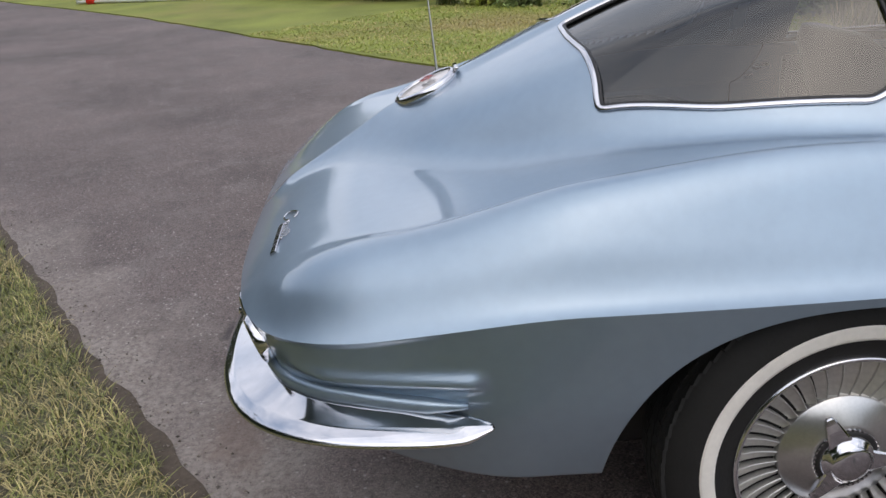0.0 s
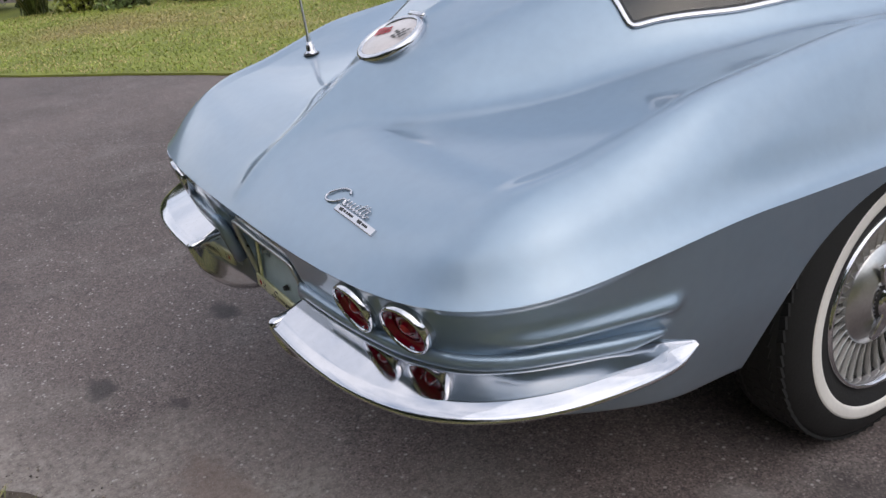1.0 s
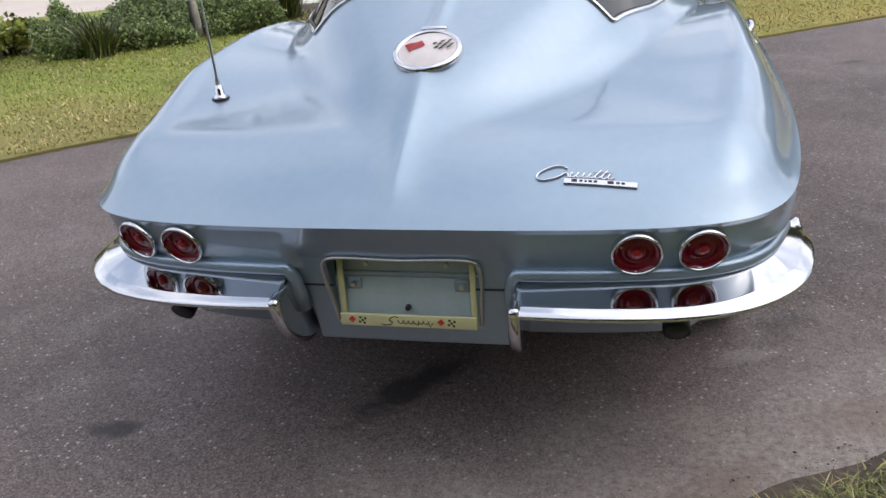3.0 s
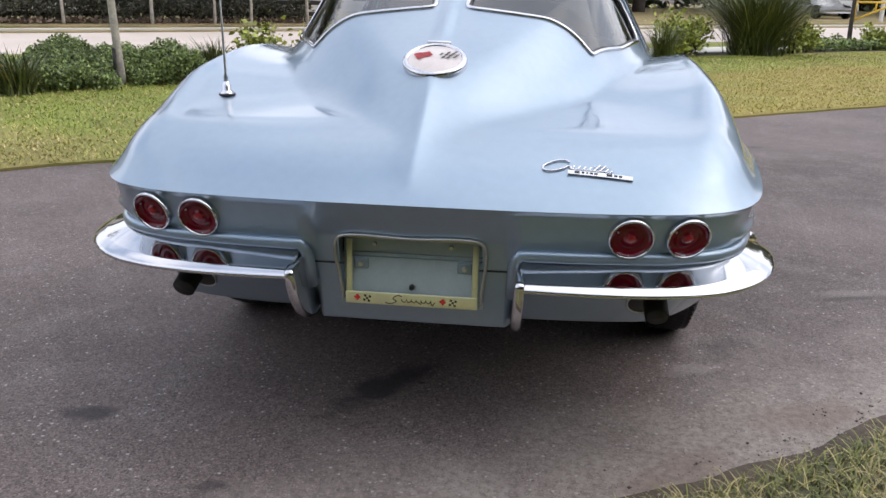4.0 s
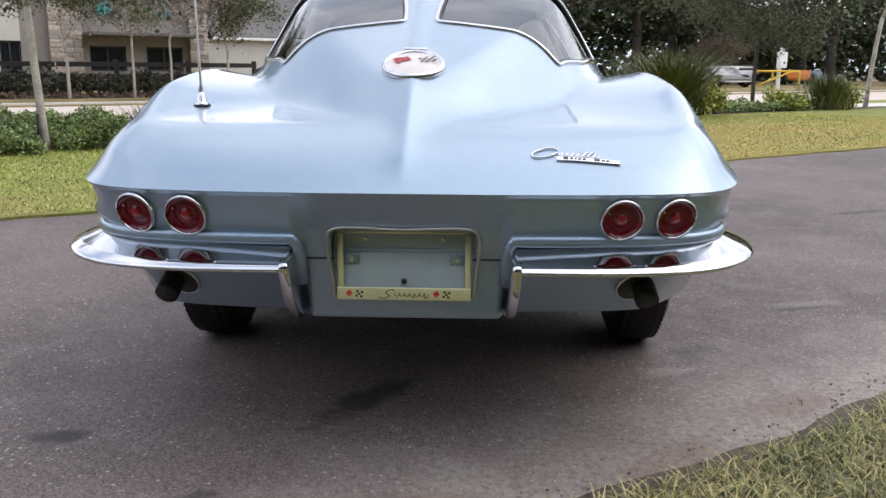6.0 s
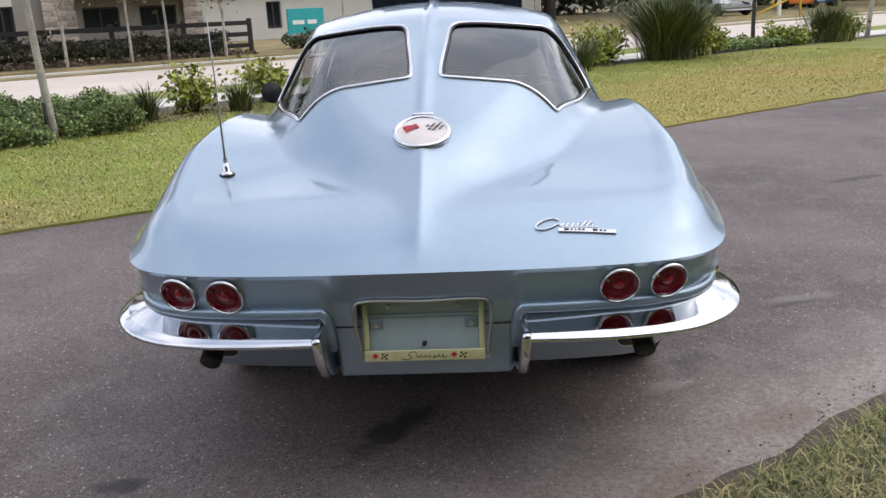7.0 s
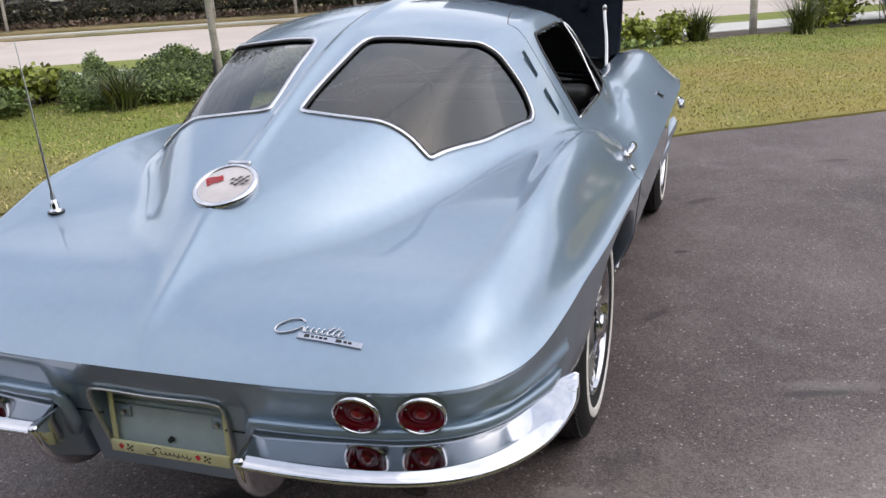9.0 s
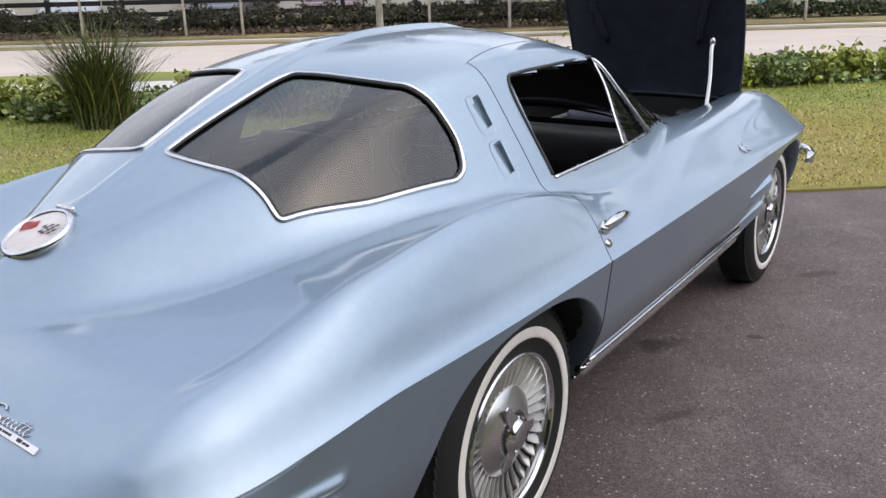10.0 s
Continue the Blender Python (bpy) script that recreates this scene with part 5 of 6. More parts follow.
# side gills behind the front wheel
for side in (1, -1):
    for k_i, (y0, z0) in enumerate(((1.98, 0.56), (1.94, 0.46))):
        xs = half_width(y0) - float(tuck(0.87, y0, z0))
        bm = bmesh.new()
        q = [(-0.0, 0.16, 0.045), (0.0, -0.14, 0.0), (0.0, -0.10, -0.045), (0.0, 0.13, -0.02)]
        outer = [bm.verts.new((side * (xs + 0.001), y0 + b_, z0 + c_)) for _, b_, c_ in q]
        ridge_ = [bm.verts.new((side * (xs + (0.022 if b_ > 0 else 0.004)), y0 + b_ * 0.85, z0 + c_ * 0.55)) for _, b_, c_ in q]
        for i in range(4):
            bm.faces.new((outer[i], outer[(i + 1) % 4], ridge_[(i + 1) % 4], ridge_[i]))
        bm.faces.new(ridge_)
        part("side_gill", bm, PAINT, car, "pressed side gill", smooth=False)

# front bumper ends
for side in (1, -1):
    line = rounded([(0.850, 2.93), (0.852, 2.99), (0.835, 3.08), (0.775, 3.20), (0.55, 3.33)], 40, closed=False)
    v, f = sweep([(side * a_, b_, 0.52) for a_, b_ in line], (0, 0, 1), oval(0.022, 0.030, 12, 2.6), scale=[min(1, 0.45 + j * 0.11) for j in range(40)])
    mesh_object("front_bumper", v, f, CHROME, car, True, "chrome front bumper end")

# ---------------------------------------------------------------- cabin
cab = keep & (mid[:, 1] > -0.46) & (mid[:, 1] < 1.72) & (np.abs(mid[:, 0]) < 0.66)
sub_mesh("headlining", cab, TRIM_BLACK, car, 0.02)
bm = box_bm((1.16, 0.86, 0.02), (0, 0.0, 0.66), 0.005)
part("luggage_floor", bm, CARPET, car, "black carpeted luggage floor")
for side in (1, -1):
    bm = box_bm((0.03, 0.78, 0.50), (side * 0.645, 0.89, 0.575), 0.01)
    part("door_lining", bm, TRIM_BLACK, car, "black door lining")


def seat(x):
    bm = bmesh.new()
    prof = [(0.62, 0.36, 0.46), (0.70, 0.34, 0.475), (0.95, 0.34, 0.49), (1.12, 0.36, 0.475), (1.16, 0.30, 0.44)]
    back = [(0.66, 0.45), (0.60, 0.60), (0.54, 0.78), (0.50, 0.90), (0.475, 0.945)]
    rows_ = []
    for i, (y_, z_) in enumerate(back):
        w_ = 0.235 - 0.02 * (i / 4) ** 3 - (0.05 if i == 4 else 0)
        rows_.append([bm.verts.new((w_ * math.copysign(abs(math.cos(a_)) ** 0.4, math.cos(a_)), y_ + 0.055 * math.sin(a_) * (0.6 if i == 4 else 1), z_)) for a_ in np.linspace(0, 2 * math.pi, 20, endpoint=False)])
    for a_, b_ in zip(rows_, rows_[1:]):
        for q in range(20):
            bm.faces.new((a_[q], a_[(q + 1) % 20], b_[(q + 1) % 20], b_[q]))
    bm.faces.new(rows_[-1])
    o = part("seat", bm, TRIM_BLACK, car, "black vinyl bucket seat")
    o.location = (x, 0.02, 0)
    c2 = box_bm((0.46, 0.50, 0.14), (0, 0.90, 0.42), 0.05, 4)
    part("cushion", c2, TRIM_BLACK, o)


seat(0.33), seat(-0.33)
bm = box_bm((1.10, 0.22, 0.18), (0, 1.50, 0.765), 0.06, 4)
dash = part("dashboard", bm, TRIM_BLACK, car, "black twin-cowl dashboard")
bm = bmesh.new()
tor_v, tor_f = sweep([(0.20 * math.cos(a_), 0, 0.20 * math.sin(a_)) for a_ in np.linspace(0, 2 * math.pi, 40, endpoint=False)], (0, 1, 0), oval(0.011, 0.011, 8), closed=True)
wheel_ob = mesh_object("steering_wheel", tor_v, tor_f, TRIM_BLACK, car, True, "thin-rimmed steering wheel")
wheel_ob.matrix_local = pose(-0.34, 1.28, 0.80, -22, 0, 0)
bm = bmesh.new()
for a_ in (90, 210, 330):
    bmesh.ops.create_cube(bm, size=1.0, matrix=Matrix.Rotation(radians(a_), 4, "Y") @ Matrix.Translation((0.1, 0.01, 0)) @ Matrix.Diagonal((0.20, 0.004, 0.02, 1)))
part("spokes", bm, TRIM_BLACK, wheel_ob, smooth=False)

# ---------------------------------------------------------------- bonnet and engine bay
hn_rows = np.linspace(0, 1, 40)
v, f = [], []
hy0, hy1 = 3.00, 1.83
cols = np.linspace(-1, 1, 41)
for r_ in hn_rows:
    y_ = hy0 + (hy1 - hy0) * r_
    wd = 0.46 + 0.03 * math.sin(math.pi * r_)
    for c_ in cols:
        v.append((c_ * wd, y_, float(skin(c_ * wd, y_)) + 0.05 * math.exp(-(c_ / 0.45) ** 2) * math.sin(math.pi * min(1, r_ * 1.1)) ** 0.5 * 0.6))
v = np.array(v)
hinge = np.array((0, 3.0, 0.79))
ang = radians(-70)
R_ = np.array(Matrix.Rotation(ang, 3, "X"))


def opened(p):
    return (p - hinge) @ R_.T + hinge


f = [(i * 41 + j, i * 41 + j + 1, (i + 1) * 41 + j + 1, (i + 1) * 41 + j) for i in range(39) for j in range(40)]
bonnet = mesh_object("bonnet", opened(v), f, PAINT, car, True, "raised bonnet, hinged at the nose")
mesh_object("bonnet_lining", opened(v - np.array((0, 0, 0.012))), f, LINING, bonnet, True, "black underside of the bonnet")
rim_i = [i * 41 for i in range(40)] + [39 * 41 + j for j in range(1, 41)] + [i * 41 + 40 for i in range(38, -1, -1)] + list(range(39, 0, -1))
pv = opened(v[rim_i] - np.array((0, 0, 0.008)))
vv, ff = sweep(pv, np.tile((0, -1, 0.3), (len(pv), 1)), oval(0.010, 0.012, 8), closed=True)
mesh_object("bonnet_edge", vv, ff, LINING, bonnet)
for j0, j1 in ((10, 22), (27, 38)):
    for c0 in (8, 32):
        ln = opened(np.array([v[i * 41 + c0 + (k_i - 3 if c0 > 20 else 3 - k_i) // 2] for k_i, i in enumerate(np.linspace(j0, j1, 8).astype(int))]) - np.array((0, 0, 0.02)))
        vv, ff = sweep(ln, np.tile((0, -1, 0.3), (8, 1)), oval(0.018, 0.010, 8))
        mesh_object("stiffener", vv, ff, LINING, bonnet)
prop = rounded([(0.475, 2.42, 0.80), (0.462, 2.50, 0.95), (0.440, 2.565, 1.09), (0.437, 2.585, 1.115)], 20, closed=False)
vv, ff = sweep(prop, (0, -1, 0), oval(0.009, 0.006, 8, 3))
rod = mesh_object("bonnet_prop", vv, ff, BRUSHED, car, True, "slim metal bonnet prop")
bm = bmesh.new()
bmesh.ops.create_uvsphere(bm, u_segments=14, v_segments=8, radius=0.017, matrix=Matrix.Translation((0.437, 2.585, 1.118)) @ Matrix.Diagonal((0.8, 0.8, 1.3, 1)))
part("prop_head", bm, BRUSHED, rod)
bay = [(-0.53, 1.80), (0.53, 1.80), (0.53, 3.03), (-0.53, 3.03)]
v = [(x, y, 0.30) for x, y in bay] + [(x, y, float(skin(x * 0.97, y)) - 0.03) for x, y in bay]
f = [(0, 1, 2, 3), (0, 1, 5, 4), (1, 2, 6, 5), (2, 3, 7, 6), (3, 0, 4, 7)]
mesh_object("engine_bay", v, f, BLACK, car, False, "black engine bay")
bm = box_bm((0.5, 0.62, 0.32), (0, 2.35, 0.55), 0.04)
engine = part("engine", bm, PIPE, car, "dark engine block")
v, f = lathe([(0.0, 0.0), (0.165, 0.0), (0.17, 0.01), (0.17, 0.055), (0.16, 0.065), (0.02, 0.07), (0.0, 0.085)], 40, "z")
o = mesh_object("air_cleaner", v, f, LINING, engine, True, "black round air cleaner")
o.location = (0, 2.30, 0.735)
for side in (1, -1):
    bm = box_bm((0.09, 0.42, 0.06), (side * 0.22, 2.35, 0.73), 0.02)
    part("valve_cover", bm, BLACK, engine)
for x, y_ in ((0.38, 2.0), (-0.30, 1.95), (0.30, 2.75)):
    bm = box_bm((0.14, 0.10, 0.12), (x, y_, 0.70), 0.015)
    part("reservoir", bm, TRIM_BLACK, engine)

# ---------------------------------------------------------------- plants
rng = np.random.default_rng(7)
LEAF_DARK = material("dark_leaf", (0.062, 0.080, 0.034), 0.55, 0.0, 0.2, 4.0, 40.0, random_by="island", random_amount=0.55)
LEAF_GREEN = material("green_leaf", (0.21, 0.27, 0.095), 0.55, 0.0, 0.35, 3.0, 40.0, random_by="island", random_amount=0.75)
LEAF_YELLOW = material("yellow_green_leaf", (0.30, 0.33, 0.06), 0.45, 0.0, 0.2, 4.0, 40.0, random_by="island", random_amount=0.6)
HEDGE_LEAF = material("dull_hedge_leaf", (0.060, 0.058, 0.034), 0.6, 0.0, 0.25, 2.0, 40.0, random_by="island", random_amount=0.6)
LEAF_OLIVE = material("olive_leaf", (0.085, 0.095, 0.045), 0.6, 0.0, 0.2, 4.0, 40.0, random_by="island", random_amount=0.5)
BLADE = material("reed_blade", (0.095, 0.115, 0.034), 0.5, 0.0, 0.2, 4.0, 40.0, random_by="island", random_amount=0.55)
TURF = material("turf_blade", (0.185, 0.20, 0.055), 0.6, 0.0, 0.2, 4.0, 40.0, random_by="island", random_amount=0.6)
STRAW = material("straw_blade", (0.44, 0.37, 0.17), 0.7, 0.0, 0.2, 4.0, 40.0, random_by="island", random_amount=0.4)
BARK_PALE = material("pale_bark", (0.42, 0.38, 0.33), 0.85, 0.0, 0.3, 6.0, 60.0, bump=0.5, bump_scale=40.0)
BARK_DARK = material("dark_bark", (0.055, 0.045, 0.038), 0.9, 0.0, 0.3, 6.0, 60.0, bump=0.5, bump_scale=30.0)
TWIG = material("reddish_twig", (0.16, 0.115, 0.085), 0.85, 0.0, 0.25, 6.0, 60.0, random_by="island")


def leaf_cloud(centres, sizes, up=0.0, droop=0.0):
    """Verts and faces of single leaves, two triangles folded along the rib."""
    n = len(centres)
    d = rng.normal(size=(n, 3))
    d[:, 2] = d[:, 2] * 0.6 + up
    d /= np.linalg.norm(d, axis=1, keepdims=True)
    s = np.cross(d, rng.normal(size=(n, 3)))
    s /= np.linalg.norm(s, axis=1, keepdims=True)
    nn = np.cross(d, s)
    L, Wd = sizes[:, None], sizes[:, None] * (0.32 + 0.15 * rng.random((n, 1)))
    c = np.asarray(centres)
    v = np.empty((n, 4, 3))
    v[:, 0] = c
    v[:, 1] = c + d * L * 0.5 + s * Wd + nn * L * 0.10
    v[:, 2] = c + d * L - nn * L * droop
    v[:, 3] = c + d * L * 0.5 - s * Wd + nn * L * 0.10
    i = np.arange(n)[:, None] * 4
    f = np.concatenate([i + np.array([[0, 1, 2]]), i + np.array([[0, 2, 3]])])
    return v.reshape(-1, 3), f


def quick_mesh(name, v, f, mat, parent=None, label=""):
    me = bpy.data.meshes.new(name)
    f = np.asarray(f)
    k = f.shape[1]
    me.vertices.add(len(v))
    me.vertices.foreach_set("co", np.asarray(v, np.float32).ravel())
    me.loops.add(len(f) * k)
    me.loops.foreach_set("vertex_index", f.astype(np.int32).ravel())
    me.polygons.add(len(f))
    me.polygons.foreach_set("loop_start", np.arange(0, len(f) * k, k, dtype=np.int32))
    me.materials.append(mat)
    me.update(calc_edges=True)
    me.validate()
    ob = new(name, me)
    if parent is not None:
        ob.parent = parent
    if label:
        ob["label"] = label
    return ob


def limb(a, b, r0, r1, bend=0.1, n=7, sides=7):
    a, b = np.array(a, float), np.array(b, float)
    t = np.linspace(0, 1, n)
    off = rng.normal(size=3) * bend * np.linalg.norm(b - a)
    p = a + (b - a) * t[:, None] + off * np.sin(t * math.pi)[:, None]
    return p, sweep(p, (0.3, 0.2, 1.0) if abs(b[2] - a[2]) < np.linalg.norm(b - a) * 0.8 else (1, 0.2, 0.1), [(math.cos(q), math.sin(q)) for q in np.linspace(0, 2 * math.pi, sides, endpoint=False)], scale=r0 + (r1 - r0) * t)


def merge(parts):
    vs, fs, k = [], [], 0
    for v, f in parts:
        vs.append(np.asarray(v))
        fs += [tuple(int(q) + k for q in g_) for g_ in f]
        k += len(v)
    return np.vstack(vs), fs


def tree(at, height, fork, spread, radius, leaf, count, size, bark, label, name="tree", group="", bare=False, lean=(0, 0), limbs=7):
    """A tapered trunk, limbs and a crown of single leaves with gaps."""
    t = thing(name, label, "tree", at, group)
    top = np.array((lean[0], lean[1], height * 0.82))
    pieces = []
    p, g_ = limb((0, 0, -0.05), (lean[0] * 0.5, lean[1] * 0.5, fork), radius, radius * 0.75, 0.015, 9)
    pieces.append(g_)
    p2, g_ = limb(p[-1], top, radius * 0.75, radius * 0.2, 0.05, 8)
    pieces.append(g_)
    tips = [top]
    for i in range(limbs):
        a = 2 * math.pi * i / limbs + rng.random() * 0.7
        s = p2[min(7, 1 + i % 6)]
        e = s + np.array((math.cos(a) * spread * (0.5 + 0.5 * rng.random()), math.sin(a) * spread * (0.5 + 0.5 * rng.random()), (height - s[2]) * (0.25 + 0.6 * rng.random())))
        q, g_ = limb(s, e, radius * 0.4, radius * 0.1, 0.12, 6, 6)
        pieces.append(g_)
        tips += [q[3], q[-1]]
        for _ in range(3):
            e2 = q[3 + rng.integers(3)] + rng.normal(size=3) * np.array((1, 1, 0.7)) * spread * 0.33
            _, g_ = limb(q[3], e2, radius * 0.16, radius * 0.05, 0.1, 4, 5)
            pieces.append(g_)
            tips.append(e2)
    if bare:
        for tip in list(tips):
            for _ in range(13):
                e = np.asarray(tip) + rng.normal(size=3) * np.array((0.5, 0.5, 0.45)) * spread * 0.5 + np.array((0, 0, spread * 0.15))
                _, g_ = limb(tip, e, 0.020, 0.010, 0.12, 4, 3)
                pieces.append(g_)
    v, f = merge(pieces)
    mesh_object("trunk", v, f, bark, t)
    tips = np.array(tips)
    k = rng.integers(len(tips), size=count)
    blob = rng.normal(size=(count, 3)) * np.array((1, 1, 0.75)) * spread * (0.17 if not bare else 0.25)
    c = tips[k] + blob
    c[:, 2] = np.maximum(c[:, 2], fork * 0.8)
    v, f = leaf_cloud(c, size * (0.7 + 0.6 * rng.random(count)))
    quick_mesh("crown", v, f, leaf, t)
    return t


def shrub(at, height, width, leaf, count, size, label, name="shrub", group="", stems=7):
    t = thing(name, label, "shrub", at, group)
    pieces = []
    tips = []
    for i in range(stems):
        a = 2 * math.pi * i / stems + rng.random()
        r = width * 0.42 * (0.3 + 0.7 * rng.random())
        e = (math.cos(a) * r, math.sin(a) * r, height * (0.55 + 0.42 * rng.random()))
        q, g_ = limb((math.cos(a) * 0.05, math.sin(a) * 0.05, -0.03), e, 0.014, 0.006, 0.1, 6, 5)
        pieces.append(g_)
        tips += [q[2], q[3], q[4], q[5]]
    v, f = merge(pieces)
    mesh_object("stem_clump", v, f, BARK_DARK, t)
    tips = np.array(tips)
    k = rng.integers(len(tips), size=count)
    c = tips[k] + rng.normal(size=(count, 3)) * np.array((width * 0.13, width * 0.13, height * 0.10))
    c[:, 2] = np.clip(c[:, 2], 0.02, None)
    v, f = leaf_cloud(c, size * (0.6 + 0.8 * rng.random(count)), up=0.25, droop=0.15)
    quick_mesh("foliage", v, f, leaf, t)
    return t


def blades(n, spots, length, width, spread, droop, lean=None):
    """Arching blades: strips of three quads each."""
    a = rng.random(n) * 2 * math.pi
    out = np.stack([np.cos(a), np.sin(a), np.zeros(n)], 1)
    side = np.stack([-np.sin(a), np.cos(a), np.zeros(n)], 1)
    L = length * (0.55 + 0.6 * rng.random(n))[:, None]
    lean_ = spread * rng.random(n)[:, None]
    dr = droop * (0.4 + 0.8 * rng.random(n))[:, None]
    v = np.empty((n, 7, 3))
    for k, u in enumerate((0.0, 0.4, 0.75)):
        c = spots + out * L * (lean_ * u + dr * u * u * 0.8)
        c = c + np.array((0, 0, 1.0)) * L * (u - 0.5 * dr * u**2.2)
        w = width * (1.0, 0.85, 0.55)[k]
        v[:, 2 * k], v[:, 2 * k + 1] = c - side * w / 2, c + side * w / 2
    v[:, 6] = spots + out * L * (lean_ + dr * 0.8) + np.array((0, 0, 1.0)) * L * (1 - 0.5 * dr)
    i = np.arange(n)[:, None] * 7
    f = np.concatenate([i + np.array([q]) for q in ((0, 1, 3), (0, 3, 2), (2, 3, 5), (2, 5, 4), (4, 5, 6))])
    return v.reshape(-1, 3), f


def tuft(at, length, n, width, label, mat=None, name="ornamental_grass", base=0.15, spread=0.35, droop=0.55):
    t = thing(name, label, "plant", at)
    spots = np.concatenate([rng.normal(size=(n, 2)) * base * 0.6, np.zeros((n, 1))], 1)
    v, f = blades(n, spots, length, width, spread, droop)
    quick_mesh("leaf_mass", v, f, mat or BLADE, t)
    k = max(8, n // 14)
    spots = np.concatenate([rng.normal(size=(k, 2)) * base * 0.6, np.zeros((k, 1))], 1)
    v, f = blades(k, spots, length * 0.9, width, spread * 1.3, droop * 1.3)
    quick_mesh("dry_leaf_mass", v, f, STRAW, t)
    return t


def ground_cover(name, p0, p1, n0, n1, height, count, size, leaf, label, category="hedge", z=0.0):
    """A run of low leafy growth between two lines of the plan."""
    p = p0 + (p1 - p0) * rng.random(count)
    n = n0 + (n1 - n0) * rng.random(count)
    top = height * (0.70 + 0.62 * np.array([noise.noise((a * 1.7, b * 1.7, 2.0)) + 0.45 * noise.noise((a * 5.5, b * 5.5, 7.0)) for a, b in zip(p, n)]))
    c = np.stack([0.8 * p - 0.6 * n, 0.6 * p + 0.8 * n, z + top * rng.random(count) ** 0.45], 1)
    v, f = leaf_cloud(c, size * (0.6 + 0.8 * rng.random(count)), up=0.3)
    ob = quick_mesh(name, v, f, leaf)
    return tagged(ob, label, category, kind="stuff")


# planting along the street side of the lawn
tuft(place(-2.78, 6.9), 1.30, 950, 0.013, "tall dark green reed grass clump with arching blades", base=0.17, spread=0.36, droop=0.62)
tuft(place(12.1, 9.3), 1.55, 2400, 0.016, "tall green reed grass clump with arching blades", base=0.30, spread=0.72)
tuft(place(18.2, 9.6), 1.05, 1100, 0.016, "green reed grass clump beside the drive lawn", base=0.30)
for p_, n_, h_ in ((1.45, 8.5, 0.55), (7.45, 9.0, 0.60), (9.25, 8.8, 0.75), (-0.9, 7.2, 0.55), (2.7, 8.5, 0.5), (-8.9, 6.8, 0.8)):
    tuft(place(p_, n_), h_, 260, 0.016, "small green grass tuft in the planting bed", name="grass_tuft", base=0.10, spread=0.5)
for p_, n_, h_, w_ in ((-1.75, 8.3, 0.42, 0.6), (-2.15, 8.4, 0.40, 0.55), (2.2, 8.9, 0.62, 0.7), (3.4, 9.3, 0.66, 0.8), (6.35, 8.9, 0.50, 0.7), (6.95, 8.9, 0.45, 0.6), (5.7, 8.8, 0.40, 0.6), (10.2, 9.5, 0.85, 0.9), (11.0, 9.9, 0.75, 0.8),
                       (13.25, 9.4, 0.72, 0.8), (13.9, 9.6, 0.5, 0.6), (16.5, 9.8, 0.55, 0.7), (18.6, 9.5, 0.6, 0.7), (19.3, 9.7, 0.55, 0.6), (16.9, 9.6, 0.4, 0.6), (4.6, 8.6, 0.42, 0.6), (-3.7, 7.9, 0.42, 0.8), (-4.3, 7.9, 0.40, 0.7), (-8.3, 7.0, 0.6, 0.8)):
    shrub(place(p_, n_), h_, w_, LEAF_YELLOW, int(1100 * w_), 0.075, "yellow-green variegated shrub in the planting bed", group="variegated shrubs")
for p_, n_, h_, w_ in ((5.2, 8.6, 0.4, 0.8), (-7.6, 7.1, 0.55, 0.9), (-10.5, 6.9, 0.9, 1.2), (-11.8, 6.8, 1.0, 1.3), (-13.2, 6.7, 1.0, 1.3), (-6.5, 7.4, 0.5, 0.8)):
    shrub(place(p_, n_), h_, w_, LEAF_GREEN, 1300, 0.065, "leafy green shrub in the planting bed", group="green shrubs")
ground_cover("low_hedge", -1.3, 1.15, 7.95, 9.4, 0.47, 36000, 0.032, LEAF_GREEN, "low spreading green shrubs along the planting bed")
ground_cover("low_hedge", -1.5, 0.1, 7.25, 7.95, 0.36, 12000, 0.032, LEAF_GREEN, "low spreading green shrubs along the planting bed")
ground_cover("low_hedge", 0.3, 1.15, 7.5, 8.0, 0.34, 6000, 0.032, LEAF_GREEN, "low spreading green shrubs along the planting bed")
ground_cover("low_hedge", 14.2, 17.6, 9.5, 10.2, 0.26, 5000, 0.055, LEAF_GREEN, "low spreading green shrubs along the planting bed")
ground_cover("low_hedge", 4.4, 6.6, 8.6, 9.2, 0.20, 1600, 0.075, LEAF_GREEN, "low spreading green shrubs along the planting bed")
ground_cover("low_hedge", -3.9, -1.9, 7.2, 8.0, 0.30, 3000, 0.075, LEAF_GREEN, "low spreading green shrubs along the planting bed")
ground_cover("low_hedge", -20, -9.5, 6.7, 7.8, 0.8, 9000, 0.10, LEAF_DARK, "dark green hedge along the lawn")
tree(place(0.22, 7.85), 4.3, 1.55, 1.45, 0.050, LEAF_OLIVE, 13000, 0.065, BARK_PALE, "young street tree with a slim pale trunk", lean=(-0.16, 0.0))
tree(place(8.75, 9.35), 5.0, 2.4, 1.3, 0.065, LEAF_OLIVE, 1800, 0.09, BARK_PALE, "young street tree with a slim pale trunk")
tree(place(20.6, 9.95), 5.0, 2.3, 1.6, 0.07, LEAF_OLIVE, 2200, 0.10, BARK_PALE, "young street tree with a slim leaning trunk", lean=(0.5, 0.2))
tree(place(18.5, 11.9), 4.4, 1.35, 1.8, 0.06, LEAF_OLIVE, 14000, 0.075, BARK_DARK, "young round-headed tree beside the street")
STRAP = material("black_strap", (0.015, 0.015, 0.015), 0.7)
bm = bmesh.new()
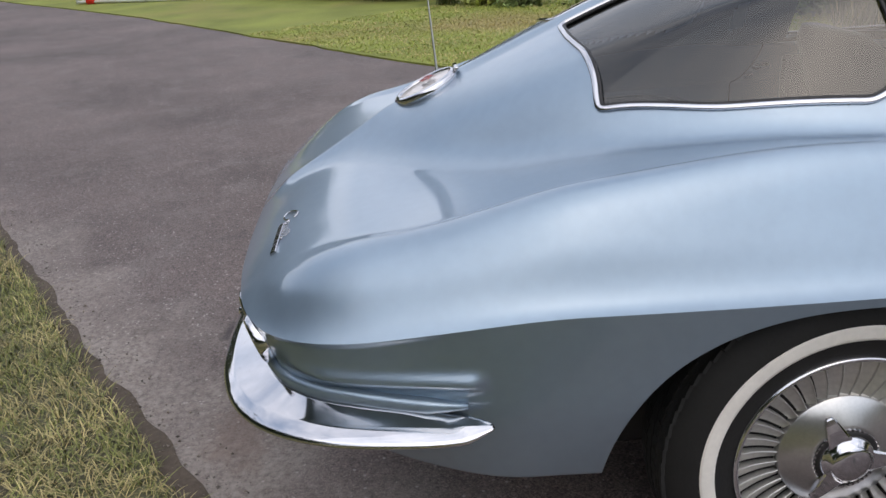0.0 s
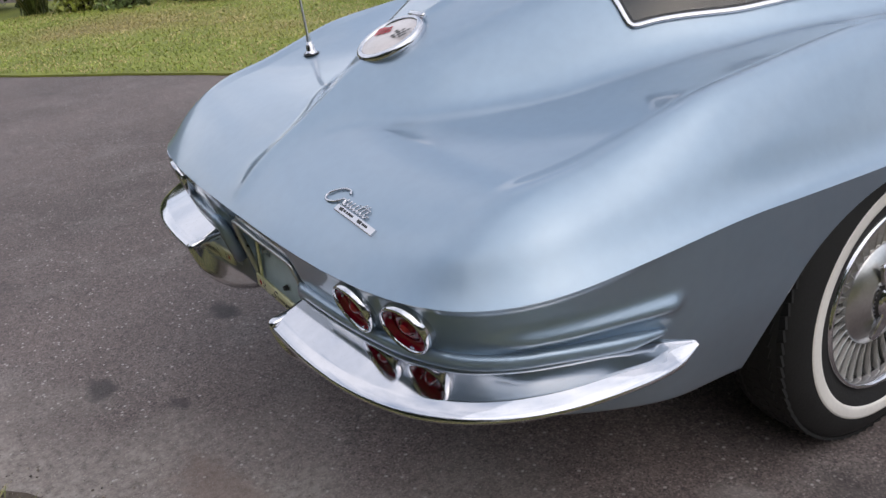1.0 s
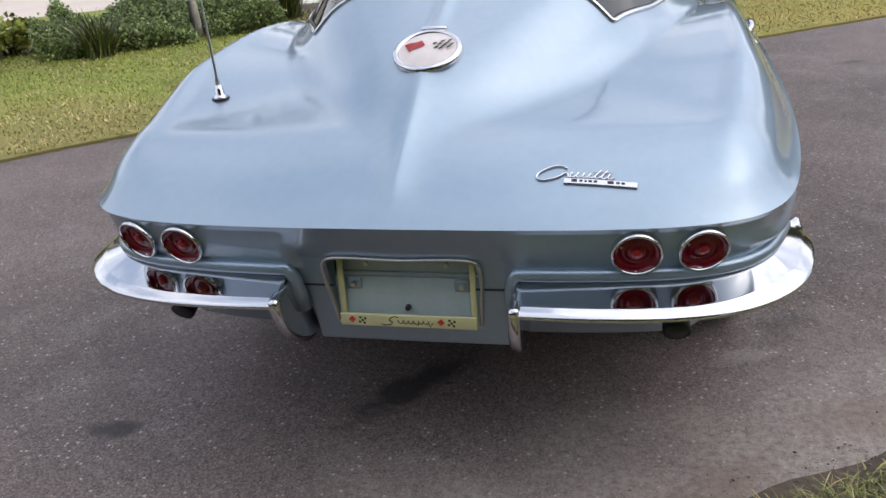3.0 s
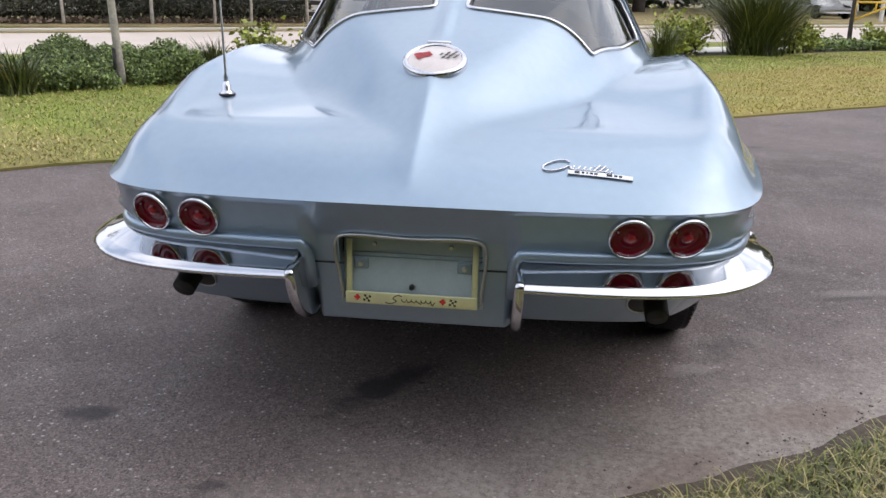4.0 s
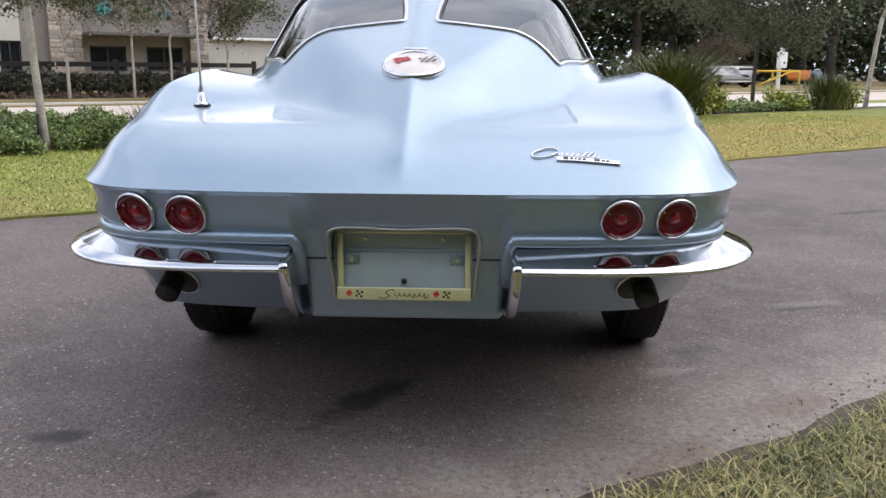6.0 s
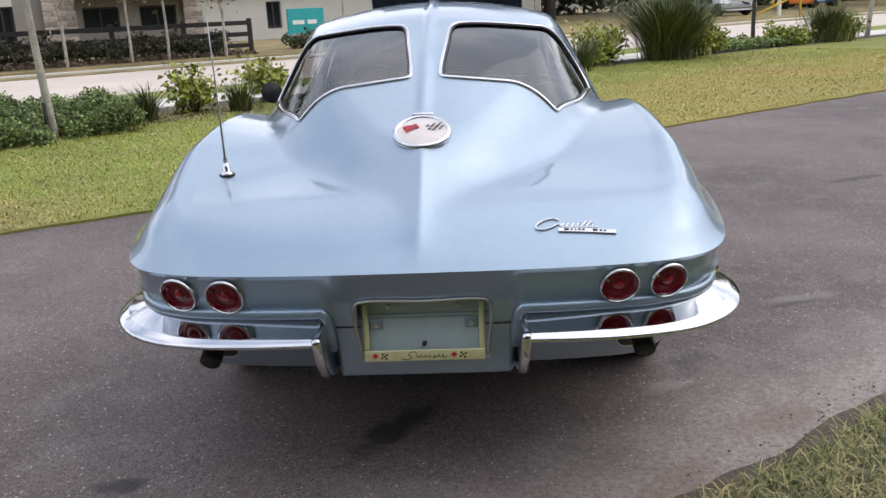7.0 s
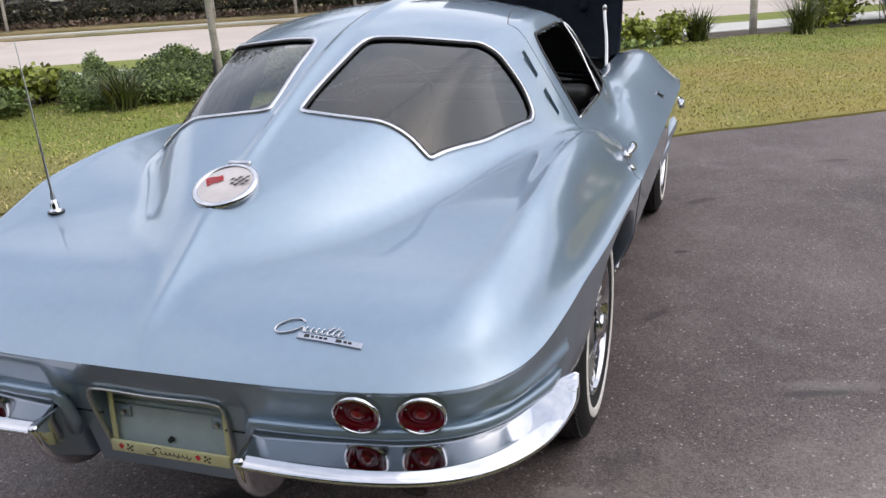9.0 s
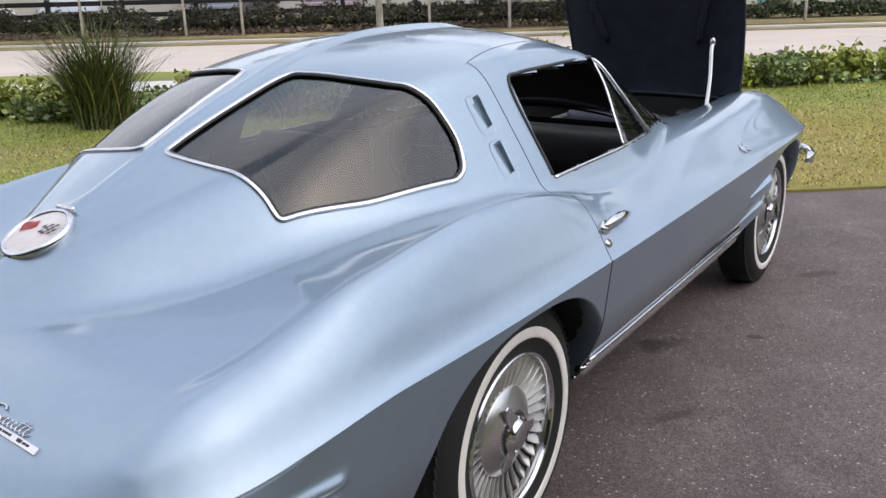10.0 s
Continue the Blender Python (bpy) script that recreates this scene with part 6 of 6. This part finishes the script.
bmesh.ops.create_cone(bm, segments=14, radius1=0.016, radius2=0.016, depth=0.42, cap_ends=True, matrix=Matrix.Translation(Vector(place(0.14, 7.80, 0.21))))
stake = part("tree_stake", bm, STRAP, None)
tagged(stake, "short black stake beside the young tree", "stake")

# ---------------------------------------------------------------- across the street
FAR_Z = 0.11
for p_, kind in ((3.35, 0), (5.0, 1), (6.0, 1), (7.65, 0), (-5.3, 1), (-3.8, 1), (1.2, 1), (-8.0, 1), (-11.0, 0), (11.5, 1)):
    if kind:
        tree(place(p_, 21.5, FAR_Z), 3.9, 1.55, 1.3, 0.042, TWIG, 3200, 0.055, BARK_PALE, "bare young tree with a pale trunk and brown twigs", bare=True, group="street trees")
    else:
        tree(place(p_, 21.5, FAR_Z), 4.3, 1.15, 1.5, 0.050, LEAF_OLIVE, 13000, 0.07, BARK_PALE, "young tree with thin olive leaves", group="street trees")
ground_cover("far_hedge", -14, 8.0, 22.0, 22.85, 0.78, 30000, 0.075, HEDGE_LEAF, "clipped dark brownish-green hedge along the fence", z=FAR_Z)
ground_cover("far_hedge", 10.4, 15.5, 22.6, 23.8, 0.5, 4000, 0.11, LEAF_DARK, "clipped low green hedge across the street", z=FAR_Z)
ground_cover("bed_litter", -14, 8.7, 21.6, 23.0, 0.12, 6000, 0.10, TWIG, "dry leaf litter and tufts under the trees", category="litter", z=FAR_Z)
FENCE = material("black_fence_paint", (0.02, 0.018, 0.018), 0.6, 0.0, 0.3, 5.0, 60.0)
fence = thing("rail_fence", "black-painted post-and-rail fence across the street", "fence", place(0, 23.0, FAR_Z))
fence.rotation_euler = (0, 0, math.atan2(0.6, 0.8))
for i in range(12):
    bm = box_bm((0.12, 0.12, 1.02), (-13.5 + i * 2.05, 0, 0.50), 0.01, 1)
    part("post", bm, FENCE, fence, smooth=False)
for z_ in (0.88, 0.55, 0.22):
    for i in range(4):
        bm = box_bm((5.58, 0.04, 0.13), (-13.5 + 2.8 + i * 5.62, -0.07, z_), 0.006, 1)
        part("rail", bm, FENCE, fence, smooth=False)

# brownish beige wall, its colour darkened for the shade under the overhang
SHADED_TAUPE = material("shaded_taupe_stucco", (0.24, 0.215, 0.195), 0.85, 0.0, 0.06, 1.5, 30.0, bump=0.15)
STUCCO = material("white_stucco", (0.50, 0.48, 0.44), 0.85, 0.0, 0.06, 1.5, 30.0, bump=0.15)
STONE = material("ledge_stone", (0.36, 0.31, 0.27), 0.85, 0.0, 0.3, 3.0, 25.0, bump=0.5, bump_scale=18.0, random_by="object", random_amount=0.35)
ROOF = material("dark_metal_roof", (0.11, 0.10, 0.095), 0.5, 0.3, 0.12, 2.0, 20.0)
PANE = material("dark_pane", (0.015, 0.018, 0.022), 0.08, 0.0, 0.1, 3.0, 20.0, spec=0.8)
TEAL = material("teal_sign", (0.02, 0.33, 0.34), 0.4, 0.0, 0.06, 3.0, 20.0)
SIGN_WHITE = material("white_paint", (0.75, 0.75, 0.73), 0.5, 0.0, 0.05, 3.0, 30.0)
YELLOW = material("yellow_paint", (0.62, 0.40, 0.03), 0.5, 0.0, 0.08, 3.0, 30.0)
RED = material("red_paint", (0.55, 0.02, 0.015), 0.4, 0.0, 0.06, 3.0, 30.0)
house = thing("commercial_building", "low white stucco building with stone piers and dark windows", "building", place(0, 34.0, FAR_Z))
house.rotation_euler = (0, 0, math.atan2(0.6, 0.8))
openings = [(6.8, 8.2, 0.65, 1.62), (9.0, 10.5, 0.65, 1.62), (3.6, 4.35, 0.0, 1.75), (-2.6, -0.9, 0.5, 1.8), (-6.4, -4.4, 0.5, 1.8), (14.5, 15.2, 0.45, 1.6)]
cuts = sorted({-16.0, 30.0, 5.9, 11.1, 11.6, *[o[0] for o in openings], *[o[1] for o in openings]})
for a_, b_ in zip(cuts, cuts[1:]):
    hole = [o for o in openings if o[0] <= a_ and b_ <= o[1]]
    eave = 4.0 if b_ <= 11.6 else 2.0
    spans = [(0.0, eave)] if not hole else [s for s in ((0.0, hole[0][2]), (hole[0][3], eave)) if s[1] > s[0]]
    for z0, z1 in spans:
        part("wall", box_bm((b_ - a_, 0.3, z1 - z0), ((a_ + b_) / 2, 0, (z0 + z1) / 2)), SHADED_TAUPE if 5.0 < (a_ + b_) / 2 < 11.6 else STUCCO, house, smooth=False)
for a_, b_, z0, z1 in openings:
    wdw = part("window", box_bm((b_ - a_, 0.03, z1 - z0), ((a_ + b_) / 2, 0.06, (z0 + z1) / 2)), PANE, house, "dark window", smooth=False)
    for x in (a_ + 0.04, (a_ + b_) / 2, b_ - 0.04):
        part("window_frame", box_bm((0.07, 0.08, z1 - z0), (x, 0.02, (z0 + z1) / 2)), FENCE, wdw, smooth=False)
    for z in (z0 + 0.04, z1 - 0.04):
        part("window_frame", box_bm((b_ - a_, 0.07, 0.07), ((a_ + b_) / 2, 0.02, z)), FENCE, wdw, smooth=False)
stone_mesh = bpy.data.meshes.new("stone")
b_m = box_bm((1, 1, 1), (0, 0, 0), 0.06, 1)
b_m.to_mesh(stone_mesh)
b_m.free()
stone_mesh.materials.append(STONE)
for x0, x1 in ((5.3, 6.5), (10.7, 11.5), (-8.4, -7.4)):
    pier = part("pier", box_bm((x1 - x0 - 0.1, 0.5, 4.1), ((x0 + x1) / 2, -0.15, 2.05)), STONE, house, "stacked stone pier", smooth=False)
    z_ = 0.0
    while z_ < 3.9:
        h_ = 0.12 + 0.10 * rng.random()
        x_ = x0
        while x_ < x1 - 0.05:
            w_ = min(0.25 + 0.35 * rng.random(), x1 - x_)
            st = new("stone", stone_mesh)
            st.parent = pier
            st.location = (x_ + w_ / 2, -0.42 - 0.03 * rng.random(), z_ + h_ / 2)
            st.scale = (w_ - 0.015, 0.10, h_ - 0.015)
            x_ += w_
        z_ += h_
part("roof", box_bm((28.2, 9.0, 0.35), (-2.4, 4.0, 4.15)), ROOF, house, "dark flat roof edge", smooth=False)
part("end_wall", box_bm((0.3, 8.0, 4.0), (11.5, 4.15, 2.0)), STUCCO, house, smooth=False)
bm = box_bm((18.6, 5.2, 0.14), (0, 0, 0))
bmesh.ops.transform(bm, verts=bm.verts[:], matrix=Matrix.Translation((21.0, 1.9, 3.35)) @ Matrix.Rotation(radians(30), 4, "X"))
part("wing_roof", bm, ROOF, house, "dark grey pitched roof over the low wing", smooth=False)
bm = box_bm((18.6, 5.2, 0.14), (0, 0, 0))
bmesh.ops.transform(bm, verts=bm.verts[:], matrix=Matrix.Translation((21.0, 6.3, 3.35)) @ Matrix.Rotation(radians(-30), 4, "X"))
part("wing_roof", bm, ROOF, house, "dark grey pitched roof over the low wing", smooth=False)
part("gutter", box_bm((18.6, 0.12, 0.12), (21.0, -0.42, 2.02), 0.02), SIGN_WHITE, house, smooth=False)
part("awning", box_bm((4.4, 1.6, 0.14), (8.7, -0.85, 2.05), 0.03), ROOF, house, "dark window awning", smooth=False)
part("back_wall", box_bm((27.4, 0.3, 4.0), (-2.3, 8.0, 2.0)), STUCCO, house, smooth=False)
part("back_wall", box_bm((18.3, 0.3, 2.0), (20.85, 8.0, 1.0)), STUCCO, house, smooth=False)
for x in (7.4, 9.7):
    bm = bmesh.new()
    bmesh.ops.create_cone(bm, segments=32, radius1=0.34, radius2=0.34, depth=0.06, cap_ends=True, matrix=Matrix.Translation((x, -0.2, 3.12)) @ Matrix.Rotation(radians(90), 4, "X"))
    part("sign_disc", bm, TEAL, house, "round teal sign", smooth=False)
board = thing("street_sign", "teal sign board with white unreadable lines", "sign", place(14.2, 29.5, FAR_Z))
board.rotation_euler = (0, 0, math.atan2(0.6, 0.8))
part("panel", box_bm((1.6, 0.10, 1.0), (0, 0, 0.75), 0.02), TEAL, board, smooth=False)
part("foot", box_bm((1.3, 0.16, 0.28), (0, 0, 0.13), 0.01), STONE, board, smooth=False)
for k_i, (x, w_) in enumerate(((-0.35, 0.5), (0.25, 0.4))):
    part("line", box_bm((w_, 0.02, 0.16), (x, -0.055, 0.72)), SIGN_WHITE, board, smooth=False)

# gate, sign post and vehicles down the street
post = thing("sign_post", "white post with two overlapping blank boards", "sign", place(34.5, 22.0, FAR_Z - 0.3))
post.rotation_euler = (0, 0, radians(15))
part("pole", box_bm((0.14, 0.14, 1.9), (0, 0, 0.95), 0.01), SIGN_WHITE, post, smooth=False)
part("board", box_bm((0.52, 0.06, 0.72), (0.05, -0.1, 1.62), 0.01), SIGN_WHITE, post, smooth=False)
part("board", box_bm((0.22, 0.06, 0.85), (-0.02, -0.16, 1.75), 0.01), SIGN_WHITE, post, smooth=False)
gate = thing("barrier_gate", "yellow tubular barrier gate, closed", "gate", place(33.6, 21.9, FAR_Z))
gate.rotation_euler = (0, 0, radians(20))
for a_, b_ in (((-0.8, 0, 0), (-0.8, 0, 0.85)), ((-0.8, 0, 0.82), (1.7, 0, 0.82)), ((-0.7, 0, 0.12), (1.2, 0, 0.8)), ((0.2, 0, 0.45), (0.2, 0, 0.82)), ((1.7, 0, 0), (1.7, 0, 0.85))):
    _, (v, f) = limb(a_, b_, 0.045, 0.045, 0, 3, 10)
    mesh_object("tube", v, f, YELLOW, gate)


def vehicle(at, turn, length, height, paint, label, name="parked_car", boxy=False):
    """A parked car: body with arches and cabin, glass, four wheels."""
    t = thing(name, label, "car" if not boxy else "bus", at, "parked vehicles")
    t.rotation_euler = (0, 0, turn)
    hw, hb = 0.88, height * (0.55 if not boxy else 0.35)
    n_ = 40
    prof = []
    for i in range(n_):
        u = i / (n_ - 1)
        x = (u - 0.5) * length
        belt = hb * (1 - 0.25 * abs(2 * u - 1) ** 5)
        roof = belt
        if boxy:
            roof = height * min(1.0, 0.75 + 8 * min(u, 1 - u))
        elif 0.2 < u < 0.9:
            roof = belt + (height - hb) * min(1.0, (u - 0.2) / 0.2, (0.9 - u) / 0.14)
        prof.append((x, belt, roof))
    v, f = [], []
    for x, belt, roof in prof:
        inn = hw - 0.16 * (1 if roof > belt + 0.02 and not boxy else 0.2)
        v += [(x, -hw, 0.28), (x, -hw - 0.03, belt * 0.6), (x, -hw, belt), (x, -inn, roof), (x, inn, roof), (x, hw, belt), (x, hw + 0.03, belt * 0.6), (x, hw, 0.28)]
    for i in range(n_ - 1):
        for q in range(7):
            f.append((i * 8 + q, (i + 1) * 8 + q, (i + 1) * 8 + q + 1, i * 8 + q + 1))
    f += [tuple(range(8))[::-1], tuple(range((n_ - 1) * 8, n_ * 8))]
    mesh_object("body", v, f, paint, t)
    for side in (1, -1):
        gl = [p for p in prof if p[2] > p[1] + (height - hb) * 0.55]
        gv, gf = [], []
        for x, belt, roof in gl:
            gv += [(x, side * (hw + 0.004 - 0.03), belt + 0.08), (x, side * (hw - (0.115 if not boxy else 0.02)), roof - 0.12)]
        gf = [(2 * i, 2 * i + 2, 2 * i + 3, 2 * i + 1) for i in range(len(gl) - 1)]
        mesh_object("side_window", gv, gf, PANE, t)
        for x in (-0.31 * length, 0.31 * length):
            vv, ff = lathe([(0.0, 0.1), (0.2, 0.1), (0.21, 0.08), (0.31, 0.1), (0.32, 0.08), (0.32, -0.08), (0.3, -0.1)], 24, "y")
            w = mesh_object("wheel", np.array(vv), ff, RUBBER, t)
            w.location = (x, side * (hw - 0.06), 0.32)
            w.rotation_euler = (0, 0, 0 if side > 0 else math.pi)
    return t


SILVER = material("silver_car_paint", (0.45, 0.45, 0.46), 0.3, 0.5, 0.03, coat=0.6)
WHITE_CAR = material("white_car_paint", (0.72, 0.72, 0.70), 0.3, 0.0, 0.03, coat=0.6)
DARK_CAR = material("dark_car_paint", (0.03, 0.03, 0.035), 0.25, 0.2, 0.05, coat=0.6)
MAROON = material("maroon_car_paint", (0.10, 0.02, 0.02), 0.25, 0.2, 0.05, coat=0.6)
BLUE_CAR = material("blue_car_paint", (0.03, 0.09, 0.30), 0.3, 0.2, 0.05, coat=0.6)
ORANGE_CAR = material("orange_paint", (0.60, 0.17, 0.02), 0.4, 0.0, 0.05)
along = math.atan2(0.6, 0.8)
for p_, n_, pt, lab in ((-10.5, 28.5, SILVER, "silver saloon parked behind the hedge"), (-5.2, 28.0, DARK_CAR, "dark saloon parked behind the hedge"), (-1.8, 28.4, MAROON, "maroon saloon parked behind the hedge"), (-14.5, 28.2, WHITE_CAR, "white saloon parked behind the hedge")):
    vehicle(place(p_, n_, FAR_Z), along + radians(90 + rng.normal() * 4), 4.5, 1.42, pt, lab)
vehicle(place(36.0, 26.5, FAR_Z), along + radians(75), 3.4, 1.0, SILVER, "low silver car parked on the far grass")
vehicle(place(42.5, 30.5, FAR_Z), along + radians(20), 3.6, 1.1, WHITE_CAR, "low white-topped trailer parked under trees", "parked_trailer", True)
vehicle(place(51.4, 31.2, FAR_Z), along + radians(60), 2.6, 0.85, BLUE_CAR, "small blue car parked under trees")
vehicle(place(47.5, 29.5, FAR_Z), along + radians(50), 1.0, 0.9, ORANGE_CAR, "small orange utility cart under trees", "utility_cart")

for p_, n_ in ((42.0, 31.5), (44.5, 32.5)):
    tree(place(p_, n_, FAR_Z), 2.6, 0.3, 1.5, 0.05, TWIG, 900, 0.10, TWIG, "bare reddish-brown scrub at the edge of the woods", "scrub", "brown scrub", bare=True)

# oaks and far woods, and unseen belts added behind and beside
def oak(at, height, spread, count, label="large dark evergreen oak", size=0.30, mat=None):
    return tree(at, height, height * 0.28, spread, height * 0.035, mat or LEAF_DARK, count, size, BARK_DARK, label, "oak_tree", "oaks", limbs=11)


for p_, n_, h_ in ((27, 33, 9), (33, 36, 11), (39, 35, 10), (45, 33, 11), (52, 30, 11), (58, 26, 10), (64, 22, 11), (48, 40, 12), (58, 36, 12), (24, 39, 10), (62, 14, 10)):
    oak(place(p_, n_, FAR_Z), h_, h_ * 0.55, 5200)


def wood_wall(name, pts, height, count, label):
    """A far belt of trees as one mass of large leaf clumps with a ragged top."""
    pts = np.array(pts, float)
    seg = rng.integers(len(pts) - 1, size=count)
    u = rng.random(count)[:, None]
    c2 = pts[seg] * (1 - u) + pts[seg + 1] * u + rng.normal(size=(count, 2)) * 2.2
    top = height * (0.75 + 0.5 * np.array([noise.noise((a * 0.14, b * 0.14, 5.0)) for a, b in c2]))
    c = np.column_stack([c2, top * rng.random(count) ** 0.7])
    v, f = leaf_cloud(c, 0.34 + 0.4 * rng.random(count))
    return tagged(quick_mesh(name, v, f, LEAF_DARK), label, "woods", kind="stuff")


def pn_line(*q):
    return [place(a_, b_)[:2] for a_, b_ in q]


wood_wall("far_woods", pn_line((-60, 52), (-20, 50), (10, 52), (40, 50), (75, 40), (85, 10), (70, -20)), 9.0, 90000, "dense dark woods along the far side")
# out-of-view belts, added to block low sky light and darken the car's reflections
wood_wall("near_woods", pn_line((70, -20), (35, -18), (6, -17)), 8.5, 60000, "unseen low woods added beyond the lawn to darken reflections")
wood_wall("near_woods", pn_line((0, -16), (-14, -13.5), (-32, -14), (-55, 0), (-60, 52)), 13.5, 120000, "unseen tall dark woods added behind the lawn to block sky light")

# low white rail with a red box at the far end of the drive
rail = thing("white_rail", "low white-painted rail frame beside the drive", "rail", place(-17.44, 4.2, 0.02))
rail.rotation_euler = (0, 0, math.atan2(2.15, 0.88))
for a_, b_ in (((0, 0, 0), (0, 0, 0.75)), ((0, 0, 0.04), (4.5, 0, 0.04)), ((0, 0, 0.72), (4.5, 0, 0.72)), ((1.5, 0, 0), (1.5, 0, 0.72)), ((3.0, 0, 0), (3.0, 0, 0.72)), ((4.5, 0, 0), (4.5, 0, 0.75))):
    _, (v, f) = limb(a_, b_, 0.035, 0.035, 0, 3, 8)
    mesh_object("bar", v, f, SIGN_WHITE, rail)
red_box = thing("red_box", "small bright red box standing in the white rail", "box", place(-17.2, 4.47, 0.02))
part("case", box_bm((0.32, 0.3, 0.7), (0, 0, 0.35), 0.03), RED, red_box)
part("cap", box_bm((0.36, 0.34, 0.06), (0, 0, 0.72), 0.015), RED, red_box)

# ---------------------------------------------------------------- turf
MOWN = material("mown_blade", (0.31, 0.36, 0.060), 0.6, 0.0, 0.2, 0.6, 40.0, dark=(0.40, 0.31, 0.110), stain=0.8, stain_scale=0.28, random_by="island", random_amount=0.2)
dry_out(MOWN, (0.46, 0.36, 0.09))
MOWN_DRY = material("dry_mown_blade", (0.55, 0.44, 0.20), 0.7, 0.0, 0.2, 0.6, 40.0, random_by="island", random_amount=0.3)


def turf(name, count, p_range, n_range, length, width, label, keep_off=None, straw=0.25, z=0.02, green=None, pale=None, bend=None):
    p = p_range[0] + (p_range[1] - p_range[0]) * rng.random(count)
    n = n_range[0] + (n_range[1] - n_range[0]) * rng.random(count)
    dens = np.array([noise.noise((a * 2.1, b * 2.1, 9.0)) + 0.5 * noise.noise((a * 7.0, b * 7.0, 1.0)) for a, b in zip(p, n)])
    edge = np.array([0.035 * (noise.noise((a * 1.3, n_range[1], 0)) + 0.6 * noise.noise((a * 6.1, n_range[1], 3))) for a in p]) if keep_off == "near" else np.zeros(count)
    ok = (dens > -0.75)
    if keep_off == "near":
        ok &= n < n_range[1] + edge + 0.02 * rng.normal(size=count)
    p, n, dens = p[ok], n[ok], dens[ok]
    if bend is not None:
        n = n + bend(p)
    spots = np.column_stack([0.8 * p - 0.6 * n, 0.6 * p + 0.8 * n, np.full(len(p), z - 0.005)])
    dry = (rng.random(len(p)) < straw + 0.35 * (dens < 0.0))
    for mask, mat, nm in ((~dry, green or TURF, name), (dry, pale or STRAW, "dry_" + name)):
        k = int(mask.sum())
        v, f = blades(k, spots[mask], length, width, 0.9, 0.9)
        tagged(quick_mesh(nm, v, f, mat), label, "grass", kind="stuff")


turf("turf", 105000, (-3.4, 3.2), (-3.0, -1.31), 0.046, 0.0036, "tufts of uneven grass and dry straw", "near", z=0.026, bend=near_bend)
turf("turf", 30000, (-7.5, 7.5), (-7.0, -2.9), 0.070, 0.012, "tufts of uneven grass and dry straw", None, z=0.026)
for p0_, p1_ in ((-7.5, -3.3), (3.1, 7.5)):
    turf("turf", 9000, (p0_, p1_), (-3.4, -1.33), 0.065, 0.010, "tufts of uneven grass and dry straw", None, z=0.026, bend=near_bend)

turf("mown_turf", 230000, (-9.0, 16.0), (3.23, 9.2), 0.034, 0.0078, "short mown grass blades", None, 0.03, green=MOWN, pale=MOWN_DRY, bend=lambda q: far_bend(q) * 0.9)

# crumbs of soil and loose stones along the edge of the drive
GRIT = material("loose_grit", (0.20, 0.17, 0.145), 0.9, 0.0, 0.3, 6.0, 60.0, random_by="island", random_amount=0.7)
count = 3200
p = -5.0 + 10.0 * rng.random(count)
n = -1.25 + near_bend(p) + 0.04 * rng.normal(size=count) + 0.12 * rng.random(count) ** 4
r = 0.002 + 0.004 * rng.random(count) ** 5
c = np.column_stack([0.8 * p - 0.6 * n, 0.6 * p + 0.8 * n, 0.006 + r * 0.4])
dirs = np.array([(1, 0, 0), (0, 1, 0), (-1, 0, 0), (0, -1, 0), (0, 0, 0.8), (0, 0, -0.8)], float)
v = c[:, None, :] + dirs[None] * r[:, None, None] * (0.6 + 0.7 * rng.random((count, 6, 1)))
f = np.array([(0, 1, 4), (1, 2, 4), (2, 3, 4), (3, 0, 4), (1, 0, 5), (2, 1, 5), (3, 2, 5), (0, 3, 5)])
f = (np.arange(count)[:, None, None] * 6 + f[None]).reshape(-1, 3)
tagged(quick_mesh("loose_grit", v.reshape(-1, 3), f, GRIT), "crumbs of soil and small stones along the drive edge", "grit", kind="stuff")
